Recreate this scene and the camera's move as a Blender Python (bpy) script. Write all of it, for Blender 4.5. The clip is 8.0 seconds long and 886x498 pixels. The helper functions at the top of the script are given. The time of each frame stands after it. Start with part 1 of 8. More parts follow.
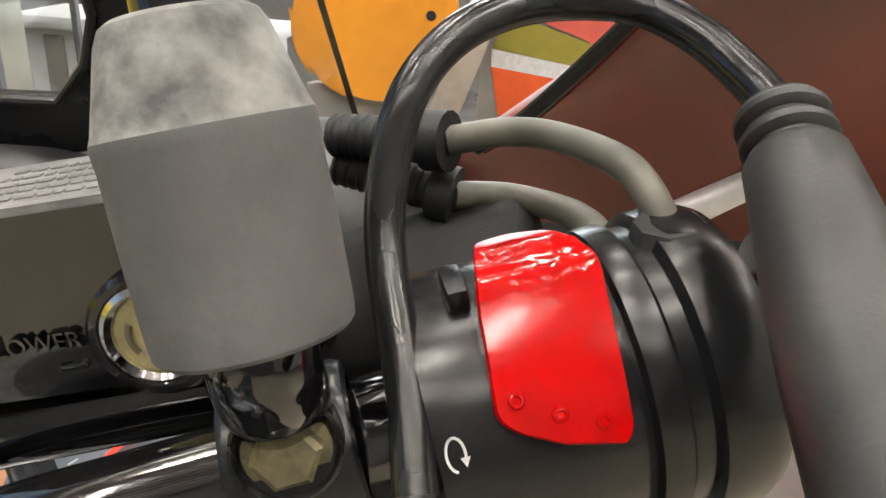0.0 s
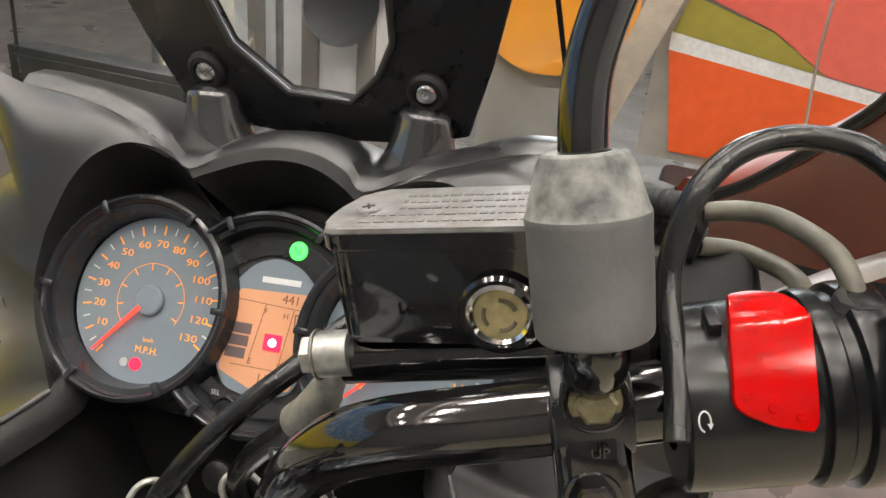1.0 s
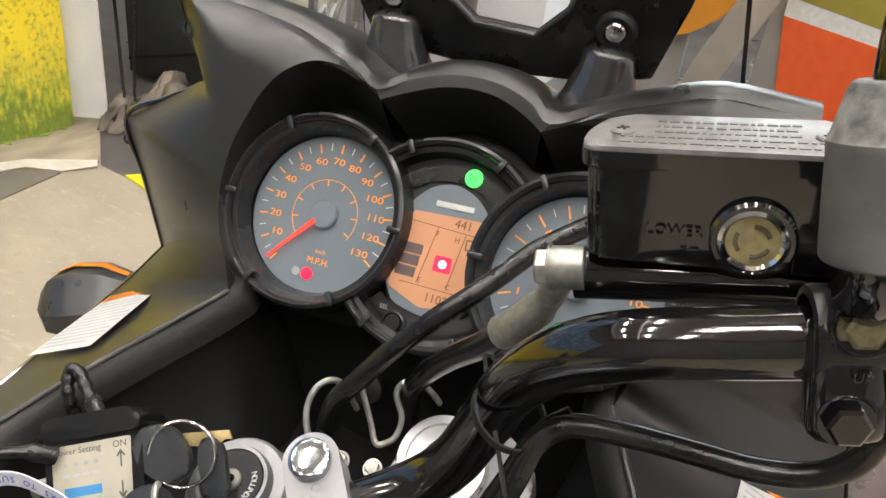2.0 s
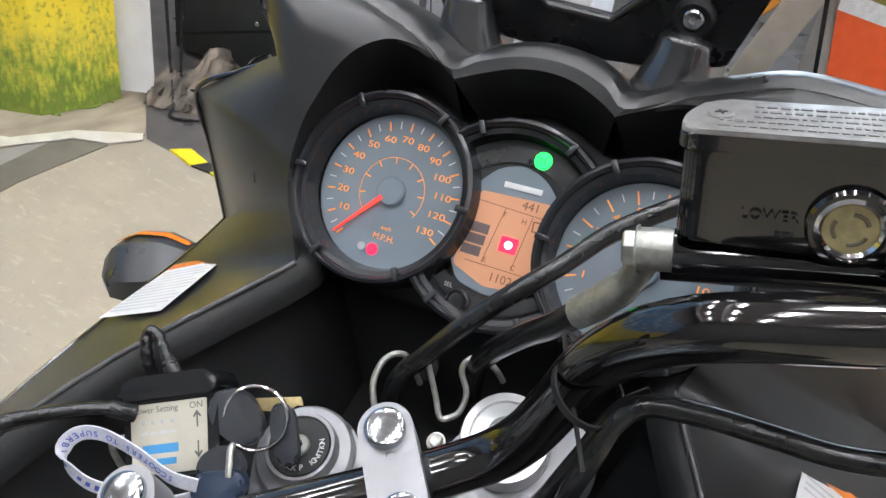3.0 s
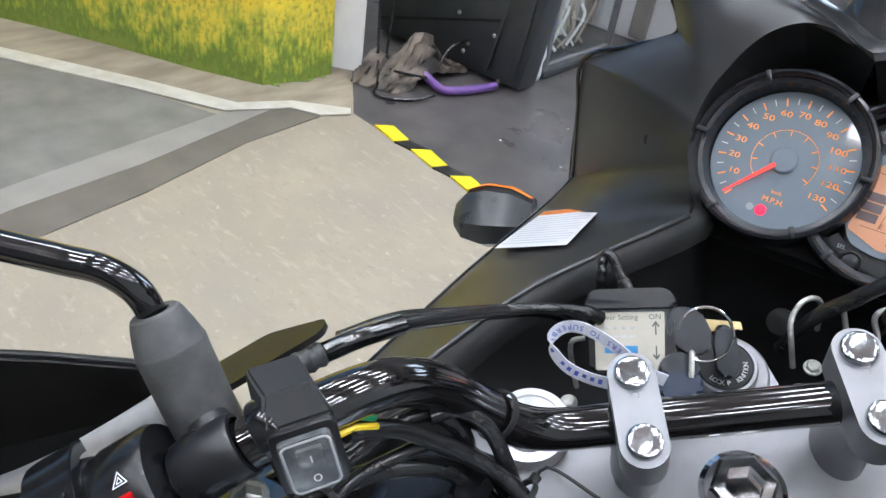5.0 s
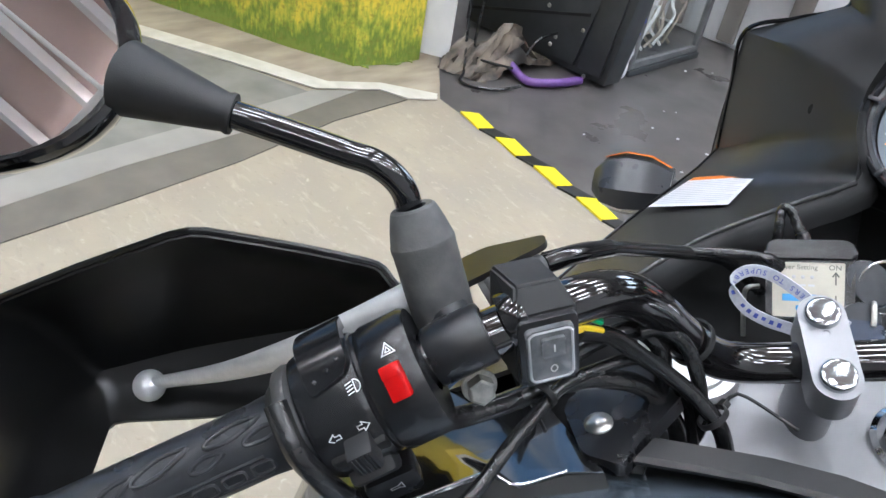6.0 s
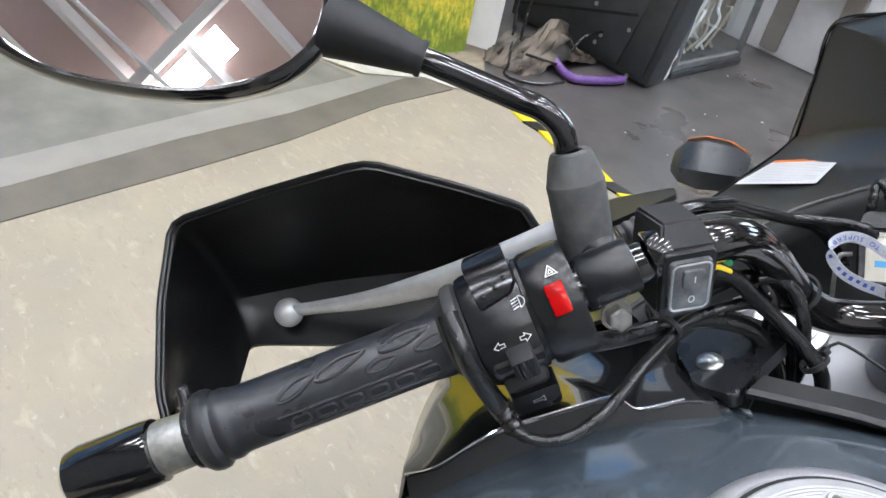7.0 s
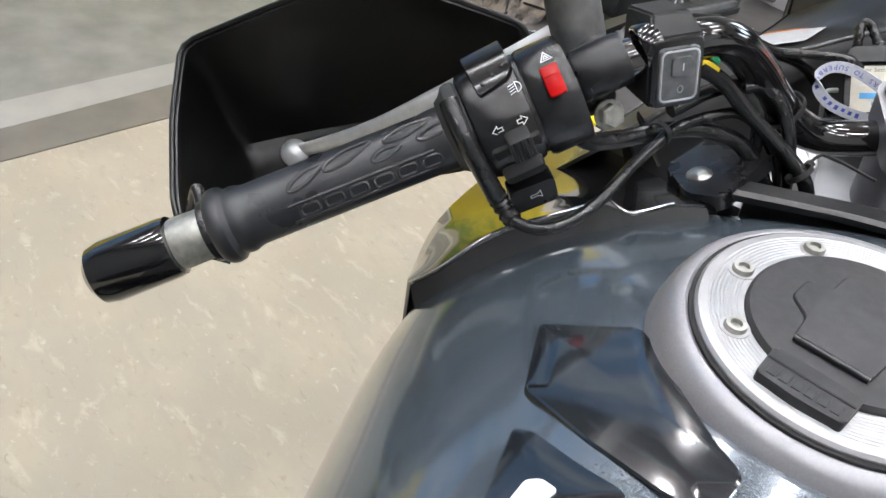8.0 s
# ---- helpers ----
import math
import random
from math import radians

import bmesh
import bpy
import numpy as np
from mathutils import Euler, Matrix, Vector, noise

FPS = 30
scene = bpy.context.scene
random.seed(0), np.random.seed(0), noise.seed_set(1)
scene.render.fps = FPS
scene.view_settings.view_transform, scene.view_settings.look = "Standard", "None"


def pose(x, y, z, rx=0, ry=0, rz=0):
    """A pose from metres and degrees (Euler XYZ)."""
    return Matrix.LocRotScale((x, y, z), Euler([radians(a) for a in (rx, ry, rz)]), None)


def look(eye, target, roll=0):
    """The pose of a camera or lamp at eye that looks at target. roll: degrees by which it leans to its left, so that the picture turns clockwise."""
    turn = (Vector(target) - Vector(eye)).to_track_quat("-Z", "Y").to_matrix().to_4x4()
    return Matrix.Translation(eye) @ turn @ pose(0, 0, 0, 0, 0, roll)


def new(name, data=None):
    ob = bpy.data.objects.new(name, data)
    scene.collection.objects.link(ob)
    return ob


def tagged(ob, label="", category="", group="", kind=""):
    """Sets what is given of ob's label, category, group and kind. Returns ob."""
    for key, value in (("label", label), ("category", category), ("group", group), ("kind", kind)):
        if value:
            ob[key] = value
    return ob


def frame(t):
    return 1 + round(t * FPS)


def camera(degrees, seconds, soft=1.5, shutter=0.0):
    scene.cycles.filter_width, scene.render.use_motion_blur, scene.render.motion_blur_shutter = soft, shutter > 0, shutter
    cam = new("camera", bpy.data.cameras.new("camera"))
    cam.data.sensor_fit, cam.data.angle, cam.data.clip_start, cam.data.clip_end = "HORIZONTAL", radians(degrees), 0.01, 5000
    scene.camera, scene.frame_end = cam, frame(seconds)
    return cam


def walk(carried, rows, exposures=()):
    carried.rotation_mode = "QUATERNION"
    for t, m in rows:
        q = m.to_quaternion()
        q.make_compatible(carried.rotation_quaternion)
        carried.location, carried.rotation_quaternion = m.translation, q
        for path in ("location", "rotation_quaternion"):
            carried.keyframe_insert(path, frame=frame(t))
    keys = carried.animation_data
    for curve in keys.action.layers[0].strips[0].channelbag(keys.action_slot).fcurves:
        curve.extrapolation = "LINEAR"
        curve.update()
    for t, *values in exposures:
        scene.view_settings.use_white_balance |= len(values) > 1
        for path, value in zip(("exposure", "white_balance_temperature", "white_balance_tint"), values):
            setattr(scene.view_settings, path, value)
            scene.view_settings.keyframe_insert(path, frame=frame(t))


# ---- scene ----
cam = camera(58.9, 8.0)
PATH = [
    (0, (0.071, 0.084, 1.238), (-0.12, 1.914, 0.452), 2.9),
    (0.5, (0.068, 0.052, 1.262), (-0.304, 1.849, 0.468), 4.3),
    (1, (0.046, 0.01, 1.282), (-0.478, 1.722, 0.391), 5.7),
    (1.5, (0.019, -0.014, 1.279), (-0.588, 1.627, 0.309), 6.9),
    (2, (0.001, -0.026, 1.27), (-0.653, 1.571, 0.258), 8.2),
    (2.2, (-0.006, -0.029, 1.266), (-0.679, 1.553, 0.245), 8.5),
    (3.3, (-0.018, -0.045, 1.267), (-0.75, 1.487, 0.209), 9.2),
    (3.5, (-0.025, -0.05, 1.263), (-0.781, 1.47, 0.205), 9.1),
    (4, (-0.059, -0.097, 1.266), (-0.886, 1.376, 0.196), 9.0),
    (4.5, (-0.084, -0.149, 1.26), (-0.985, 1.267, 0.175), 9.1),
    (4.7, (-0.095, -0.175, 1.258), (-1.033, 1.213, 0.166), 9.0),
    (5.8, (-0.13, -0.265, 1.235), (-1.185, 0.996, 0.097), 10.2),
    (6, (-0.134, -0.289, 1.228), (-1.209, 0.96, 0.095), 10.6),
    (6.5, (-0.143, -0.338, 1.23), (-1.24, 0.883, 0.087), 11.8),
    (7, (-0.137, -0.374, 1.219), (-1.238, 0.836, 0.07), 12.9),
    (7.5, (-0.108, -0.393, 1.186), (-1.201, 0.813, 0.024), 13.2),
    (8, (-0.077, -0.412, 1.159), (-1.138, 0.78, -0.046), 12.7),
]
walk(cam, [(t, look(eye, target, roll)) for t, eye, target, roll in PATH],
     [(0.0, 0.42, 7600, 10), (0.5, 0.46, 7600, 10), (1.0, 0.38, 7600, 10), (1.5, 0.26, 7600, 10), (2.0, 0.20, 7500, 10), (3.3, 0.10, 6300, 10), (4.7, 0.06, 6100, 10), (5.8, 0.20, 6150, 10), (7.0, 0.24, 6250, 10), (8.0, 0.22, 6600, 10)])

# ---- world and light ----
world = bpy.data.worlds.new("hall_world")
world.use_nodes = True
scene.world = world
wbg = world.node_tree.nodes["Background"]
wbg.inputs["Color"].default_value = (0.75, 0.82, 1.0, 1)
wbg.inputs["Strength"].default_value = 0.25
scene.view_settings.exposure = 0.0


# ---- frames of reference ----
def basis(ex, ey, ez, o):
    return Matrix(((ex[0], ey[0], ez[0], o[0]), (ex[1], ey[1], ez[1], o[1]), (ex[2], ey[2], ez[2], o[2]), (0, 0, 0, 1)))


def axes(o, d, up):
    """Frame at o with x along d and z as near to up as can be."""
    d = Vector(d).normalized()
    z = (Vector(up) - d * Vector(up).dot(d)).normalized()
    return basis(d, z.cross(d), z, o)


# motorcycle frame: x right, y ahead, z up, origin on the floor below the dials
MB = basis((0.99531, 0.08001, 0.05441), (-0.08013, 0.99678, 0.0), (-0.05423, -0.00436, 0.99852), (-0.08929, 0.30488, 0.00332))
# steering frame: x along the bar to the right, z up the steering stem, origin between the bar clamps
MS_W = basis((0.73916, 0.60057, 0.3049), (-0.67339, 0.66823, 0.31626), (-0.01381, -0.43908, 0.89834), (-0.165, 0.1350, 1.0147))
MS = MB.inverted() @ MS_W
# the two ends of the bar sit a few millimetres off the line of the clamps
SEAT_L, SEAT_R = [MS_W.to_3x3().inverted() @ Vector(d) for d in ((0.001, -0.0035, 0.002), (-0.0075, -0.0035, 0.0035))]
# left and right hand controls, inside the steering frame: x along the bar, z towards the rider's eye
GL = axes((-0.280, -0.0825, 0.073), (0.057, 0.023, 0.010), (0, -0.5, 0.85))
GR = axes((0.266, -0.073, 0.094), (0.93, -0.36, 0.06), (0, -0.5, 0.85))
# instrument panel inside the motorcycle frame
MG = basis((0.99988, -0.01293, 0.00845), (0, 0.54719, 0.83701), (-0.015, -0.837, 0.547), (0.0010, 0.0249, 1.0567))
I4 = Matrix.Identity(4)


# ---- materials ----
def mat(name, a, b=None, rough=0.5, rough2=None, metal=0.0, scale=60.0, bump=0.0, bscale=900.0, coat=0.0, coat_ior=1.5, coat_rough=0.03, detail=6.0, spec=0.5, stretch=(1, 1, 1), contrast=(0.35, 0.65)):
    """A surface of two near colours mixed by a noise, with a finer noise for relief and gloss."""
    m = bpy.data.materials.new(name)
    m.use_nodes = True
    t = m.node_tree
    p = t.nodes["Principled BSDF"]
    p.inputs["Roughness"].default_value = rough
    p.inputs["Metallic"].default_value = metal
    p.inputs["Coat Weight"].default_value = coat
    p.inputs["Coat Roughness"].default_value = coat_rough
    p.inputs["Coat IOR"].default_value = coat_ior
    p.inputs["Specular IOR Level"].default_value = spec
    co = t.nodes.new("ShaderNodeTexCoord")
    mp = t.nodes.new("ShaderNodeMapping")
    mp.inputs["Scale"].default_value = stretch
    t.links.new(co.outputs["Object"], mp.inputs["Vector"])
    n1 = t.nodes.new("ShaderNodeTexNoise")
    n1.inputs["Scale"].default_value = scale
    n1.inputs["Detail"].default_value = detail
    t.links.new(mp.outputs["Vector"], n1.inputs["Vector"])
    r1 = t.nodes.new("ShaderNodeValToRGB")
    r1.color_ramp.elements[0].position, r1.color_ramp.elements[1].position = contrast
    b = b or [c * 0.85 for c in a]
    r1.color_ramp.elements[0].color, r1.color_ramp.elements[1].color = (*b, 1), (*a, 1)
    t.links.new(n1.outputs["Fac"], r1.inputs["Fac"])
    t.links.new(r1.outputs["Color"], p.inputs["Base Color"])
    if rough2 is not None:
        mr = t.nodes.new("ShaderNodeMapRange")
        mr.inputs["From Min"].default_value, mr.inputs["From Max"].default_value = 0.3, 0.7
        mr.inputs["To Min"].default_value, mr.inputs["To Max"].default_value = rough, rough2
        n3 = t.nodes.new("ShaderNodeTexNoise")
        n3.inputs["Scale"].default_value, n3.inputs["Detail"].default_value = scale * 0.6, 5
        t.links.new(mp.outputs["Vector"], n3.inputs["Vector"])
        t.links.new(n3.outputs["Fac"], mr.inputs["Value"])
        t.links.new(mr.outputs["Result"], p.inputs["Roughness"])
    if bump:
        n2 = t.nodes.new("ShaderNodeTexNoise")
        n2.inputs["Scale"].default_value, n2.inputs["Detail"].default_value = bscale, 4
        t.links.new(mp.outputs["Vector"], n2.inputs["Vector"])
        bu = t.nodes.new("ShaderNodeBump")
        bu.inputs["Strength"].default_value, bu.inputs["Distance"].default_value = bump, 0.0008
        t.links.new(n2.outputs["Fac"], bu.inputs["Height"])
        t.links.new(bu.outputs["Normal"], p.inputs["Normal"])
    return m


def glow(name, color, strength):
    m = bpy.data.materials.new(name)
    m.use_nodes = True
    p = m.node_tree.nodes["Principled BSDF"]
    p.inputs["Base Color"].default_value = (*color, 1)
    p.inputs["Emission Color"].default_value = (*color, 1)
    p.inputs["Emission Strength"].default_value = strength
    p.inputs["Roughness"].default_value = 0.4
    return m


def glass(name, color=(1, 1, 1), rough=0.0, ior=1.45):
    m = bpy.data.materials.new(name)
    m.use_nodes = True
    p = m.node_tree.nodes["Principled BSDF"]
    p.inputs["Base Color"].default_value = (*color, 1)
    p.inputs["Transmission Weight"].default_value = 1.0
    p.inputs["Roughness"].default_value = rough
    p.inputs["IOR"].default_value = ior
    return m


M_POST = mat("smooth_post_plastic", (0.040, 0.040, 0.042), (0.032, 0.032, 0.034), 0.20, 0.26, coat=1.0, coat_ior=1.7, coat_rough=0.14, scale=9)
M_PANEL = mat("black_fairing_plastic", (0.026, 0.026, 0.026), (0.021, 0.021, 0.022), 0.27, 0.33, bump=0.08, bscale=2600, scale=9, spec=0.62)
M_MATTE = mat("matt_black_plastic", (0.014, 0.014, 0.015), (0.009, 0.009, 0.01), 0.55, 0.65, bump=0.15, bscale=2200, scale=30)
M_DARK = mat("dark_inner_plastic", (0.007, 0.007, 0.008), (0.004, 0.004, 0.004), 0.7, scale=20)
M_GLOSS = mat("gloss_black_paint", (0.006, 0.006, 0.007), (0.004, 0.004, 0.005), 0.06, 0.10, coat=1.0, scale=25, bump=0.03, bscale=500)
M_BAR = mat("black_bar_enamel", (0.007, 0.006, 0.0065), (0.005, 0.0045, 0.005), 0.08, 0.12, coat=1.0, coat_ior=1.55, coat_rough=0.045, scale=30, bump=0.03, bscale=500)
M_SATIN = mat("satin_black_paint", (0.012, 0.012, 0.014), (0.008, 0.008, 0.009), 0.24, 0.34, scale=80, bump=0.05, bscale=1500)
M_SWITCH = mat("switch_black_plastic", (0.011, 0.0115, 0.013), (0.009, 0.009, 0.010), 0.23, 0.27, scale=160, bump=0.03, bscale=3000)
M_DIP = mat("smooth_switch_plastic", (0.010, 0.0105, 0.012), (0.008, 0.008, 0.009), 0.10, 0.17, scale=120, bump=0.03, bscale=700)
M_RUBBER = mat("weathered_grey_rubber", (0.150, 0.150, 0.146), (0.085, 0.085, 0.085), 0.55, 0.8, scale=45, bump=0.2, bscale=500, contrast=(0.3, 0.72))
M_RUBBER2 = mat("dark_grey_rubber", (0.050, 0.050, 0.050), (0.028, 0.028, 0.029), 0.40, 0.54, scale=45, bump=0.10, bscale=700)
M_RUBBER3 = mat("worn_boot_rubber", (0.115, 0.115, 0.112), (0.05, 0.05, 0.052), 0.5, 0.66, scale=70, bump=0.2, bscale=700, contrast=(0.32, 0.68))
M_PLUG = mat("dusty_plug_rubber", (0.034, 0.034, 0.033), (0.016, 0.016, 0.016), 0.38, 0.55, scale=55, bump=0.12, bscale=800)
M_GRIP = mat("grip_rubber", (0.030, 0.031, 0.034), (0.020, 0.021, 0.024), 0.25, 0.36, scale=60, bump=0.12, bscale=1800)
M_HOSE = mat("black_cable_sleeve", (0.018, 0.018, 0.018), (0.011, 0.011, 0.012), 0.16, 0.28, scale=90, bump=0.05, bscale=900)
M_CABLE = mat("grey_cable_sleeve", (0.17, 0.165, 0.13), (0.11, 0.105, 0.085), 0.36, 0.5, scale=110, bump=0.06, bscale=900)
M_RED = mat("red_switch_plastic", (0.50, 0.002, 0.003), (0.44, 0.002, 0.002), 0.09, 0.17, scale=70, bump=0.015, bscale=500, spec=0.4)
M_SILVER = mat("satin_silver_alloy", (0.275, 0.275, 0.288), (0.245, 0.245, 0.258), 0.38, 0.48, metal=0.6, scale=40, bump=0.08, bscale=2600)
M_RINGALLOY = mat("brushed_ring_alloy", (0.44, 0.44, 0.45), (0.38, 0.38, 0.39), 0.38, 0.46, metal=0.5, scale=60, bump=0.05, bscale=1800)
M_MILLED = mat("machined_alloy", (0.72, 0.72, 0.73), (0.62, 0.62, 0.63), 0.26, 0.36, metal=0.95, scale=60)
M_CHROME = mat("bright_plated_steel", (0.86, 0.86, 0.87), (0.76, 0.76, 0.77), 0.07, 0.16, metal=1.0, scale=220)
M_CAPBOLT = mat("polished_bolt_cap", (0.52, 0.54, 0.56), (0.46, 0.48, 0.50), 0.10, 0.14, metal=1.0, scale=160)
M_STEEL = mat("zinc_plated_steel", (0.50, 0.50, 0.46), (0.36, 0.36, 0.33), 0.3, 0.5, metal=0.8, scale=240, bump=0.1, bscale=1500)
M_BOLTHEAD = mat("brushed_bolt_head", (0.62, 0.62, 0.60), (0.50, 0.50, 0.48), 0.28, 0.36, metal=1.0, scale=200)
M_BRASSY = mat("yellowed_bolt_steel", (0.30, 0.27, 0.17), (0.17, 0.15, 0.09), 0.35, 0.55, metal=0.7, scale=300, bump=0.2, bscale=900)
M_LEVER = mat("cast_lever_alloy", (0.80, 0.80, 0.80), (0.70, 0.70, 0.71), 0.34, 0.44, metal=0.4, scale=120)
M_CAPTOP = mat("worn_reservoir_lid", (0.30, 0.29, 0.285), (0.19, 0.185, 0.18), 0.34, 0.55, metal=0.35, scale=130, bump=0.3, bscale=1100)
M_LIDPRINT = mat("worn_lid_print", (0.22, 0.215, 0.21), (0.16, 0.158, 0.155), 0.5, 0.6, scale=200)
M_TANK = mat("dark_grey_metallic_paint", (0.112, 0.138, 0.166), (0.095, 0.118, 0.144), 0.25, metal=0.5, coat=1.0, coat_ior=1.8, coat_rough=0.10, scale=1500, detail=2)
M_SIDE = mat("dark_side_cover_paint", (0.055, 0.055, 0.058), (0.048, 0.048, 0.052), 0.14, metal=0.7, coat=1.0, coat_ior=1.9, coat_rough=0.05, scale=1500, detail=2)
M_PAD = mat("gloss_black_tank_pad", (0.012, 0.015, 0.019), (0.010, 0.012, 0.015), 0.10, 0.14, coat=0.8, coat_ior=1.7, coat_rough=0.06, scale=14)
M_CAPBLACK = mat("black_cap_coating", (0.030, 0.030, 0.033), (0.021, 0.021, 0.023), 0.42, 0.55, scale=300, bump=0.3, bscale=2400)
# tank collar, lightened to carry the pale reflection seen on it
M_TANKRIM = mat("collar_pale_reflection", (0.33, 0.325, 0.345), (0.30, 0.295, 0.315), 0.42, metal=0.4, coat=0.15, scale=900)
M_DIAL = mat("blue_grey_dial_face", (0.185, 0.225, 0.265), (0.165, 0.202, 0.240), 0.42, scale=18, coat=0.5)
M_DIALRING = mat("bezel_plastic", (0.020, 0.021, 0.024), (0.016, 0.017, 0.020), 0.20, 0.26, scale=60)
M_AMBER = glow("amber_print", (0.95, 0.32, 0.06), 0.32)
M_LCD = glow("lcd_amber", (0.56, 0.27, 0.15), 0.22)
M_LCDTXT = mat("lcd_segment", (0.24, 0.085, 0.035), None, 0.5)
M_LCDBAR = mat("lcd_dark_bar", (0.14, 0.10, 0.10), None, 0.5)
M_NEEDLE = glow("red_needle", (1.0, 0.05, 0.03), 0.8)
M_GREENLED = glow("green_lamp", (0.01, 1.0, 0.10), 2.2)
M_REDLED = glow("red_lamp", (1.0, 0.01, 0.04), 2.4)
M_WHITELED = glow("white_hot_lamp", (1.0, 0.75, 0.8), 4.0)
M_WHITE = mat("white_print", (0.78, 0.78, 0.78), None, 0.5)
M_GREYPRINT = mat("grey_print", (0.45, 0.46, 0.48), None, 0.5)
M_STICKER = mat("white_sticker", (0.74, 0.74, 0.75), (0.70, 0.70, 0.72), 0.42, scale=30)
M_STKLINE = mat("grey_sticker_print", (0.56, 0.57, 0.60), None, 0.5)
M_STKORANGE = mat("orange_sticker_print", (0.78, 0.22, 0.03), None, 0.5)
M_LABEL = mat("beige_metal_label", (0.55, 0.52, 0.43), (0.47, 0.44, 0.36), 0.42, 0.5, scale=60)
M_LABELTXT = mat("label_print", (0.10, 0.10, 0.09), None, 0.5)
M_BLUE = mat("blue_print", (0.06, 0.30, 0.62), None, 0.5)
M_LANYARD = mat("white_woven_strap", (0.72, 0.73, 0.78), (0.62, 0.63, 0.70), 0.7, scale=500, bump=0.3, bscale=3500)
M_LANBLUE = mat("royal_blue_print", (0.08, 0.12, 0.55), None, 0.6)
M_NAVY = mat("navy_fob_plastic", (0.018, 0.032, 0.065), (0.012, 0.022, 0.048), 0.34, 0.45, scale=90)
M_KEYBLACK = mat("key_head_plastic", (0.022, 0.025, 0.032), (0.015, 0.017, 0.022), 0.38, 0.5, scale=90, bump=0.15, bscale=2400)
M_BRASS = mat("worn_key_brass", (0.50, 0.40, 0.20), (0.38, 0.30, 0.15), 0.35, metal=0.9, scale=300)
M_ORANGE = mat("amber_indicator_lens", (0.85, 0.22, 0.03), (0.78, 0.18, 0.02), 0.2, scale=200)
M_INDBODY = mat("smoked_indicator_shell", (0.035, 0.037, 0.042), (0.025, 0.027, 0.03), 0.25, 0.35, scale=50)
M_SIGHT = mat("brake_fluid_window", (0.52, 0.44, 0.22), (0.38, 0.32, 0.16), 0.25, scale=220)
M_SIGHTDK = mat("sight_marks", (0.16, 0.13, 0.08), None, 0.4)
M_CLEAR = glass("clear_lens", (0.95, 0.96, 0.97))
M_SWCLEAR = mat("grey_rocker_cover", (0.15, 0.157, 0.165), (0.09, 0.095, 0.10), 0.12, 0.28, scale=160, coat=0.7)
M_GREENW = mat("green_wire", (0.0, 0.30, 0.13), None, 0.35)
M_YELLOWW = mat("yellow_wire", (0.85, 0.62, 0.02), None, 0.35)
M_MIRROR = mat("mirror_glass", (0.92, 0.90, 0.90), (0.91, 0.89, 0.89), 0.0, metal=1.0, scale=4)
# black guard: the orange poster's reflection is put into its base colour
M_HGREFLECT = mat("guard_poster_reflection", (0.22, 0.026, 0.008), (0.09, 0.012, 0.005), 0.30, 0.38, scale=7)
M_BOOTTOP = mat("chalky_boot_top", (0.30, 0.30, 0.28), (0.085, 0.085, 0.085), 0.62, 0.85, scale=85, bump=0.4, bscale=420, contrast=(0.42, 0.62))
M_GUARD = mat("hand_guard_inner_plastic", (0.0060, 0.0060, 0.0065), (0.0045, 0.0045, 0.0045), 0.30, 0.40, scale=10, bump=0.04, bscale=1400)


# ---- mesh helpers ----
def V(p):
    return Vector(p)


def finish(bm, sharp=32.0, m=None):
    """Smooth faces, hard edges where the faces meet at more than that angle; moved by m."""
    if m is not None:
        bm.transform(m)
    bmesh.ops.recalc_face_normals(bm, faces=bm.faces)
    for f in bm.faces:
        f.smooth = True
    for e in bm.edges:
        if len(e.link_faces) == 2 and e.calc_face_angle(0.0) > radians(sharp):
            e.smooth = False
    return bm


def put(bm, name):
    me = bpy.data.meshes.new(name)
    bm.to_mesh(me)
    bm.free()
    return me


def part(name, bm, material, parent, label="", m=None, sharp=32.0):
    """One bmesh as one mesh object under a thing or a part."""
    finish(bm, sharp)
    me = put(bm, name)
    me.materials.append(material)
    ob = new(name, me)
    ob.parent = parent
    if m is not None:
        ob.matrix_local = m
    if label:
        ob["label"] = label
    return ob


def thing(name, label, category, m=None, group="", kind=""):
    ob = new(name)
    ob.empty_display_size = 0.05
    if m is not None:
        ob.matrix_world = m
    return tagged(ob, label, category, group, kind)


def solid(name, bm, material, label, category="", kind="", sharp=32.0, group=""):
    finish(bm, sharp)
    me = put(bm, name)
    me.materials.append(material)
    return tagged(new(name, me), label, category, group, kind)


def smooth_path(pts, n):
    """Catmull-Rom through the points, evenly spaced."""
    P = [V(p) for p in pts]
    P = [P[0] * 2 - P[1]] + P + [P[-1] * 2 - P[-2]]
    out = []
    for i in range(1, len(P) - 2):
        for k in range(12):
            t = k / 12
            a, b, c, d = P[i - 1], P[i], P[i + 1], P[i + 2]
            out.append(0.5 * ((2 * b) + (c - a) * t + (2 * a - 5 * b + 4 * c - d) * t * t + (3 * b - a - 3 * c + d) * t ** 3))
    out.append(P[-2])
    L = [0.0]
    for i in range(1, len(out)):
        L.append(L[-1] + (out[i] - out[i - 1]).length)
    res, j = [], 0
    for k in range(n):
        s = L[-1] * k / (n - 1)
        while j < len(L) - 2 and L[j + 1] < s:
            j += 1
        f = 0 if L[j + 1] == L[j] else (s - L[j]) / (L[j + 1] - L[j])
        res.append(out[j].lerp(out[j + 1], min(1, f)))
    return res


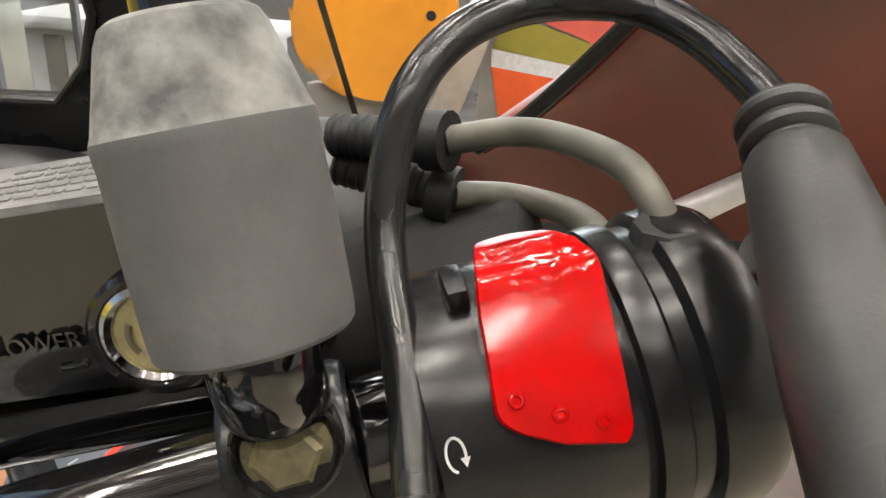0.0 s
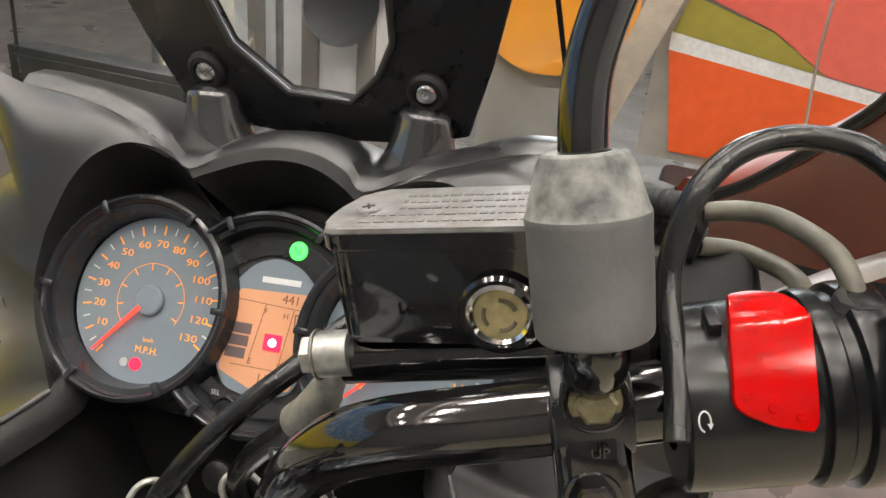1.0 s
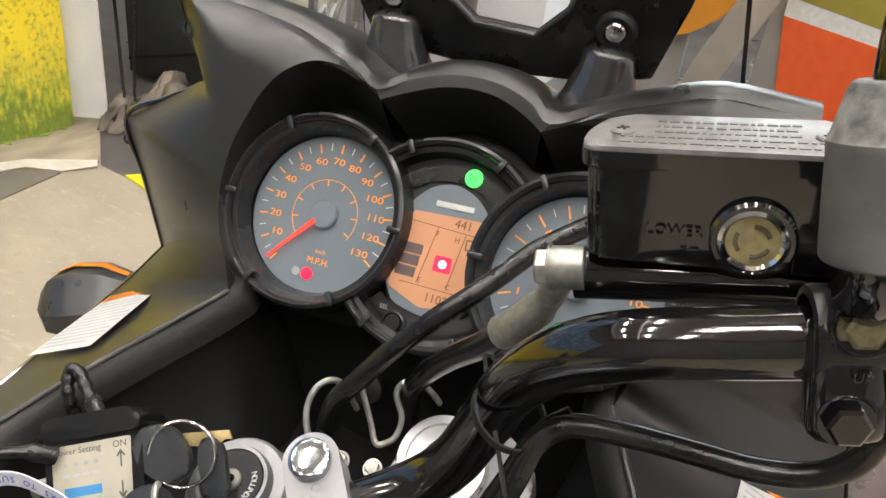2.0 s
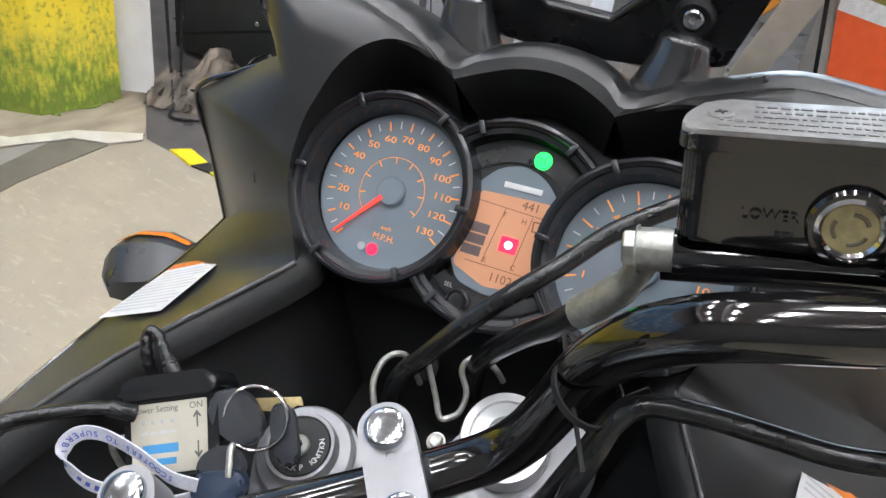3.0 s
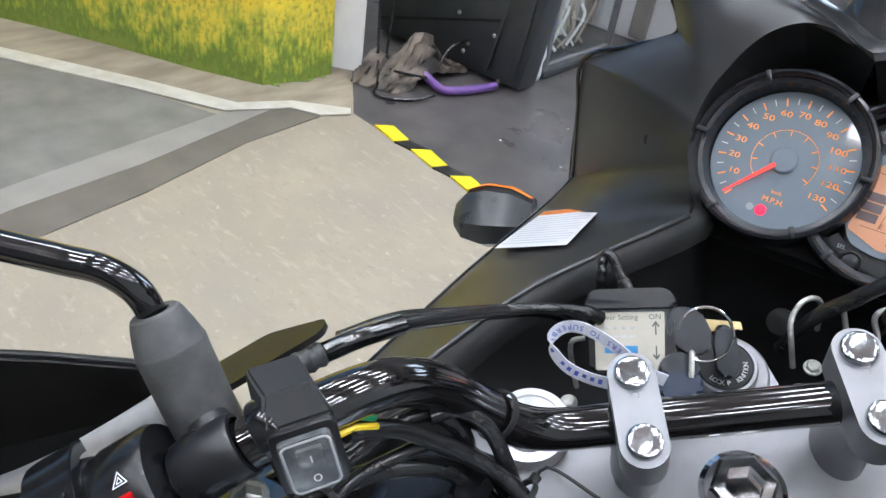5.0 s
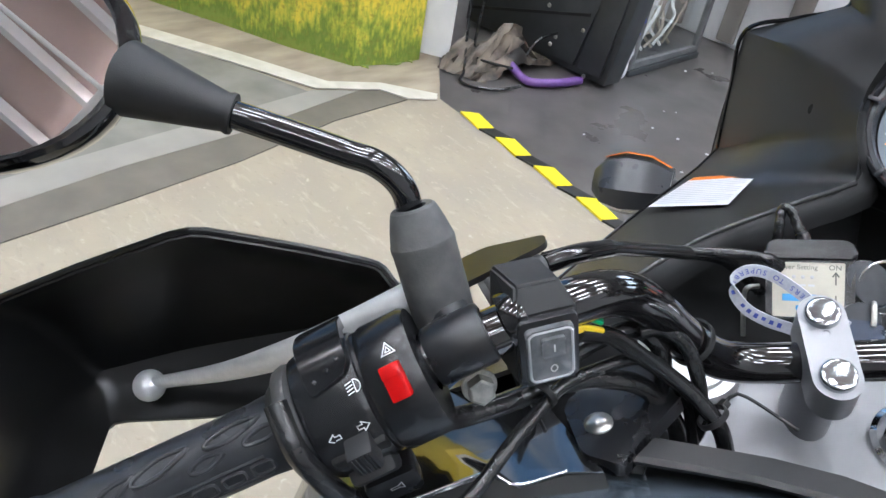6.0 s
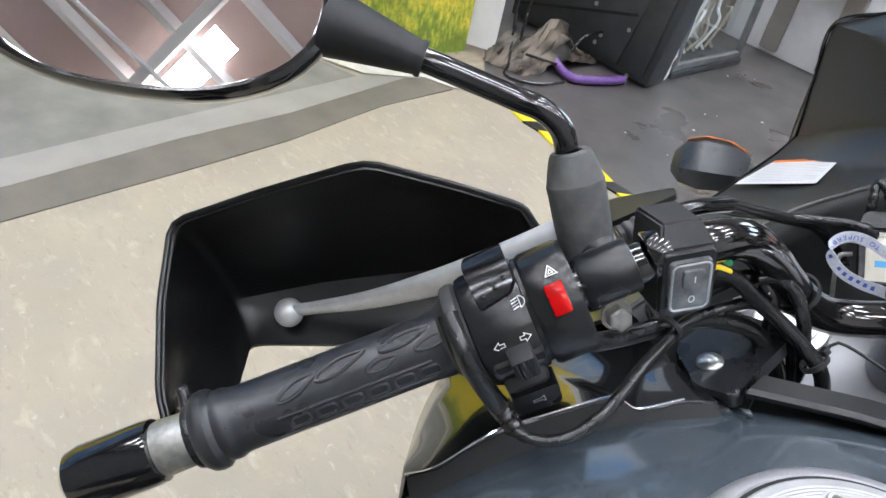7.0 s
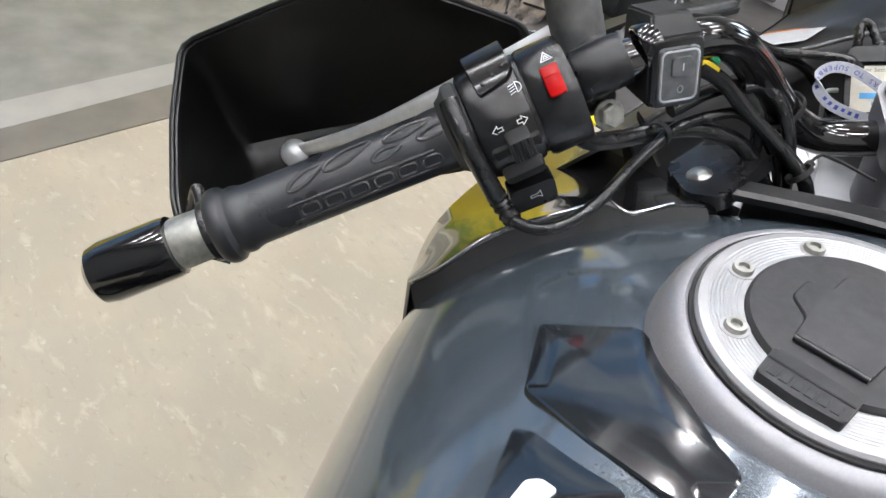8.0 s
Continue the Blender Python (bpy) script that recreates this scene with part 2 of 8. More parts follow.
def tube(pts, r, seg=14, n=0, caps=True, bm=None, smooth=True, flat=1.0):
    """A round sleeve along a smooth path; r is one radius or a function of 0..1."""
    bm = bm or bmesh.new()
    P = smooth_path(pts, n or max(8, 7 * len(pts))) if smooth else [V(p) for p in pts]
    rad = r if callable(r) else (lambda s: r)
    T = [(P[min(i + 1, len(P) - 1)] - P[max(i - 1, 0)]).normalized() for i in range(len(P))]
    ref = Vector((0, 0, 1)) if abs(T[0].z) < 0.9 else Vector((1, 0, 0))
    u = (ref - T[0] * ref.dot(T[0])).normalized()
    rings = []
    for i, p in enumerate(P):
        u = (u - T[i] * u.dot(T[i])).normalized()
        w = T[i].cross(u)
        rr = rad(i / (len(P) - 1))
        rings.append([bm.verts.new(p + rr * (math.cos(2 * math.pi * k / seg) * u + flat * math.sin(2 * math.pi * k / seg) * w)) for k in range(seg)])
    for a, b in zip(rings, rings[1:]):
        for k in range(seg):
            bm.faces.new((a[k], a[(k + 1) % seg], b[(k + 1) % seg], b[k]))
    if caps:
        bm.faces.new(rings[0][::-1])
        bm.faces.new(rings[-1])
    return bm


def lathe(profile, m=I4, seg=32, bm=None, arc=360.0, start=0.0):
    """Turns (radius, height) pairs about z, then moves by m."""
    bm = bm or bmesh.new()
    full = arc >= 359.9
    cnt = seg if full else seg + 1
    rings = []
    for r, h in profile:
        if r < 1e-6:
            rings.append([bm.verts.new(m @ V((0, 0, h)))])
        else:
            rings.append([bm.verts.new(m @ V((r * math.cos(radians(start + arc * k / seg)), r * math.sin(radians(start + arc * k / seg)), h))) for k in range(cnt)])
    for a, b in zip(rings, rings[1:]):
        for k in range(seg):
            k2 = (k + 1) % cnt if full else k + 1
            if len(a) == 1 and len(b) == 1:
                continue
            if len(a) == 1:
                bm.faces.new((a[0], b[k], b[k2]))
            elif len(b) == 1:
                bm.faces.new((a[k], a[k2], b[0]))
            else:
                bm.faces.new((a[k], a[k2], b[k2], b[k]))
    return bm


def box(sx, sy, sz, m=I4, bevel=0.0, seg=2, bm=None):
    """A block about its middle, with rounded edges."""
    b = bmesh.new()
    bmesh.ops.create_cube(b, size=1.0, matrix=Matrix.Diagonal((sx, sy, sz, 1)))
    if bevel:
        bmesh.ops.bevel(b, geom=list(b.edges), offset=bevel, segments=seg, profile=0.5, affect="EDGES")
    b.transform(m)
    if bm is None:
        return b
    return join(bm, b)


def join(bm, other):
    me = bpy.data.meshes.new("joined")
    other.to_mesh(me)
    other.free()
    bm.from_mesh(me)
    bpy.data.meshes.remove(me)
    return bm


def slab(poly, z0, z1, m=I4, bevel=0.0, seg=2, bm=None, top_only=False):
    """A flat outline raised from z0 to z1, with rounded rims."""
    b = bmesh.new()
    lo = [b.verts.new((x, y, z0)) for x, y in poly]
    hi = [b.verts.new((x, y, z1)) for x, y in poly]
    n = len(poly)
    b.faces.new(lo[::-1])
    top = b.faces.new(hi)
    for i in range(n):
        b.faces.new((lo[i], lo[(i + 1) % n], hi[(i + 1) % n], hi[i]))
    if bevel:
        ed = [e for e in b.edges if all(v in hi for v in e.verts)] if top_only else list(b.edges)
        bmesh.ops.bevel(b, geom=ed, offset=bevel, segments=seg, profile=0.5, affect="EDGES")
    b.transform(m)
    return b if bm is None else join(bm, b)


def rounded(poly, r, seg=5):
    """The outline with its corners rounded off."""
    out, n = [], len(poly)
    for i in range(n):
        a, b, c = V((*poly[i - 1], 0)), V((*poly[i], 0)), V((*poly[(i + 1) % n], 0))
        q = min(r, (a - b).length * 0.45, (c - b).length * 0.45)
        p0, p1 = b + (a - b).normalized() * q, b + (c - b).normalized() * q
        for k in range(seg + 1):
            t = k / seg
            p = p0 * (1 - t) ** 2 + b * 2 * t * (1 - t) + p1 * t * t
            out.append((p.x, p.y))
    return out


def pill(w, h, seg=10):
    """Outline of a rounded bar w wide and h high."""
    r = min(w, h) / 2
    out = []
    for cx, cy, a0 in ((w / 2 - r, h / 2 - r, 0), (-w / 2 + r, h / 2 - r, 90), (-w / 2 + r, -h / 2 + r, 180), (w / 2 - r, -h / 2 + r, 270)):
        for k in range(seg + 1):
            a = radians(a0 + 90 * k / seg)
            p = (cx + r * math.cos(a), cy + r * math.sin(a))
            if not out or (abs(out[-1][0] - p[0]) + abs(out[-1][1] - p[1])) > 1e-6:
                out.append(p)
    if abs(out[0][0] - out[-1][0]) + abs(out[0][1] - out[-1][1]) < 1e-6:
        out.pop()
    return out


def sheet(rows, thick=0.0, bm=None, flip=False):
    """A skin through rows of points, given a thickness."""
    b = bmesh.new()
    g = [[b.verts.new(V(p)) for p in r] for r in rows]
    for r0, r1 in zip(g, g[1:]):
        for k in range(len(r0) - 1):
            f = (r0[k], r0[k + 1], r1[k + 1], r1[k])
            b.faces.new(f[::-1] if flip else f)
    if thick:
        bmesh.ops.recalc_face_normals(b, faces=b.faces)
        bmesh.ops.solidify(b, geom=list(b.faces), thickness=thick)
    return b if bm is None else join(bm, b)


def lerp_rows(a, b, n, bulge=(0, 0, 0), power=1.0):
    """Rows between two edge lines, bowed by bulge in the middle."""
    out = []
    for k in range(n + 1):
        t = k / n
        w = 4 * t * (1 - t)
        out.append([V(p).lerp(V(q), t) + V(bulge) * w for p, q in zip(a, b)])
    return out


def letters(text, size, m, depth=0.0003, align="CENTER"):
    """Raised lettering in the built-in font."""
    cu = bpy.data.curves.new("lettering", "FONT")
    cu.body, cu.size, cu.align_x, cu.align_y, cu.extrude = text, size, align, "CENTER", depth
    cu.resolution_u = 3
    ob = bpy.data.objects.new("lettering", cu)
    scene.collection.objects.link(ob)
    me = bpy.data.meshes.new_from_object(ob)
    bm = bmesh.new()
    bm.from_mesh(me)
    bpy.data.objects.remove(ob)
    bpy.data.meshes.remove(me)
    bpy.data.curves.remove(cu)
    bm.transform(m)
    return bm


def at(x, y, z, rx=0, ry=0, rz=0):
    return pose(x, y, z, rx, ry, rz)


def to_dir(o, d):
    """Pose at o with z along d."""
    return Matrix.Translation(V(o)) @ V(d).to_track_quat("Z", "Y").to_matrix().to_4x4()


def hexbolt(m, r=0.007, h=0.005, washer=True):
    """Hexagon head with a chamfered top and a flange, standing on z=0."""
    bm = lathe([(0.0, h), (r * 0.82, h), (r, h - 0.0008), (r, 0.0)], m, seg=6)
    if washer:
        lathe([(0, 0.0012), (r * 1.22, 0.0012), (r * 1.28, 0.0006), (r * 1.28, 0.0)], m, seg=20, bm=bm)
    return bm


# ---- the hall: floor, mural, walls, ceiling ----
def floor_material():
    m = mat("printed_stone_floor", (0.356, 0.308, 0.232), (0.290, 0.252, 0.192), 0.55, 0.7, scale=3.5, contrast=(0.3, 0.7))
    t = m.node_tree
    p = t.nodes["Principled BSDF"]
    base = p.inputs["Base Color"].links[0].from_socket
    co = t.nodes.new("ShaderNodeTexCoord")

    def speck(scale, lo, hi, color, prev, stretch=(1, 1, 1), turn=0.0, detail=5, rugged=0.5, warp=0.0):
        mp = t.nodes.new("ShaderNodeMapping")
        mp.inputs["Scale"].default_value = stretch
        mp.inputs["Rotation"].default_value = (0, 0, turn)
        n = t.nodes.new("ShaderNodeTexNoise")
        n.inputs["Scale"].default_value, n.inputs["Detail"].default_value = scale, detail
        n.inputs["Roughness"].default_value, n.inputs["Distortion"].default_value = rugged, warp
        r = t.nodes.new("ShaderNodeMapRange")
        r.inputs["From Min"].default_value, r.inputs["From Max"].default_value = lo, hi
        mx = t.nodes.new("ShaderNodeMix")
        mx.data_type = "RGBA"
        mx.inputs["B"].default_value = (*color, 1)
        t.links.new(co.outputs["Object"], mp.inputs["Vector"])
        t.links.new(mp.outputs["Vector"], n.inputs["Vector"])
        t.links.new(n.outputs["Fac"], r.inputs["Value"])
        t.links.new(r.outputs["Result"], mx.inputs["Factor"])
        t.links.new(prev, mx.inputs["A"])
        return mx.outputs["Result"]
    s = speck(4, 0.44, 0.72, (0.290, 0.256, 0.206), base, (1, 1.4, 1), 0.4)
    s = speck(14, 0.50, 0.70, (0.300, 0.262, 0.208), s, (0.7, 1.5, 1), 0.9, 7, 0.62, 0.8)
    s = speck(20, 0.56, 0.68, (0.385, 0.334, 0.256), s, (0.6, 1.5, 1), 0.9, 7, 0.66, 0.5)
    s = speck(46, 0.60, 0.70, (0.275, 0.236, 0.182), s, (0.6, 1.4, 1), 0.8, 5, 0.6, 0.6)
    s = speck(38, 0.62, 0.71, (0.425, 0.376, 0.296), s, (0.8, 1.2, 1), 0.9, 5, 0.66, 0.3)
    t.links.new(s, p.inputs["Base Color"])
    return m


def grass_material():
    m = bpy.data.materials.new("printed_meadow")
    m.use_nodes = True
    t = m.node_tree
    p = t.nodes["Principled BSDF"]
    p.inputs["Roughness"].default_value = 0.5
    co = t.nodes.new("ShaderNodeTexCoord")
    sep = t.nodes.new("ShaderNodeSeparateXYZ")
    t.links.new(co.outputs["Object"], sep.inputs["Vector"])

    def noise_of(scale, stretch, detail=6):
        mp = t.nodes.new("ShaderNodeMapping")
        mp.inputs["Scale"].default_value = stretch
        n = t.nodes.new("ShaderNodeTexNoise")
        n.inputs["Scale"].default_value, n.inputs["Detail"].default_value = scale, detail
        t.links.new(co.outputs["Object"], mp.inputs["Vector"])
        t.links.new(mp.outputs["Vector"], n.inputs["Vector"])
        return n.outputs["Fac"]
    big, fine, blade = noise_of(7, (1, 1, 1)), noise_of(55, (1, 1, 1)), noise_of(60, (1, 1, 0.35))
    # height up the picture, roughened, chooses from verge earth through green stalks to yellow flowers
    add = t.nodes.new("ShaderNodeMath")
    add.operation = "MULTIPLY_ADD"
    add.inputs[1].default_value, add.inputs[2].default_value = 0.40, -0.20
    t.links.new(big, add.inputs[0])
    hh = t.nodes.new("ShaderNodeMath")
    t.links.new(sep.outputs["Z"], hh.inputs[0])
    t.links.new(add.outputs[0], hh.inputs[1])
    add2 = t.nodes.new("ShaderNodeMath")
    add2.operation = "MULTIPLY_ADD"
    add2.inputs[1].default_value, add2.inputs[2].default_value = 0.42, -0.21
    t.links.new(blade, add2.inputs[0])
    h2 = t.nodes.new("ShaderNodeMath")
    t.links.new(hh.outputs[0], h2.inputs[0])
    t.links.new(add2.outputs[0], h2.inputs[1])
    ramp = t.nodes.new("ShaderNodeValToRGB")
    cr = ramp.color_ramp
    cr.elements[0].position, cr.elements[0].color = 0.0, (0.22, 0.29, 0.05, 1)
    cr.elements[1].position, cr.elements[1].color = 0.80, (0.90, 0.70, 0.12, 1)
    for pos, col in ((0.07, (0.15, 0.24, 0.035, 1)), (0.15, (0.36, 0.42, 0.05, 1)), (0.25, (0.74, 0.62, 0.07, 1)), (0.40, (0.92, 0.72, 0.05, 1)), (0.60, (0.90, 0.68, 0.04, 1))):
        e = cr.elements.new(pos)
        e.color = col
    t.links.new(h2.outputs[0], ramp.inputs["Fac"])
    dark = t.nodes.new("ShaderNodeMapRange")
    dark.inputs["From Min"].default_value, dark.inputs["From Max"].default_value = 0.52, 0.70
    dark.inputs["To Max"].default_value = 0.6
    t.links.new(fine, dark.inputs["Value"])
    mx = t.nodes.new("ShaderNodeMix")
    mx.data_type = "RGBA"
    mx.inputs["B"].default_value = (0.20, 0.19, 0.03, 1)
    t.links.new(dark.outputs["Result"], mx.inputs["Factor"])
    t.links.new(ramp.outputs["Color"], mx.inputs["A"])
    # printed sky above the flowers
    cloud = noise_of(1.6, (1, 1, 2.2), 8)
    cr2 = t.nodes.new("ShaderNodeValToRGB")
    cr2.color_ramp.elements[0].position, cr2.color_ramp.elements[0].color = 0.45, (0.13, 0.34, 0.66, 1)
    cr2.color_ramp.elements[1].position, cr2.color_ramp.elements[1].color = 0.68, (0.72, 0.78, 0.84, 1)
    t.links.new(cloud, cr2.inputs["Fac"])
    edge = t.nodes.new("ShaderNodeMapRange")
    edge.inputs["From Min"].default_value, edge.inputs["From Max"].default_value = 1.28, 1.38
    t.links.new(h2.outputs[0], edge.inputs["Value"])
    mx2 = t.nodes.new("ShaderNodeMix")
    mx2.data_type = "RGBA"
    t.links.new(edge.outputs["Result"], mx2.inputs["Factor"])
    t.links.new(mx.outputs["Result"], mx2.inputs["A"])
    t.links.new(cr2.outputs["Color"], mx2.inputs["B"])
    t.links.new(mx2.outputs["Result"], p.inputs["Base Color"])
    return m


M_FLOOR = floor_material()
M_GRASS = grass_material()
M_ASPHALT = mat("printed_asphalt", (0.225, 0.218, 0.196), (0.150, 0.146, 0.128), 0.55, 0.7, scale=7, contrast=(0.3, 0.7), bump=0.1, bscale=260)
M_DARKSTRIP = mat("dark_floor_band", (0.150, 0.134, 0.110), (0.118, 0.107, 0.089), 0.55, 0.65, scale=8)
M_LIGHTSTRIP = mat("printed_pale_band", (0.300, 0.283, 0.255), (0.255, 0.243, 0.220), 0.5, 0.65, scale=7)
M_WHITELINE = mat("printed_white_line", (0.624, 0.597, 0.540), (0.515, 0.490, 0.429), 0.5, scale=14)
M_VERGE = mat("printed_verge_earth", (0.390, 0.329, 0.244), (0.250, 0.207, 0.155), 0.6, scale=12, stretch=(1, 0.35, 1))
M_SHOP = mat("dark_shop_floor", (0.11, 0.10, 0.096), (0.06, 0.055, 0.053), 0.24, 0.42, scale=6, contrast=(0.3, 0.7))
M_TAPE = mat("yellow_tape", (0.86, 0.70, 0.02), (0.74, 0.58, 0.02), 0.42, scale=30)
M_TAPEBLK = mat("black_tape", (0.02, 0.02, 0.02), None, 0.45, scale=30)
M_WHITEWALL = mat("white_reflector_wall", (0.66, 0.65, 0.635), (0.60, 0.59, 0.58), 0.6, scale=1.5)
M_WALL = mat("grey_hall_wall", (0.20, 0.195, 0.19), (0.16, 0.157, 0.153), 0.7, scale=2)
M_CEIL = mat("pinkish_roof_lining", (0.60, 0.46, 0.42), (0.52, 0.40, 0.365), 0.7, scale=1.5)
M_BEAM = mat("white_roof_steel", (0.86, 0.84, 0.81), (0.78, 0.76, 0.74), 0.5, scale=4)
M_SKYLIGHT = glow("skylight_panel", (0.90, 0.95, 1.0), 62.0)


def flat(name, poly, z, material, label, category):
    b = bmesh.new()
    lo = [b.verts.new((x, y, z - 0.004)) for x, y in poly]
    hi = [b.verts.new((x, y, z)) for x, y in poly]
    n = len(poly)
    b.faces.new(hi)
    b.faces.new(lo[::-1])
    for i in range(n):
        b.faces.new((lo[i], lo[(i + 1) % n], hi[(i + 1) % n], hi[i]))
    return solid(name, b, material, label, category, "structure")


solid("floor", box(14, 14, 0.2, at(0, 0, -0.112)), M_SHOP, "dark grey sealed workshop floor with scuffs", "floor", "structure")
flat("stage_floor", [(-4.2, -4.5), (4.0, -4.5), (4.0, 0.88), (-1.895, 1.718), (-2.03, 1.735), (-2.36, 2.04), (-4.2, 1.0)], 0.0, M_FLOOR, "beige stone-effect printed stage floor under the motorcycle", "floor")
flat("road_print", [(-4.2, -4.4), (-1.95, -4.4), (-2.150, 0.09), (-2.210, 0.60), (-2.250, 1.00), (-2.285, 1.31), (-2.631, 1.185), (-4.2, 0.38)], 0.004, M_ASPHALT, "grey asphalt road print on the stage floor", "floor print")
flat("pale_band", [(-1.95, -4.4), (-1.82, -4.4), (-2.017, 0.05), (-2.087, 0.53), (-2.115, 0.92), (-2.213, 1.49), (-2.285, 1.33), (-2.250, 1.00), (-2.210, 0.60), (-2.150, 0.09)], 0.005, M_LIGHTSTRIP, "pale grey band printed along the road", "floor print")
flat("dark_band", [(-1.82, -4.4), (-1.68, -4.4), (-1.873, 0.0), (-1.917, 0.45), (-1.962, 0.83), (-2.055, 1.26), (-2.075, 1.61), (-2.190, 1.55), (-2.213, 1.49), (-2.115, 0.92), (-2.087, 0.53), (-2.017, 0.05)], 0.004, M_DARKSTRIP, "dark grey band along the road", "floor print")
flat("verge_print", [(-2.05, 1.745), (-2.22, 1.605), (-2.30, 1.46), (-2.32, 1.42), (-2.67, 1.25), (-3.04, 1.06), (-4.2, 0.445), (-4.2, 0.86), (-3.32, 1.27), (-2.99, 1.41), (-2.68, 1.53), (-2.42, 1.66), (-2.38, 1.80), (-2.38, 2.03), (-2.12, 1.82)], 0.006, M_VERGE, "brown earth verge print beside the white line", "floor print")
flat("white_line", [(-2.02, 1.71), (-2.075, 1.610), (-2.185, 1.560), (-2.200, 1.520), (-2.290, 1.345), (-2.631, 1.181), (-4.2, 0.36), (-4.2, 0.445), (-3.038, 1.06), (-2.671, 1.254), (-2.318, 1.423), (-2.300, 1.462), (-2.225, 1.605), (-2.055, 1.745)], 0.009, M_WHITELINE, "worn white road edge line printed on the floor", "road marking")

# hazard tape along the edge of the stage
tape = thing("hazard_tape", "black and yellow hazard tape along the stage edge", "floor tape", None, "", "structure")
for k in range(9):
    x0 = -1.905 + 0.209 * k
    y0 = 1.723 - 0.142 * (x0 + 1.905)
    part("yellow_patch", slab([(x0, y0), (x0 + 0.044, y0 + 0.054), (x0 + 0.157, y0 + 0.017), (x0 + 0.132, y0 - 0.035)][::-1], 0.0, 0.008), M_TAPE, tape)
    part("black_patch", slab([(x0 + 0.132, y0 - 0.035), (x0 + 0.157, y0 + 0.017), (x0 + 0.253, y0 + 0.024), (x0 + 0.209, y0 - 0.030)][::-1], 0.0, 0.007), M_TAPEBLK, tape)

# tufts of the printed meadow that spill onto the verge
random.seed(31)
foot = [(-4.2, 0.84), (-3.34, 1.26), (-2.99, 1.41), (-2.68, 1.53), (-2.43, 1.65), (-2.385, 1.78), (-2.385, 1.91)]
tuft = []
for (xa, ya), (xb, yb) in zip(foot, foot[1:]):
    n_ = max(2, int(math.hypot(xb - xa, yb - ya) / 0.022))
    for k in range(n_):
        d_ = random.uniform(0.0, 0.03) + (random.uniform(0.02, 0.06) if random.random() < 0.3 else 0.0)
        u_ = V((yb - ya, xa - xb, 0)).normalized()
        tuft.append((xa + (xb - xa) * k / n_ + u_.x * d_, ya + (yb - ya) * k / n_ + u_.y * d_))
flat("grass_fringe", tuft + [(-2.40, 1.92), (-2.42, 1.66), (-4.2, 0.87)], 0.010, M_GRASS, "ragged green grass edge printed along the verge", "floor print")

# meadow mural: a standing printed board that follows the verge
solid("mural_wall", sheet([[(-5.2, -5.6, z), (-5.1, -2.6, z), (-4.6, 0.55, z), (-4.2, 0.82, z), (-3.34, 1.25, z), (-2.99, 1.40, z), (-2.68, 1.52, z), (-2.44, 1.64, z), (-2.40, 1.78, z), (-2.395, 1.91, z)] for z in (0.0, 0.6, 1.2, 1.8, 2.4, 3.0, 3.6)], 0.05), M_GRASS, "flowering meadow mural board under a printed blue sky", "mural", "structure")

for nm, b in (("wall_north", box(14, 0.2, 6.9, at(0, 6.2, 3.35))), ("wall_south", box(14, 0.2, 6.9, at(0, -6.2, 3.35))), ("wall_east", box(0.2, 12.2, 6.9, at(6.4, 0, 3.35))), ("wall_west", box(0.2, 12.2, 6.9, at(-6.4, 0, 3.35)))):
    # east wall is out of view; white so the right panel reflects something bright
    white = nm == "wall_east"
    solid(nm, b, M_WHITEWALL if white else M_WALL, "unseen hall wall, whitened to brighten reflections" if white else "grey painted hall wall", "wall", "structure")

# roof lining with real openings filled by skylight panels
SKY = [(x, y) for x in (-4.9, -2.9, -0.9, 1.1, 3.1, 5.1) for y in (-4.2, -1.4, 1.4, 4.2)]
bm = bmesh.new()
xs = [-6.4] + sorted({x + d for x, _ in SKY for d in (-0.13, 0.13)}) + [6.4]
ys = [-6.2] + sorted({y + d for _, y in SKY for d in (-0.72, 0.72)}) + [6.2]
for x0, x1 in zip(xs, xs[1:]):
    for y0, y1 in zip(ys, ys[1:]):
        if not any(abs((x0 + x1) / 2 - x) < 0.1 and abs((y0 + y1) / 2 - y) < 0.5 for x, y in SKY):
            box(x1 - x0, y1 - y0, 0.12, at((x0 + x1) / 2, (y0 + y1) / 2, 6.66), bm=bm)
solid("ceiling", bm, M_CEIL, "pinkish sheet roof lining between steel purlins", "ceiling", "structure")
for i, (x, y) in enumerate(SKY):
    sk = thing("skylight_%d" % (i + 1), "bright white translucent skylight in the roof", "skylight", at(x, y, 6.7), "roof skylights", "structure")
    part("pane", box(0.26, 1.44, 0.03), M_SKYLIGHT, sk)
for k in range(18):
    solid("roof_purlin", box(12.6, 0.06, 0.14, at(0, -5.75 + 0.68 * k, 6.50)), M_BEAM, "white steel roof purlin", "beam", "structure", group="roof purlins")
for k in range(6):
    solid("roof_beam", box(0.09, 12.0, 0.26, at(-5.6 + 2.25 * k, 0, 6.22)), M_BEAM, "white steel roof beam", "beam", "structure", group="roof beams")
for k in range(3):
    solid("roof_cable", tube([(-6.2, -4.0 + 3.4 * k, 5.7), (6.2, -3.2 + 3.4 * k, 5.9)], 0.02, 8, 4), M_BEAM, "thin white cable run under the roof", "cable", "structure")

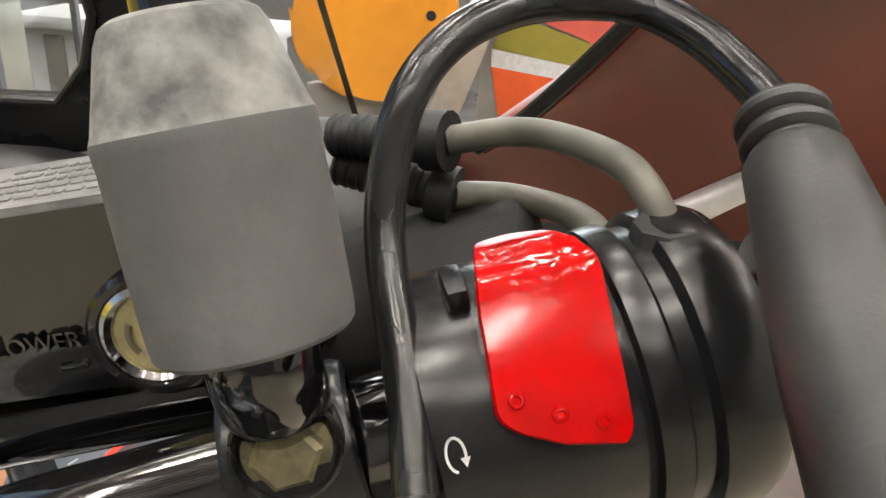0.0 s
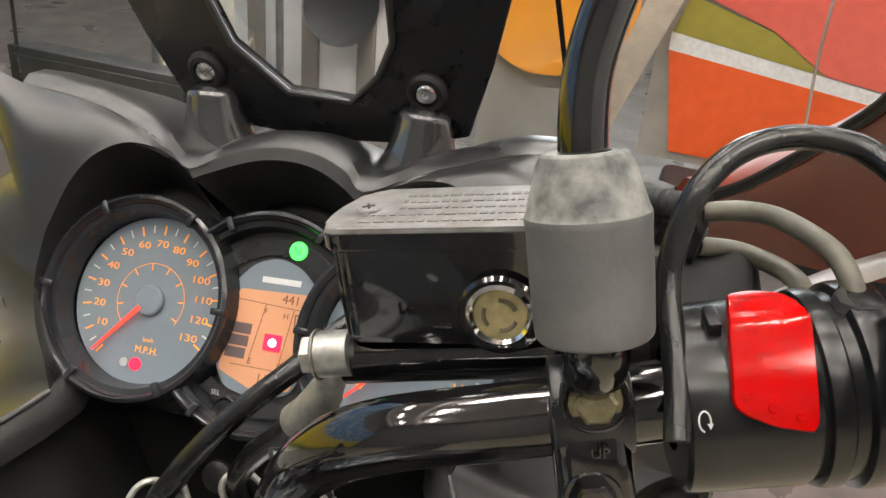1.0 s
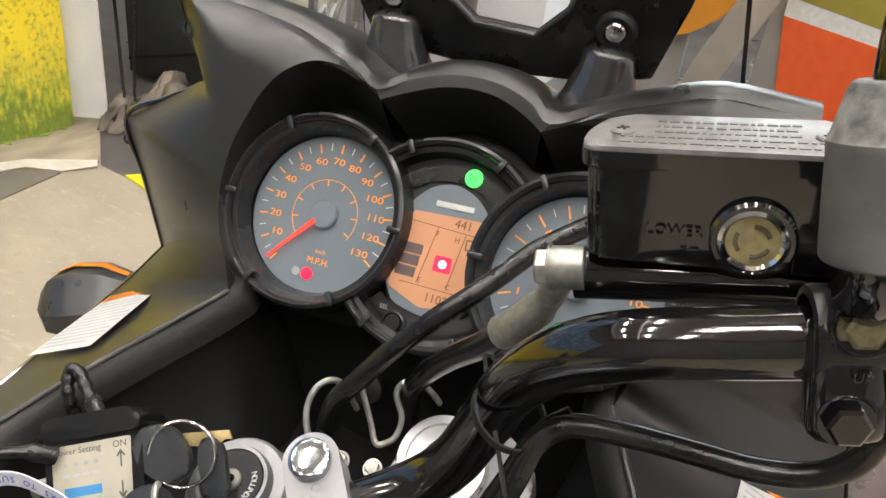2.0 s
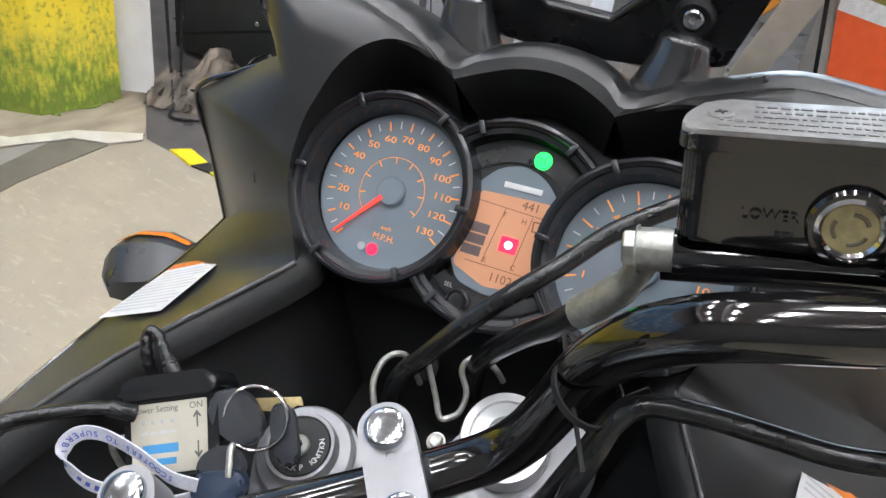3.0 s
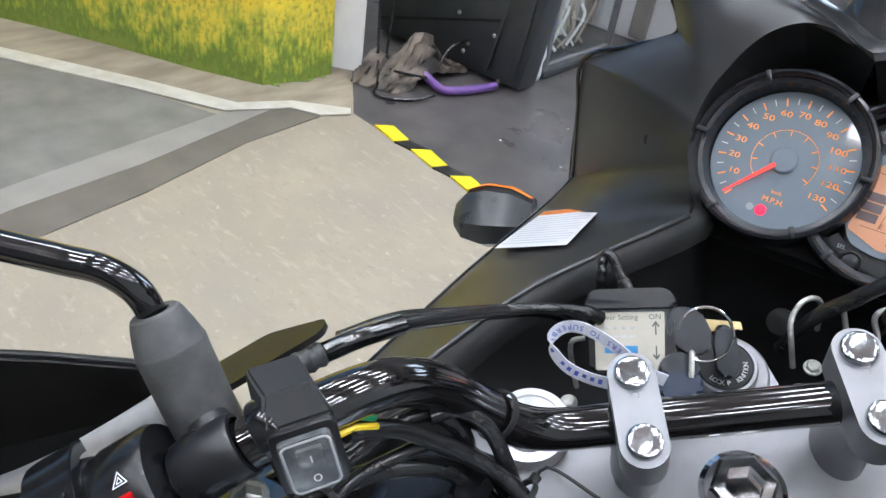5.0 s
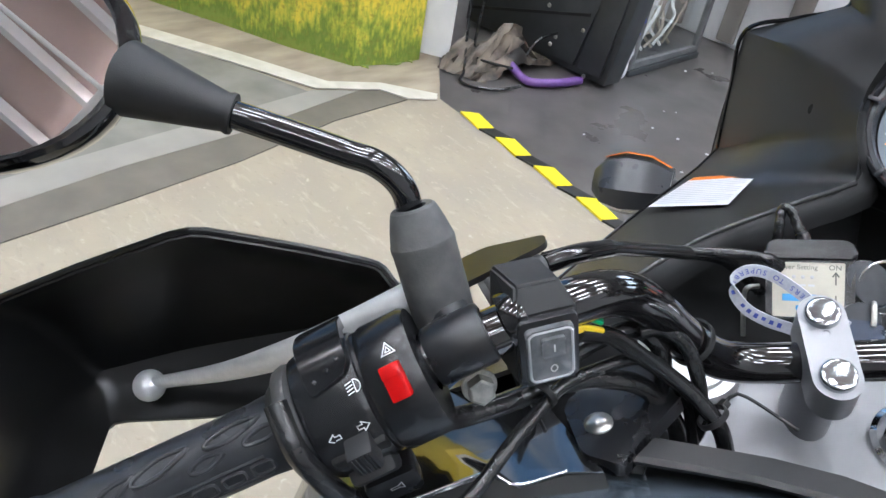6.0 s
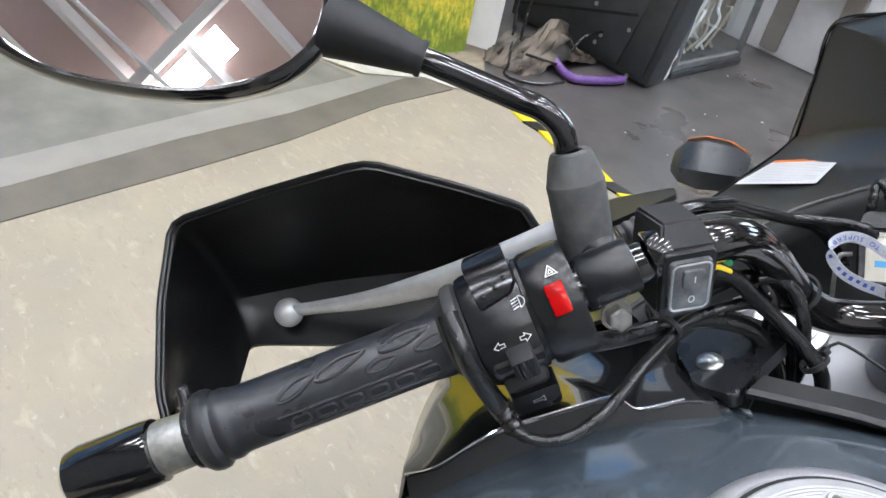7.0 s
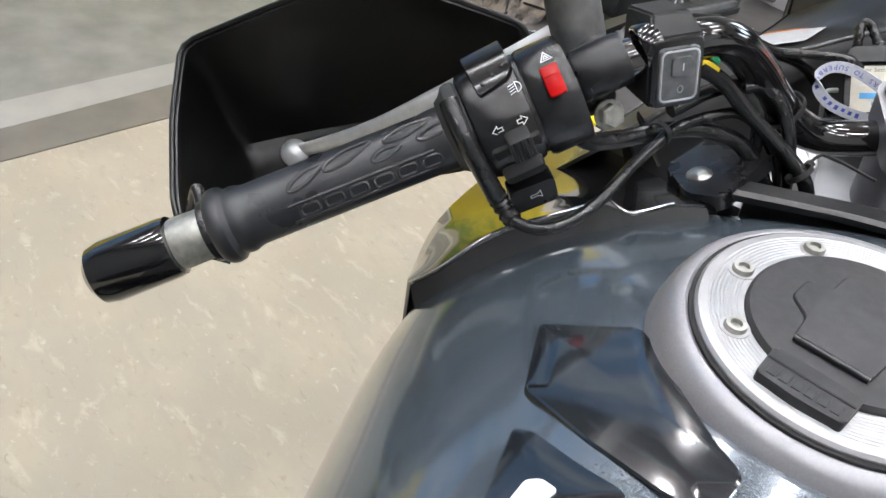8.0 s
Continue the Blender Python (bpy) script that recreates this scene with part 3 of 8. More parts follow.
# tall daylight window in the far wall, out of view, added for the floor's sheen
win = thing("added_window_1", "added out-of-view steel-framed window that lends a cool sheen", "window", at(1.0, 6.095, 2.6), "", "structure")
M_DAY = glow("daylight_pane", (0.72, 0.86, 1.0), 6.0)
for i in range(4):
    for j in range(2):
        part("pane", box(1.12, 0.02, 1.32, at(-1.8 + 1.2 * i, 0, -0.7 + 1.4 * j)), M_DAY, win)
for i in range(5):
    part("window_frame", box(0.08, 0.06, 2.88, at(-2.4 + 1.2 * i, -0.01, 0), 0.006), M_BEAM, win)
for j in range(3):
    part("window_frame", box(4.88, 0.06, 0.08, at(0, -0.012, -1.4 + 1.4 * j), 0.006), M_BEAM, win)


# ---- the motorcycle ----
bike = thing("motorcycle", "black and dark grey touring motorcycle standing on the stage", "motorcycle", MB)
S = MS


def seated(p):
    """A place on the steering head, eased towards the true seat of the bar's ends."""
    p = V(p)
    return p + (SEAT_L if p.x < 0 else SEAT_R) * max(0.0, min(1.0, (abs(p.x) - 0.06) / 0.12))


def from_hall(p):
    """A place in the hall as a place on the steering head."""
    q = MS_W.inverted() @ V(p)
    return q - (seated(q) - q)


def spart(name, bm, material, label="", sharp=32.0, parent=None):
    """A part of the steering head; sub-parts share their parent's frame."""
    for v in bm.verts:
        v.co = seated(v.co)
    return part(name, bm, material, parent or bike, label, None if parent else S, sharp)


def bpart(name, bm, material, label="", sharp=32.0, parent=None):
    return part(name, bm, material, parent or bike, label, None, sharp)


# handlebar: one bent tube
BAR_L = [(-0.030, -0.017, -0.025), (-0.065, -0.017, -0.025), (-0.097, -0.018, -0.021), (-0.115, -0.019, -0.007), (-0.130, -0.018, 0.015), (-0.143, -0.019, 0.040), (-0.159, -0.027, 0.065), (-0.180, -0.040, 0.079), (-0.215, -0.056, 0.081), (-0.251, -0.071, 0.078), (-0.308, -0.094, 0.068), (-0.409, -0.138, 0.061)]
BAR_R = [(0.030, -0.017, -0.025), (0.065, -0.017, -0.025), (0.097, -0.018, -0.021), (0.115, -0.019, -0.007), (0.130, -0.018, 0.015), (0.143, -0.019, 0.040), (0.159, -0.026, 0.062), (0.180, -0.037, 0.076), (0.222, -0.055, 0.084), (0.266, -0.073, 0.094), (0.359, -0.109, 0.100), (0.420, -0.133, 0.104)]
handlebar = spart("handlebar", tube(BAR_L[::-1] + BAR_R, 0.0112, 24, 110), M_BAR, "gloss black bent steel handlebar")

# bar clamps on risers
for sx in (-0.0535, 0.0560):
    cx = sx
    cap = slab([(x + cx, y - 0.0195) for x, y in pill(0.0240, 0.062)], -0.026, -0.003, bevel=0.004, seg=3, top_only=True)
    bc = spart("bar_clamp", cap, M_SILVER, "satin silver alloy handlebar clamp")
    post = lathe([(0.0140, -0.080), (0.0134, -0.060), (0.0128, -0.026), (0.0, -0.026)], at(cx, -0.0195, 0), 28)
    bmesh.ops.scale(post, vec=(1, 1.35, 1), verts=post.verts, space=Matrix.Translation((-cx, 0.0195, 0)))
    spart("riser", post, M_SILVER, parent=bc)
    for y in (-0.001, -0.038):
        spart("clamp_bolt", lathe([(0.0090, 0), (0.0090, 0.0034), (0.0086, 0.0044), (0.0078, 0.0049), (0.0068, 0.0051), (0.0034, 0.0053), (0.0, 0.00535)], at(cx, y, -0.0035), 28), M_CAPBOLT, "bright plated domed bolt cap", parent=bc)
    spart("punch_mark", lathe([(0.0018, 0.0004), (0.0014, 0.0), (0.0, 0.0)], at(cx, -0.0125, -0.0032), 12), M_MATTE, parent=bc)

# top yoke
yoke_poly = rounded([(-0.145, 0.022), (-0.112, 0.034), (-0.082, 0.020), (-0.060, 0.004), (-0.028, 0.006), (-0.018, 0.050), (0.030, 0.050), (0.040, 0.006), (0.062, 0.004), (0.085, 0.020), (0.112, 0.034), (0.145, 0.022), (0.158, -0.012), (0.128, -0.035), (0.070, -0.060), (0.035, -0.080), (-0.035, -0.080), (-0.070, -0.060), (-0.128, -0.035), (-0.158, -0.012)], 0.012)
yoke = spart("top_yoke", slab(yoke_poly, -0.105, -0.080, bevel=0.004, seg=3), M_SILVER, "satin silver cast top yoke")
for sx in (-1, 1):
    m = at(sx * 0.110, 0.008, -0.080)
    fc = spart("fork_cap", lathe([(0.0245, 0.0), (0.0245, 0.008), (0.0232, 0.011), (0.0190, 0.011), (0.0186, 0.009), (0.0165, 0.009), (0.0160, 0.0130), (0.0095, 0.0134), (0.0092, 0.010), (0.0, 0.010)], m, 48), M_MILLED, "machined alloy fork cap")
    spart("pinch_bolt", hexbolt(to_dir((sx * 0.141, 0.026, -0.083), (0.2 * sx, 0.6, 0.5)), 0.006, 0.010), M_STEEL, parent=yoke)
stem = spart("stem_nut", lathe([(0.023, 0), (0.023, 0.004), (0.020, 0.006)], at(0.0, -0.040, -0.080), 40), M_CHROME, "chromed steering stem nut")
spart("hex", lathe([(0.0185, 0.0), (0.0185, 0.012), (0.0165, 0.014), (0.011, 0.014), (0.010, 0.006), (0, 0.006)], at(0.0, -0.040, -0.080), 6), M_CHROME, parent=stem)

# ignition lock
ign_m = at(0.0065, 0.0305, -0.080) @ Matrix.Diagonal((0.84, 0.84, 1, 1))
lock = spart("ignition_lock", lathe([(0.0310, 0), (0.0310, 0.004), (0.0290, 0.006), (0.0225, 0.007), (0.0220, 0.0125), (0.0212, 0.0142), (0.0192, 0.0142), (0.0188, 0.0120), (0, 0.0120)], ign_m, 48), M_SILVER, "silver ignition lock housing on the yoke")
spart("lock_face", lathe([(0.0186, 0.0115), (0.0186, 0.0134), (0.0180, 0.0140), (0.0068, 0.0140), (0.0066, 0.0125), (0, 0.0125)], ign_m, 48), M_MATTE, "black ignition lock face", parent=lock)
spart("lock_barrel", lathe([(0.0064, 0.0125), (0.0064, 0.0158), (0.0056, 0.0166), (0.0026, 0.0166), (0.0024, 0.012), (0, 0.012)], ign_m, 32), M_STEEL, parent=lock)
for txt, rad, a0, step in (("IGNITION", 0.0138, 20.0, 9.0), ("LOCK", 0.0138, -72.0, 11.0), ("P", 0.0138, -38.0, 10)):
    word = bmesh.new()
    for i, ch in enumerate(txt):
        a = a0 - 55 - step * (len(txt) - 1) / 2 + step * i
        mm = ign_m @ at(rad * math.cos(radians(a)), rad * math.sin(radians(a)), 0.0142, 0, 0, a + 90)
        join(word, letters(ch, 0.0048, mm, 0.0001))
    spart("lettering", word, M_WHITE, "white lettering", parent=lock)


# ---- left hand controls ----
def L(p):
    return GL @ V(p)


def gpart(name, bm, material, label="", sharp=32.0, parent=None):
    bm.transform(GL)
    return spart(name, bm, material, label, sharp, parent)


X_AX = Matrix(((0, 0, 1, 0), (1, 0, 0, 0), (0, 1, 0, 0), (0, 0, 0, 1)))  # turns lathe's z into x


def ring_along(profile, x0, seg=40, arc=360.0, start=0.0, bm=None):
    """Turned about the bar: profile of (radius, x)."""
    return lathe(profile, at(x0, 0, 0) @ X_AX, seg, bm, arc, start)


# grip: sleeve with flanges, then raised waves, ribs and letter-sized blocks
AX_G = axes((-0.308, -0.094, 0.068), (0.101, 0.044, 0.007), (0, -0.5, 0.85))
prof = [(0.0115, -0.131), (0.0188, -0.1308), (0.0206, -0.1285), (0.0211, -0.1255), (0.0206, -0.1225), (0.0190, -0.1208), (0.0182, -0.1196), (0.0184, -0.1180), (0.0186, -0.1160), (0.0183, -0.1140), (0.0174, -0.1120), (0.0169, -0.1090), (0.0169, -0.010), (0.0175, -0.004), (0.0178, 0.022)]
grip = spart("heated_grip", lathe(prof, AX_G @ X_AX, 56), M_GRIP, "dark grey rubber heated grip with raised waves")


def on_grip(x, ang, r):
    a = radians(ang)
    return AX_G @ V((x, r * math.sin(a), r * math.cos(a)))


for cx, ca, w, h, tilt in ((-0.074, 12, 0.022, 22, -0.9), (-0.051, 22, 0.027, 24, -0.7), (-0.031, -2, 0.016, 17, -0.25), (-0.017, 26, 0.027, 20, -0.4), (-0.003, 4, 0.021, 18, -0.2)):
    outl = []
    for k in range(20):
        q = 2 * math.pi * k / 20
        u, v = math.cos(q), math.sin(q) * (1 - 0.55 * max(0, math.cos(q)))
        outl.append((cx + w / 2 * u, ca + h / 2 * v - tilt * 14 * u))
    wave = tube([on_grip(x, a, 0.0169) for x, a in outl + outl[:1]], 0.0012, 8, 60, False)
    spart("raised_wave", wave, M_GRIP, parent=grip)
for a in (-28, -62):
    spart("raised_rib", tube([on_grip(-0.088 + 0.08 * k / 8, a, 0.0167) for k in range(9)], 0.0011, 8, 18), M_GRIP, parent=grip)
for k in range(6):
    x0 = -0.078 + 0.0135 * k
    b = bmesh.new()
    o = [(x0 + 0.0049 * math.copysign(abs(math.cos(2 * math.pi * i / 24)) ** 0.5, math.cos(2 * math.pi * i / 24)), -45 + 10 * math.copysign(abs(math.sin(2 * math.pi * i / 24)) ** 0.5, math.sin(2 * math.pi * i / 24))) for i in range(25)]
    tube([on_grip(x, a, 0.0167) for x, a in o], 0.0011, 6, 50, False, b)
    spart("raised_mark", b, M_GRIP, parent=grip)

# bar end weight, collar and guard bracket
barend = spart("bar_end", lathe([(0.0105, -0.128), (0.0105, -0.136)], AX_G @ X_AX, 24), M_STEEL, "black bar end weight with a grey alloy collar")
spart("collar", lathe([(0.0128, -0.130), (0.0140, -0.134), (0.0144, -0.151), (0.0138, -0.1545), (0.0, -0.1545)], AX_G @ X_AX, 36), M_STEEL, "dull grey alloy collar", parent=barend)
spart("weight", lathe([(0.0135, -0.1535), (0.0164, -0.1545), (0.0170, -0.158), (0.0172, -0.192), (0.0158, -0.199), (0.0115, -0.2025), (0.0, -0.203)], AX_G @ X_AX, 40), M_GLOSS, "gloss black weight", parent=barend)

# switch housing: two clamped shells
hs_outer = ring_along([(0.0150, -0.0150), (0.0215, -0.0150), (0.0232, -0.0138), (0.0240, -0.0110), (0.0242, -0.002), (0.0240, 0.012), (0.0232, 0.0150), (0.0222, 0.0155), (0.0222, 0.0175)], 0, 48)
for v in hs_outer.verts:
    if v.co.y < -0.006:
        v.co.y *= 1.30
        v.co.z *= 1.04
    a_ = math.degrees(math.atan2(v.co.y, v.co.z))
    s_ = 1 + 0.16 * math.exp(-((a_ - 64) / 30) ** 2)
    v.co.y *= s_
    v.co.z *= s_
switch_l = gpart("left_switch_housing", hs_outer, M_SWITCH, "black plastic switch housing on the left bar")
hs_inner = ring_along([(0.0222, 0.0175), (0.0252, 0.0178), (0.0262, 0.0200), (0.0262, 0.0385), (0.0250, 0.0410), (0.0120, 0.0415)], 0, 48)
for v in hs_inner.verts:
    if v.co.y < -0.006:
        v.co.y *= 1.22
gpart("inner_shell", hs_inner, M_SWITCH, parent=switch_l)


def on_cyl(x, ang, r):
    a = radians(ang)
    return V((x, r * math.sin(a), r * math.cos(a)))


def cyl_m(x, ang, r):
    """Pose on the housing with z outwards and x along the bar."""
    a = radians(ang)
    z = V((0, math.sin(a), math.cos(a)))
    x_ = V((1, 0, 0))
    return basis(x_, z.cross(x_), z, on_cyl(x, ang, r))


def paddle(outline, rad, corner, ref=0.027):
    """A rocker that follows the housing: rounded outline of (x, degrees), radius by angle."""
    flat = rounded([(x, radians(a) * ref) for x, a in outline], corner)
    fine = []
    for (xa, ya), (xb, yb) in zip(flat, flat[1:] + flat[:1]):
        n_ = max(1, int(math.hypot(xb - xa, yb - ya) / 0.0016))
        fine += [(xa + (xb - xa) * k / n_, ya + (yb - ya) * k / n_) for k in range(n_)]
    cx = sum(p[0] for p in fine) / len(fine)
    cy = sum(p[1] for p in fine) / len(fine)
    b_ = bmesh.new()
    rings_ = []
    for sc2, dr in ((1.0, -0.0060), (1.0, -0.0012), (0.992, -0.0005), (0.965, 0.0), (0.92, 0.0), (0.85, 0.0), (0.78, 0.0), (0.70, 0.0), (0.62, 0.0), (0.54, 0.0), (0.46, 0.0), (0.38, 0.0), (0.30, 0.0), (0.22, 0.0), (0.14, 0.0), (0.06, 0.0)):
        row = []
        for x, y in fine:
            a = (cy + (y - cy) * sc2) / ref
            r_ = rad(math.degrees(a)) + dr
            row.append(b_.verts.new((cx + (x - cx) * sc2, r_ * math.sin(a), r_ * math.cos(a))))
        rings_.append(row)
    for a_, c_ in zip(rings_, rings_[1:]):
        for k in range(len(a_)):
            b_.faces.new((a_[k], a_[(k + 1) % len(a_)], c_[(k + 1) % len(a_)], c_[k]))
    b_.faces.new(rings_[-1])
    bmesh.ops.recalc_face_normals(b_, faces=b_.faces)
    return b_


# dip switch rocker
def dip_r(a):
    return 0.0252 + 0.0095 * max(0.0, min(1.0, (a - 2) / 66)) ** 1.1


b = paddle([(-0.0056, 9), (0.0112, 16), (0.0150, 27), (0.0142, 84), (-0.0045, 80), (-0.0075, 60)], dip_r, 0.0022)
dip = gpart("dip_switch", b, M_DIP, "gloss black dip switch rocker", parent=switch_l)
for x, a in ((-0.0018, 20.5), (0.0050, 25), (0.0104, 30.5)):
    q = lathe([(0.0011, 0.0), (0.0011, 0.0008), (0.0007, 0.0010), (0.0, 0.0010)], cyl_m(x, a, dip_r(a) - 0.0002), 10)
    gpart("raised_dot", q, M_SWITCH, parent=switch_l)
# indicator slider and horn button
b = box(0.012, 0.0130, 0.013, cyl_m(0.0040, -52, 0.0305), 0.0015)
slider = gpart("indicator_switch", b, M_MATTE, "ribbed black indicator slider", parent=switch_l)
for k in range(5):
    gpart("grip_rib", box(0.0007, 0.012, 0.0012, cyl_m(0.0004 + 0.0018 * k, -52, 0.0370), 0.0003), M_SWITCH, parent=switch_l)
b = box(0.026, 0.018, 0.010, cyl_m(0.002, -68, 0.0245), 0.002)
gpart("switch_recess", b, M_DARK, parent=switch_l)
ha = radians(-52)
HORN = basis(V((1, 0, 0)), V((0, math.cos(ha), -math.sin(ha))), V((0, math.sin(ha), math.cos(ha))), V((0.0, -0.0440, -0.0175)))
b = slab(rounded([(-0.0135, -0.0080), (0.0120, -0.0095), (0.0140, 0.0060), (-0.0115, 0.0075)], 0.0025), -0.012, 0.0, HORN, 0.0012, 2, None, True)
gpart("horn_button", b, M_SATIN, "black horn button", parent=switch_l)
gpart("horn_stem", box(0.022, 0.014, 0.020, cyl_m(0.001, -88, 0.0270), 0.003), M_MATTE, parent=switch_l)
# hazard button
b = box(0.0090, 0.0155, 0.010, cyl_m(0.0303, -9, 0.0265), 0.0012)
gpart("hazard_button", b, M_RED, "bright red hazard button", parent=switch_l)
gpart("button_ledge", box(0.0090, 0.0060, 0.0100, cyl_m(0.0303, 0, 0.0270), 0.0010), M_RED, parent=switch_l)


# printed symbols
def stroke(pts, w, m):
    """A thin printed line."""
    b = bmesh.new()
    for (x0, y0), (x1, y1) in zip(pts, pts[1:]):
        d = V((x1 - x0, y1 - y0, 0))
        n_ = V((-d.y, d.x, 0)).normalized() * w / 2
        e = d.normalized() * w / 2
        vs = [b.verts.new(m @ q) for q in (V((x0, y0, 0)) - e + n_, V((x0, y0, 0)) - e - n_, V((x1, y1, 0)) + e - n_, V((x1, y1, 0)) + e + n_)]
        b.faces.new(vs)
    return b


sym = stroke([(-0.0035, -0.0028), (0.0035, -0.0028), (0.0, 0.0034), (-0.0035, -0.0028)], 0.0006, cyl_m(0.0316, 21, 0.0265) @ Matrix.Scale(0.85, 4))
join(sym, stroke([(-0.0014, -0.0016), (0.0014, -0.0016), (0.0, 0.0010), (-0.0014, -0.0016)], 0.0005, cyl_m(0.0316, 21, 0.0265) @ Matrix.Scale(0.85, 4)))
gpart("hazard_symbol", sym, M_WHITE, parent=switch_l)
mm = cyl_m(0.0128, 4, 0.02430) @ Matrix.Scale(0.85, 4)
sym = stroke([(0.0002 + 0.0030 * math.sin(radians(a)), 0.0032 * math.cos(radians(a))) for a in range(0, 181, 20)] + [(0.0002, 0.0032)], 0.0005, mm)
for k in range(4):
    join(sym, stroke([(-0.0008, 0.0026 - 0.0017 * k), (-0.0040, 0.0020 - 0.0017 * k)], 0.0005, mm))
gpart("headlamp_symbol", sym, M_WHITE, parent=switch_l)
for x, s_ in ((-0.0036, -1), (0.0092, 1)):
    mm = cyl_m(x, -33, 0.0268) @ Matrix.Scale(0.85, 4)
    arrow = stroke([(s_ * 0.0035, 0), (0, 0.0028), (0, 0.0011), (-s_ * 0.0028, 0.0011), (-s_ * 0.0028, -0.0011), (0, -0.0011), (0, -0.0028), (s_ * 0.0035, 0)], 0.0006, mm)
    gpart("indicator_symbol", arrow, M_WHITE, parent=switch_l)
mm = HORN @ at(0.0015, -0.0005, 0.0003)
gpart("horn_symbol", stroke([(-0.003, 0.0008), (0.001, 0.0008), (0.003, 0.0022), (0.003, -0.0022), (0.001, -0.0008), (-0.003, -0.0008), (-0.003, 0.0008)], 0.0005, mm), M_WHITE, parent=switch_l)

# grip flange collar and wire
flange = gpart("grip_flange", ring_along([(0.0165, -0.0290), (0.0195, -0.0285), (0.0215, -0.0255), (0.0232, -0.0240), (0.0254, -0.0225), (0.0262, -0.0195), (0.0256, -0.0165), (0.0235, -0.0148), (0.0150, -0.0145)], 0, 44), M_RUBBER2, "thick rubber inner flange of the heated grip")
wire_pts = [GL @ V((-0.0205, 0.009, 0.0255)), GL @ V((-0.0205, -0.010, 0.0250)), GL @ V((-0.0190, -0.026, 0.014)), (-0.2785, -0.119, 0.041), (-0.2720, -0.127, 0.039), (-0.2590, -0.1305, 0.036), (-0.243, -0.126, 0.036), (-0.226, -0.111, 0.038), (-0.211, -0.089, 0.037), (-0.198, -0.070, 0.033), (-0.186, -0.055, 0.030), (-0.166, -0.044, 0.027), (-0.149, -0.036, 0.019), (-0.135, -0.036, 0.002), (-0.125, -0.045, -0.020), (-0.120, -0.050, -0.070)]
spart("heated_grip_wire", tube(wire_pts, 0.0034, 12), M_HOSE, "black heated grip wire looping below the housing")
spart("strain_relief", tube(wire_pts[0:5], lambda s: 0.0052 if s < 0.72 else 0.0050 + 0.0007 * math.cos(s * 110), 16, 60), M_HOSE, "ribbed rubber strain relief")

# lever perch and mirror boss
perch = gpart("clutch_perch", ring_along([(0.0112, 0.0430), (0.0132, 0.0434), (0.0140, 0.0450), (0.0140, 0.0690), (0.0132, 0.0706), (0.0112, 0.0710)], 0, 36), M_SATIN, "satin black clutch lever perch")
b = tube([(0.055, -0.004, 0.004), (0.058, 0.016, -0.010), (0.060, 0.034, -0.008)], 0.0095, 20)
gpart("mirror_boss", b, M_SATIN, parent=perch)
b = box(0.024, 0.050, 0.020, at(0.052, 0.012, -0.030), 0.006, 3)
gpart("lever_mount", b, M_SATIN, parent=perch)
b = box(0.014, 0.010, 0.012, at(0.054, -0.0065, -0.0150), 0.003, 3)
gpart("clamp_lug", b, M_SATIN, parent=perch)
gpart("clamp_bolt", hexbolt(to_dir((0.0545, -0.0192, -0.0215), (0.10, -0.50, 0.85)), 0.0066, 0.0085), M_STEEL, "bare steel hexagon clamp bolt", parent=perch)
lever_pts = [L((0.052, 0.028, -0.018)), L((0.012, 0.031, -0.030)), L((-0.028, 0.037, -0.049)), L((-0.078, 0.049, -0.079)), L((-0.131, 0.066, -0.104))]
lever = spart("clutch_lever", tube(lever_pts, lambda s: 0.0135 - 0.0078 * min(1, s * 1.06), 22, 36, flat=0.6), M_LEVER, "cast silver clutch lever with a ball end")
b = bmesh.new()
bmesh.ops.create_uvsphere(b, u_segments=24, v_segments=14, radius=0.0098, matrix=Matrix.Translation(L((-0.137, 0.067, -0.106))))
spart("ball_end", b, M_LEVER, parent=lever)

# mirror boots, stems and mirror
def boot(b0, b1, r, top, sh_=0.71):
    """Rubber boot: straight skirt, crisp shoulder, tapered crown; the skirt or the crown as a mesh."""
    d = V(b1) - V(b0)
    ln = d.length
    m = to_dir(b0, d)
    if top:
        pr = [(r * 0.992, ln * sh_), (r * 0.965, ln * (sh_ + 0.02)), (r * 0.87, ln * (sh_ + 0.13)), (r * 0.76, ln * 0.94), (r * 0.69, ln * 0.985), (r * 0.62, ln), (r * 0.42, ln * 0.995), (r * 0.40, ln * 0.9)]
    else:
        pr = [(r * 0.60, 0.0), (r * 0.91, 0.0), (r * 0.945, ln * 0.015), (r * 0.96, ln * 0.05), (r * 0.98, ln * 0.30), (r * 0.985, ln * (sh_ - 0.08)), (r * 0.995, ln * (sh_ - 0.045)), (r * 1.0, ln * (sh_ - 0.02)), (r * 0.992, ln * sh_)]
    return lathe(pr, m, 48)


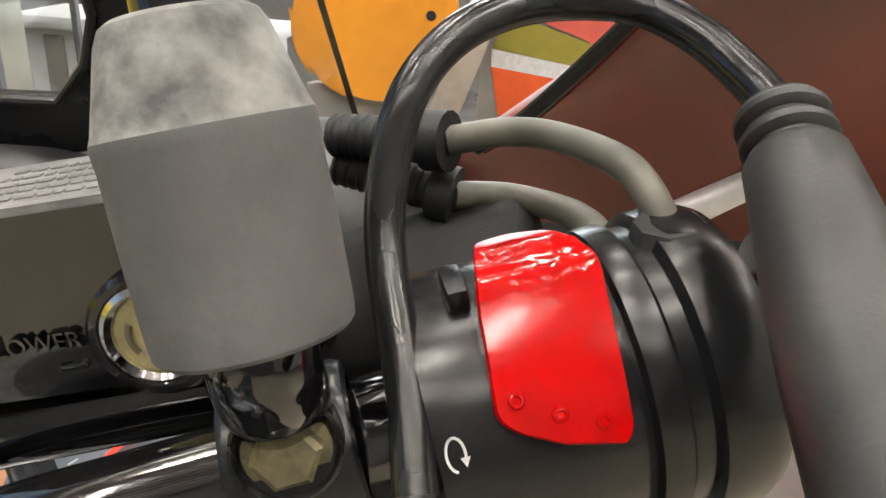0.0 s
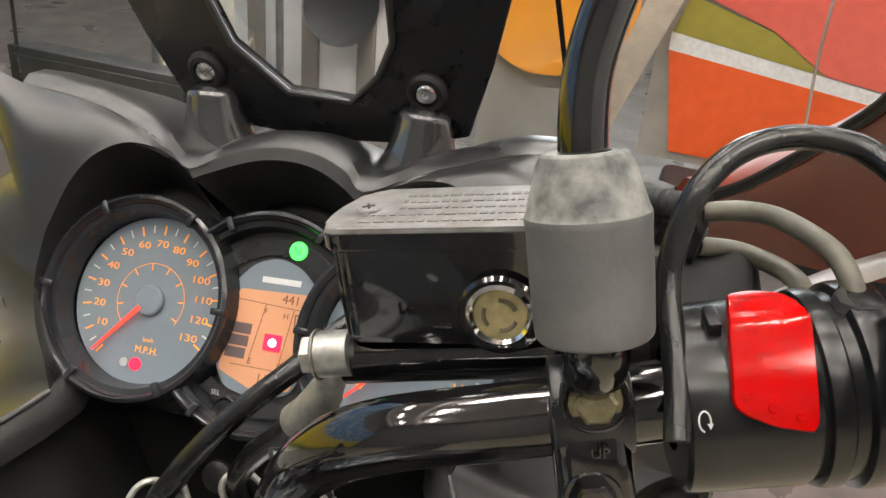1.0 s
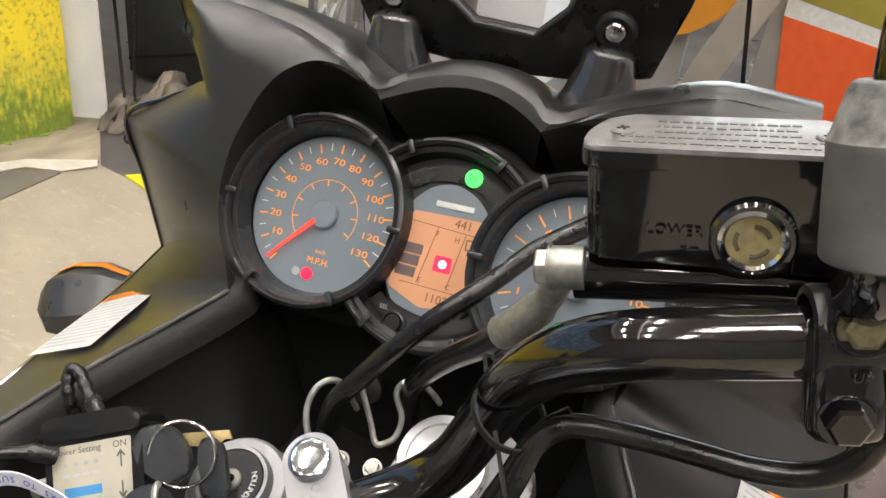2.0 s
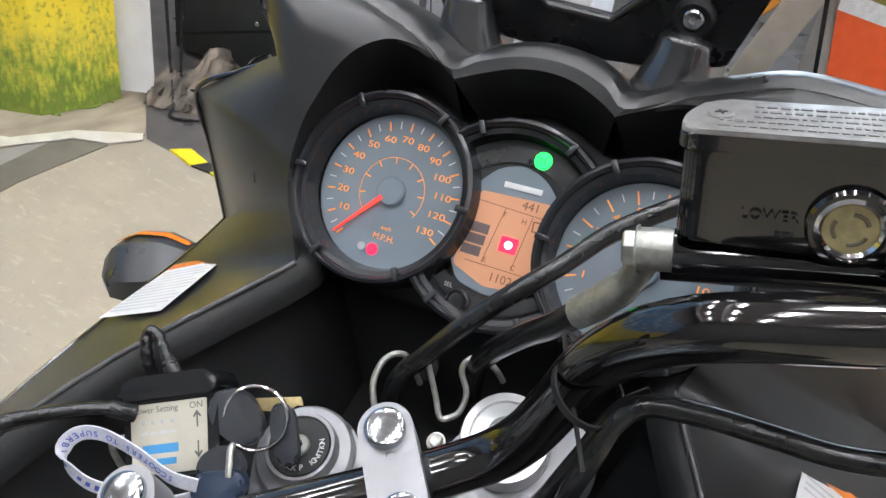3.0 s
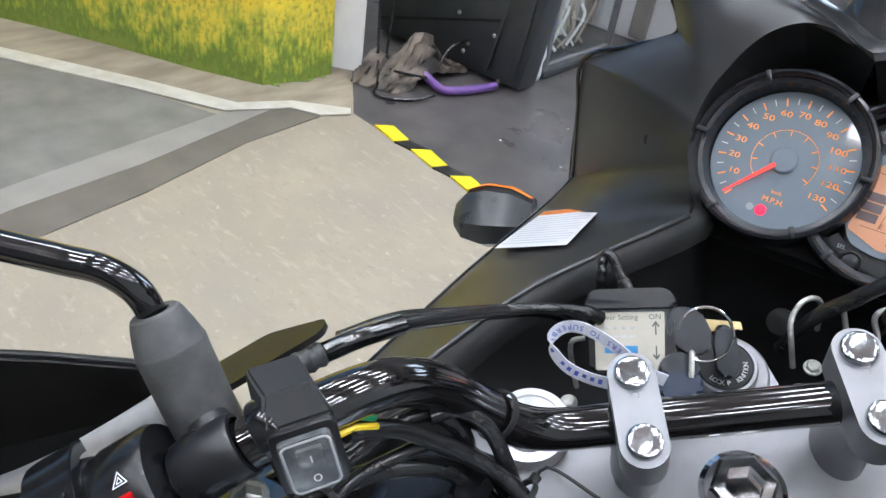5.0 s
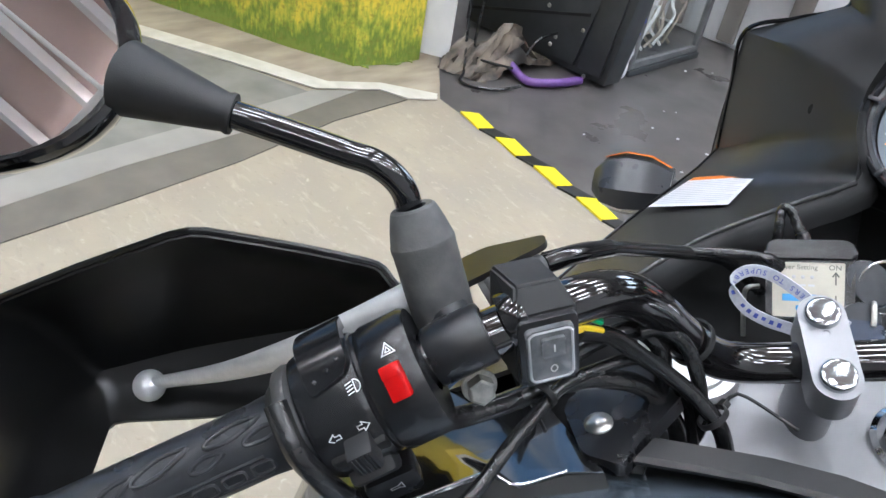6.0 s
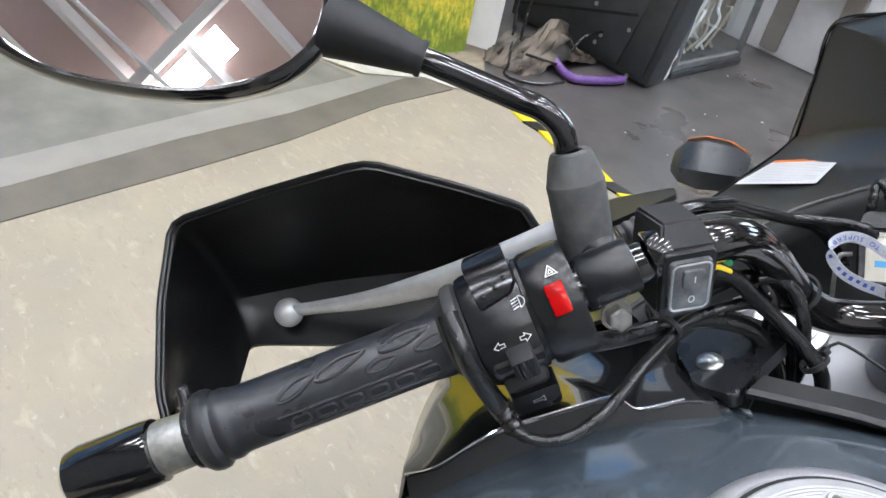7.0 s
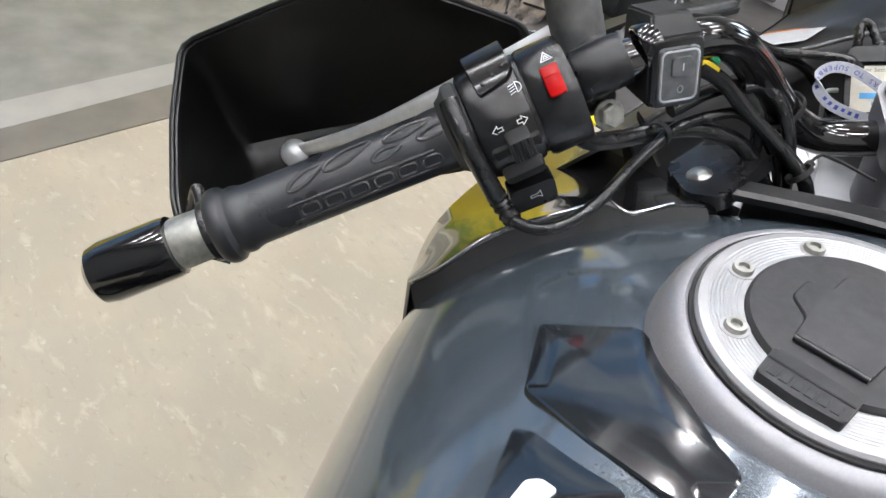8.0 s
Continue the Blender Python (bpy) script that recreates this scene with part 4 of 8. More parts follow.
bootL0, bootL1 = (-0.2375, -0.0420, 0.0730), (-0.2460, -0.0118, 0.1185)
bootl = spart("mirror_boot", boot(bootL0, bootL1, 0.0150, False), M_RUBBER3, "dark grey rubber boot at the mirror stem", 20)
spart("boot_crown", boot(bootL0, bootL1, 0.0150, True), M_RUBBER3, parent=bootl, sharp=20)
spart("perch_barrel", tube([V(bootL0) + V((-0.002, 0.0066, 0.0085)), V(bootL0) + V((0.001, -0.004, -0.005)), GL @ V((0.054, 0.003, 0.003))], lambda s: 0.0088 + 0.0026 * s * s, 28, 24), M_SATIN, parent=perch)
stemL = [(-0.2425, -0.030, 0.088), (-0.247, -0.014, 0.112), (-0.249, -0.008, 0.128), (-0.258, -0.004, 0.139), (-0.271, -0.002, 0.1455), (-0.290, 0.000, 0.156), (-0.314, 0.002, 0.1695), (-0.335, 0.006, 0.178)]
mirror_l = spart("left_mirror", tube(stemL, 0.0062, 20, 60), M_GLOSS, "oval rear-view mirror on a gloss black stem")
neck = tube([(-0.313, 0.0020, 0.1690), (-0.320, 0.0030, 0.1720), (-0.338, 0.008, 0.178), (-0.358, 0.0135, 0.1845)], lambda s: (0.0088 if s < 0.06 else 0.0078) + 0.0088 * s, 24, 30)
spart("neck_sleeve", neck, M_MATTE, "tapered black rubber sleeve", parent=mirror_l)
MM_W = axes((-0.509, -0.209, 1.071), (0.70, 0.67, 0.09), (0.59, -0.37, 0.72))
MM = MS_W.inverted() @ MM_W


def oval(a, b_, n=44):
    out = []
    for k in range(n):
        q = 2 * math.pi * k / n
        c, s_ = math.cos(q), math.sin(q)
        out.append((a * math.copysign(abs(c) ** 0.85, c) * (1.0 if c > 0 else 1.06), b_ * math.copysign(abs(s_) ** 0.9, s_)))
    return out


sh = bmesh.new()
rings = []
for sc_, z in ((0.10, -0.045), (0.45, -0.040), (0.78, -0.026), (0.96, -0.010), (1.0, -0.002), (1.005, 0.002), (0.995, 0.0055), (0.965, 0.0075), (0.93, 0.0070), (0.91, 0.0045), (0.90, 0.0025)):
    rings.append([sh.verts.new(V((x * sc_, y * sc_, z))) for x, y in oval(0.092, 0.056)])
for a_, b_ in zip(rings, rings[1:]):
    for k in range(len(a_)):
        sh.faces.new((a_[k], a_[(k + 1) % len(a_)], b_[(k + 1) % len(a_)], b_[k]))
sh.faces.new(rings[0][::-1])
sh.transform(MM)
spart("mirror_shell", sh, M_GLOSS, "gloss black mirror shell", parent=mirror_l)
gl = slab([(x * 0.905, y * 0.905) for x, y in oval(0.092, 0.056)], 0.0, 0.0032)
gl.transform(MM)
spart("mirror_glass", gl, M_MIRROR, "silvered mirror glass", parent=mirror_l)


# ---- left hand guard, heated grip switch, cables ----
hg_top = [(-0.189, 0.004, -0.004), (-0.186, 0.034, -0.003), (-0.172, 0.080, -0.007), (-0.1531, 0.1229, -0.0122), (-0.095, 0.114, -0.003), (-0.0341, 0.1024, 0.0055), (0.002, 0.079, -0.018), (0.0332, 0.0564, -0.0389), (0.036, 0.040, -0.045)]
hg_bot = [(-0.182, -0.004, -0.040), (-0.182, 0.012, -0.066), (-0.180, 0.036, -0.094), (-0.173, 0.058, -0.115), (-0.115, 0.034, -0.121), (-0.045, 0.012, -0.120), (0.000, 0.000, -0.112), (0.034, -0.005, -0.100), (0.038, 0.004, -0.092)]
hg_mid = [(-0.192, 0.004, -0.028), (-0.194, 0.032, -0.048), (-0.188, 0.074, -0.084), (-0.174, 0.094, -0.118), (-0.111, 0.082, -0.126), (-0.043, 0.062, -0.126), (0.000, 0.046, -0.120), (0.034, 0.030, -0.105), (0.040, 0.034, -0.090)]
rows = []
for k in range(7):
    w = 4 * (k / 6) * (1 - k / 6)
    rows.append([L(V(p).lerp(V(q), k / 6) + V((-0.004 if i < 3 else 0.0, 0.012 if 2 < i < 7 else 0.004, 0)) * w) for i, (p, q) in enumerate(zip(hg_top, hg_mid))])
for k in range(1, 5):
    w = 4 * (k / 4) * (1 - k / 4)
    rows.append([L(V(p).lerp(V(q), k / 4) + V((0, 0, -0.004)) * w) for p, q in zip(hg_mid, hg_bot)])


def ease(pts, f=0.16):
    """The same line with its corners rounded off."""
    P = [V(p) for p in pts]
    out = [P[0]]
    for a_, p_, c_ in zip(P, P[1:], P[2:]):
        u_, w_ = p_.lerp(a_, f), p_.lerp(c_, f)
        out += [u_, u_.lerp(p_, 0.45).lerp(w_.lerp(p_, 0.45), 0.5), w_]
    return out + [P[-1]]


rows = [ease(r) for r in rows]
guard = spart("left_hand_guard", sheet(rows, 0.003), M_GUARD, "black plastic hand guard before the clutch lever", 40)
spart("rolled_rim", tube(rows[0], 0.0019, 8, 90, smooth=False), M_GUARD, parent=guard)
spart("guard_bracket", lathe([(0.0125, -0.1312), (0.0168, -0.1315), (0.0172, -0.1330), (0.0168, -0.1350), (0.0125, -0.1355)], AX_G @ X_AX, 30), M_SATIN, parent=guard)
spart("bracket_arm", tube([AX_G @ V((-0.1335, 0.014, 0.004)), AX_G @ V((-0.134, 0.024, 0.002)), L((-0.184, 0.022, -0.012))], 0.0034, 10), M_SATIN, parent=guard)

# thin bar clamp that carries the rocker switch
gpart("switch_clamp", ring_along([(0.0112, 0.0785), (0.0126, 0.0787), (0.0130, 0.0797), (0.0130, 0.0880), (0.0126, 0.0890), (0.0112, 0.0892)], 0, 30), M_GLOSS, parent=perch)
# rocker switch of the heated grips, on a bracket
sw_o = V((-0.187, -0.063, 0.074))
ex = V((0.0195, 0.0065, -0.003)).normalized()
eup = V((-0.004, 0.008, 0.030)).normalized()
ez_ = ex.cross(eup).normalized()
if ez_.z < 0:
    ez_ = -ez_
eup = ez_.cross(ex)
SWM = basis(ex, eup, ez_, sw_o - ex * 0.0022 + eup * 0.0036) @ Matrix.Scale(1.08, 4)
b = bmesh.new()
for q in ((-0.0135, -0.0170, -0.001), (0.0122, -0.0170, -0.001), (-0.0135, 0.0172, -0.001), (0.0122, 0.0172, -0.001), (-0.0100, 0.0262, -0.010), (0.0080, 0.0262, -0.010), (-0.0190, -0.0130, -0.026), (0.0100, -0.0130, -0.026), (-0.0150, 0.0250, -0.030), (0.0050, 0.0250, -0.030)):
    b.verts.new(SWM @ V(q))
bmesh.ops.convex_hull(b, input=b.verts)
bmesh.ops.dissolve_limit(b, angle_limit=0.02, verts=b.verts, edges=b.edges)
bmesh.ops.bevel(b, geom=[e for e in b.edges if e.calc_length() > 0.004 and e.calc_face_angle(0) > 0.25], offset=0.0012, segments=2, affect="EDGES", clamp_overlap=True)
rocker = spart("heated_grip_switch", b, M_MATTE, "black waterproof rocker switch for the heated grips")
b = slab(rounded([(-0.013, -0.0165), (0.0115, -0.0165), (0.0115, 0.0165), (-0.013, 0.0165)], 0.003), -0.004, 0.0012, SWM, 0.001, 2, None, True)
spart("rocker_frame", b, M_SATIN, parent=rocker)
b = bmesh.new()
cov = [(-0.0108, -0.0138), (0.0093, -0.0138), (0.0093, 0.0135), (-0.0108, 0.0135)]
b = slab(rounded(cov, 0.003), 0.0, 0.0038, SWM, 0.0014, 3, None, True)
spart("clear_cover", b, M_SWCLEAR, "cloudy grey rubber rocker cover", parent=rocker)
rim_ = [SWM @ V((x, y, 0.0036)) for x, y in rounded([(-0.0096, -0.0125), (0.0081, -0.0125), (0.0081, 0.0122), (-0.0096, 0.0122)], 0.003)]
spart("cover_rim", tube(rim_ + rim_[:1], 0.0007, 6, 70, False), M_GREYPRINT, "pale moulded rim", parent=rocker)
b = slab(rounded([(-0.0050, 0.000), (0.0050, 0.000), (0.0050, 0.0095), (-0.0050, 0.0095)], 0.0015), 0.0030, 0.0056, SWM, 0.001, 2, None, True)
spart("raised_half", b, M_SWCLEAR, parent=rocker)
ringo = [(0.0013 * math.cos(2 * math.pi * k / 14), -0.0068 + 0.0017 * math.sin(2 * math.pi * k / 14)) for k in range(15)]
spart("off_mark", stroke(ringo, 0.0006, SWM @ at(0, 0, 0.0042)), M_WHITE, parent=rocker)
spart("on_mark", stroke([(0, 0.0035), (0, 0.0065)], 0.0006, SWM @ at(0, 0, 0.0059)), M_WHITE, parent=rocker)

spart("bar_switch_lead", tube([(-0.178, -0.050, 0.070), (-0.163, -0.041, 0.050), (-0.149, -0.039, 0.027), (-0.135, -0.041, 0.009), (-0.122, -0.047, -0.005), (-0.111, -0.057, -0.019), (-0.105, -0.062, -0.050)], 0.0045, 14), M_HOSE, "black sleeved switch lead")
for k, mt in ((0, M_GREENW), (1, M_YELLOWW)):
    spart("thin_wire", tube([(-0.181, -0.050 - 0.003 * k, 0.078 - 0.0045 * k), (-0.174, -0.046 - 0.003 * k, 0.0755 - 0.0045 * k), (-0.167, -0.043 - 0.002 * k, 0.066 - 0.004 * k)], 0.0016, 8), mt, "green insulated wire" if k == 0 else "yellow insulated wire")
spart("housing_lead", tube([GL @ V((0.034, -0.026, -0.010)), (-0.232, -0.078, 0.045), (-0.216, -0.068, 0.036), (-0.196, -0.056, 0.028), (-0.172, -0.046, 0.018), (-0.148, -0.042, 0.000), (-0.132, -0.048, -0.030), (-0.128, -0.050, -0.070)], 0.0052, 14), M_HOSE, "black wiring sleeve from the switch housing")
spart("looped_lead", tube([(-0.190, -0.050, 0.038), (-0.168, -0.034, 0.036), (-0.150, -0.026, 0.030), (-0.138, -0.030, 0.012), (-0.140, -0.040, -0.012), (-0.150, -0.046, -0.030), (-0.150, -0.040, -0.070)], 0.0045, 12), M_HOSE, "looped black wiring lead")
spart("looped_lead", tube([(-0.150, -0.030, 0.034), (-0.138, -0.026, 0.030), (-0.126, -0.030, 0.018), (-0.120, -0.040, -0.004), (-0.118, -0.046, -0.040), (-0.122, -0.040, -0.080)], 0.0040, 12), M_HOSE, "looped black wiring lead")


def zip_tie(c, d, r, tail, name="cable_tie"):
    m = to_dir(c, d)
    b_ = lathe([(r, -0.0016), (r + 0.0010, -0.0016), (r + 0.0010, 0.0016), (r, 0.0016), (r, -0.0016)], m, 24)
    box(0.005, 0.0045, 0.0045, m @ at(r + 0.002, 0, 0), 0.0008, 2, b_)
    if tail:
        tube([m @ V((r + 0.002, 0, 0)), m @ V((r + 0.010, 0.006, 0)), V(tail)], 0.0010, 6, 10, True, b_)
    return spart(name, b_, M_MATTE, "black nylon cable tie")


zip_tie((-0.122, -0.0185, 0.004), (-0.015, 0.001, 0.022), 0.0122, None)
zip_tie((-0.196, -0.062, 0.033), (0.012, 0.016, -0.003), 0.0062, (-0.196, -0.075, 0.020))
zip_tie((-0.114, -0.052, -0.016), (0.011, -0.01, -0.014), 0.0075, (-0.075, -0.062, -0.012))

# clutch cable with its adjuster boot
clutch_pts = [(-0.222, -0.022, 0.062), (-0.207, -0.014, 0.064), (-0.193, -0.006, 0.0615), (-0.178, 0.004, 0.055), (-0.161, 0.016, 0.043), (-0.144, 0.031, 0.020), (-0.120, 0.050, -0.010), (-0.090, 0.066, -0.042), (-0.060, 0.080, -0.100)]
clutch = spart("clutch_cable", tube(clutch_pts, 0.0040, 14), M_HOSE, "black clutch cable curving behind the fairing")
spart("adjuster_boot", tube(clutch_pts[0:3], lambda s: 0.0078 - 0.0022 * s + 0.0005 * math.cos(40 * s), 16, 24), M_RUBBER2, "rubber adjuster boot", parent=clutch)
spart("clear_sleeve", tube(clutch_pts[2:5], 0.0050, 14, 20), M_GLOSS, parent=clutch)
# small deflector plate behind the left perch
b = slab(rounded([(-0.045, -0.012), (0.040, -0.016), (0.046, -0.004), (0.020, 0.020), (-0.040, 0.022)], 0.005), 0, 0.003)
b.transform(axes((-0.232, -0.012, 0.062), (0.80, 0.50, -0.05), (-0.2, 0.5, 0.8)))
spart("lever_shroud", b, M_GUARD, "thin black plastic shroud over the lever pivot")

# ---- right hand controls ----
def rpart(name, bm, material, label="", sharp=32.0, parent=None):
    bm.transform(GR)
    return spart(name, bm, material, label, sharp, parent)


hs = ring_along([(0.0140, -0.0170), (0.0235, -0.0168), (0.0248, -0.0155), (0.0250, -0.012), (0.0252, 0.013), (0.0240, 0.0155), (0.0240, 0.0170)], 0, 56)
switch_r = rpart("right_switch_housing", hs, M_SWITCH, "black plastic switch housing on the right bar")
rpart("throttle_shell", ring_along([(0.0240, 0.0165), (0.0258, 0.0170), (0.0262, 0.0190), (0.0262, 0.0215), (0.0248, 0.0225), (0.0248, 0.0255), (0.0268, 0.0265), (0.0272, 0.0285), (0.0270, 0.0345), (0.0255, 0.0375), (0.0160, 0.0380)], 0, 56), M_SWITCH, parent=switch_r)
# kill switch rocker: a curved paddle
def kill_r(a):
    face = 0.0268 * (0.45 + 0.55 / math.cos(radians(min(a, 34) + 5)))
    return face - 0.0008 * max(0.0, min(1.0, (a - 34) / 7)) + 0.0010 * max(0.0, min(1.0, (a - 42) / 3)) - 0.0006 * max(0.0, (a - 46) / 10)


b = paddle([(-0.0019, 54.5), (0.0037, 56.4), (0.01, 51.7), (0.0146, 42.4), (0.0152, 32.2), (0.0141, 10.8), (0.0131, -18.1), (0.0117, -22.7), (0.0031, -18.5), (-0.0039, -11.1), (-0.0062, -5.5), (-0.0047, 27.5)], kill_r, 0.0016)
kill = rpart("kill_switch", b, M_RED, "glossy red engine stop rocker", parent=switch_r, sharp=38)
for k in range(3):
    ang = radians((-0.9, -8.2, -13.2)[k])
    q = lathe([(0.0013, 0.0), (0.0011, 0.0004), (0.0007, 0.0005), (0.0005, 0.0002), (0, 0.0002)], basis(V((1, 0, 0)), V((0, math.cos(ang), -math.sin(ang))), V((0, math.sin(ang), math.cos(ang))), V(((-0.0028, 0.0028, 0.0087)[k], (kill_r(math.degrees(ang)) + 0.0001) * math.sin(ang), (kill_r(math.degrees(ang)) + 0.0001) * math.cos(ang)))), 14)
    rpart("raised_dot", q, M_RED, parent=switch_r)
# run symbol
mm = cyl_m(-0.0128, -13, 0.02525)
rn = [(0.0014 * math.cos(radians(a)), 0.0025 * math.sin(radians(a))) for a in range(-25, 256, 20)]
sy = stroke(rn, 0.0004, mm)
head = [V((0.0005, -0.0006, 0)), V((0.0020, -0.0006, 0)), V((0.0012, -0.0021, 0))]
sy.faces.new([sy.verts.new(mm @ q) for q in head])
rpart("run_symbol", sy, M_WHITE, parent=switch_r)
b = box(0.0036, 0.008, 0.005, cyl_m(-0.0066, 44, 0.0262), 0.001)
rpart("rocker_stop", b, M_SATIN, parent=switch_r)
# right grip
AX_R = axes((0.322, -0.0947, 0.0976), (0.93, -0.36, 0.06), (0, -0.5, 0.85))
spart("right_heated_grip", lathe([(0.0112, -0.010), (0.0185, -0.008), (0.0192, -0.004), (0.0185, 0.0), (0.0170, 0.003), (0.0165, 0.012), (0.0165, 0.085), (0.0200, 0.092), (0.0205, 0.100), (0.0150, 0.104)], AX_R @ X_AX, 44), M_GRIP, "dark grey rubber heated grip")

# looped lead with its moulded plug
LOOP_R = [from_hall(p) for p in ((0.0598, 0.1712, 1.1623), (0.0568, 0.1810, 1.1724), (0.0500, 0.1975, 1.1875), (0.0490, 0.2041, 1.1995), (0.0512, 0.2096, 1.2110), (0.0568, 0.2179, 1.2187), (0.0655, 0.2251, 1.2232), (0.0761, 0.2303, 1.2248), (0.0879, 0.2294, 1.2247), (0.0978, 0.2224, 1.2212), (0.1049, 0.2128, 1.2160), (0.1084, 0.2037, 1.2124))]
lead = spart("plug_lead", tube(LOOP_R, 0.0034, 16, 120), M_HOSE, "black looped lead with a moulded rubber plug")
p0 = from_hall((0.1076, 0.2046, 1.2130))
pd = (from_hall((0.1121, 0.1774, 1.1969)) - p0).normalized()
plug_prof = [(0.0036, -0.0002), (0.0060, 0.0)]
for k in range(2):
    z0 = 0.0004 + 0.0040 * k
    plug_prof += [(0.0060, z0), (0.0066, z0 + 0.0008), (0.0066, z0 + 0.0020), (0.0060, z0 + 0.0027), (0.0054, z0 + 0.0030), (0.0054, z0 + 0.0037)]
plug_prof += [(0.0062, 0.0086), (0.0070, 0.0100), (0.0076, 0.0180), (0.0086, 0.0300), (0.0092, 0.0420), (0.0096, 0.0800), (0.0060, 0.0810)]
plug = lathe(plug_prof, to_dir(p0, pd), 32)
for v in plug.verts:
    v.co += (v.co - p0).dot(V((0.95, -0.2, -0.15)).normalized()) * V((0.95, -0.2, -0.15)).normalized() * 0.10
spart("moulded_plug", plug, M_PLUG, "grey ribbed moulded plug", parent=lead)

# throttle cables
for nm, pts, off in (
        ("throttle_cable", [GR @ on_cyl(0.0303, 52, 0.018), from_hall((0.0949, 0.2106, 1.1915)), from_hall((0.0889, 0.2195, 1.1984)), from_hall((0.0767, 0.2350, 1.1990)), from_hall((0.0660, 0.2375, 1.1985)), from_hall((0.0548, 0.2355, 1.1963))], (-0.0250, 0.0092, -0.0032)),
        ("return_cable", [GR @ on_cyl(0.0265, 62, 0.020), from_hall((0.0891, 0.2216, 1.1811)), from_hall((0.0843, 0.2334, 1.1824)), from_hall((0.0787, 0.2412, 1.1821)), from_hall((0.0678, 0.2466, 1.1820)), from_hall((0.0560, 0.2410, 1.1832))], (-0.0258, 0.0052, 0.0032))):
    tc = spart(nm, tube(pts, 0.0030, 14), M_CABLE, "grey sleeved throttle cable")
    e0 = V(pts[-1])
    e1 = e0 + MS_W.to_3x3().inverted() @ V(off)
    spart("adjuster", tube([e0 + (e0 - e1) * 0.03, e0.lerp(e1, 0.25), e0.lerp(e1, 0.3), e1], lambda s: 0.0062 if s < 0.2 else 0.0046 + 0.0003 * math.cos(90 * s), 16, 40), M_MATTE, "black threaded adjuster", parent=tc)
b = tube([GR @ on_cyl(0.0300, 50, 0.016), GR @ on_cyl(0.0302, 51, 0.0235), GR @ on_cyl(0.0304, 51, 0.0268)], lambda s: 0.0076 - 0.0018 * s * s, 8, 12)
spart("cable_boss", b, M_RUBBER2, parent=switch_r)
rpart("lever_pivot", box(0.060, 0.034, 0.030, at(-0.010, 0.026, -0.036), 0.006, 3), M_MATTE, parent=switch_r)

# brake master cylinder
perch_r = rpart("brake_perch", ring_along([(0.0112, -0.0485), (0.0136, -0.0480), (0.0142, -0.0465), (0.0142, -0.0290), (0.0136, -0.0275), (0.0112, -0.0270)], 0, 36), M_SATIN, "satin black brake lever clamp")
rpart("bolt_cup", lathe([(0.0088, -0.0150), (0.0090, -0.0010), (0.0088, 0.0012), (0.0082, 0.0016), (0.0076, 0.0010), (0.0073, -0.0012), (0.0, -0.0012)], at(-0.0372, 0.0013, 0.0150) @ at(0, 0, 0, 22, 0, 0), 36), M_SATIN, parent=perch_r)
rpart("clamp_bolt", hexbolt(at(-0.0372, 0.0013, 0.0142) @ at(0, 0, 0, 22, 0, 0), 0.0057, 0.0044), M_BRASSY, "yellowed steel hexagon bolt", parent=perch_r)
rpart("clamp_lug", box(0.0210, 0.0360, 0.0150, at(-0.0388, -0.0125, 0.0015) @ at(0, 0, 0, 22, 0, 0), 0.005, 3), M_GLOSS, parent=perch_r)
rpart("clamp_bolt", hexbolt(at(-0.0400, -0.0238, 0.0042) @ at(0, 0, 0, 26, 0, 0), 0.0062, 0.0050), M_GLOSS, "black hexagon bolt", parent=perch_r)
rpart("lettering", letters("UP", 0.0042, at(-0.0372, -0.0122, 0.0112) @ at(0, 0, 0, 32, 0, 0), 0.0004), M_GLOSS, parent=perch_r)

tlf, tlb, blf = V((0.178, 0.016, 0.114)), V((0.196, 0.044, 0.102)), V((0.172, -0.002, 0.078))
eu = (tlf - blf).normalized()
eb = (tlb - tlf)
eb = (eb - eu * eb.dot(eu)).normalized()
er = eb.cross(eu)
if er.x < 0:
    er = -er
tlf += er * 0.0035
RM = basis(er, eb, eu, tlf)
LEN, DEP, HGT = 0.0825, 0.033, 0.0385
body = slab(rounded([(0.002, 0.0), (LEN - 0.002, 0.0), (LEN, 0.008), (LEN - 0.004, DEP), (0.004, DEP), (0.0, 0.008)], 0.005), -HGT, -0.0062, RM, 0.0022, 2)
res = spart("brake_reservoir", body, M_GLOSS, "gloss black brake fluid reservoir with a worn lid")
lid = slab(rounded([(-0.0008, -0.0010), (LEN + 0.0008, -0.0010), (LEN + 0.0008, DEP * 0.45), (LEN - 0.006, DEP + 0.001), (0.006, DEP + 0.001), (-0.0008, DEP * 0.45)], 0.006), -0.0060, 0.0, RM, 0.0014, 2, None, True)
spart("lid", lid, M_CAPTOP, "bare worn grey metal lid", parent=res)
lidside = slab(rounded([(-0.0012, -0.0014), (LEN + 0.0012, -0.0014), (LEN + 0.0012, DEP * 0.45), (LEN - 0.006, DEP + 0.0014), (0.006, DEP + 0.0014), (-0.0012, DEP * 0.45)], 0.006), -0.0068, -0.0016, RM, 0.0005, 1)
spart("lid_rim", lidside, M_GLOSS, parent=res)
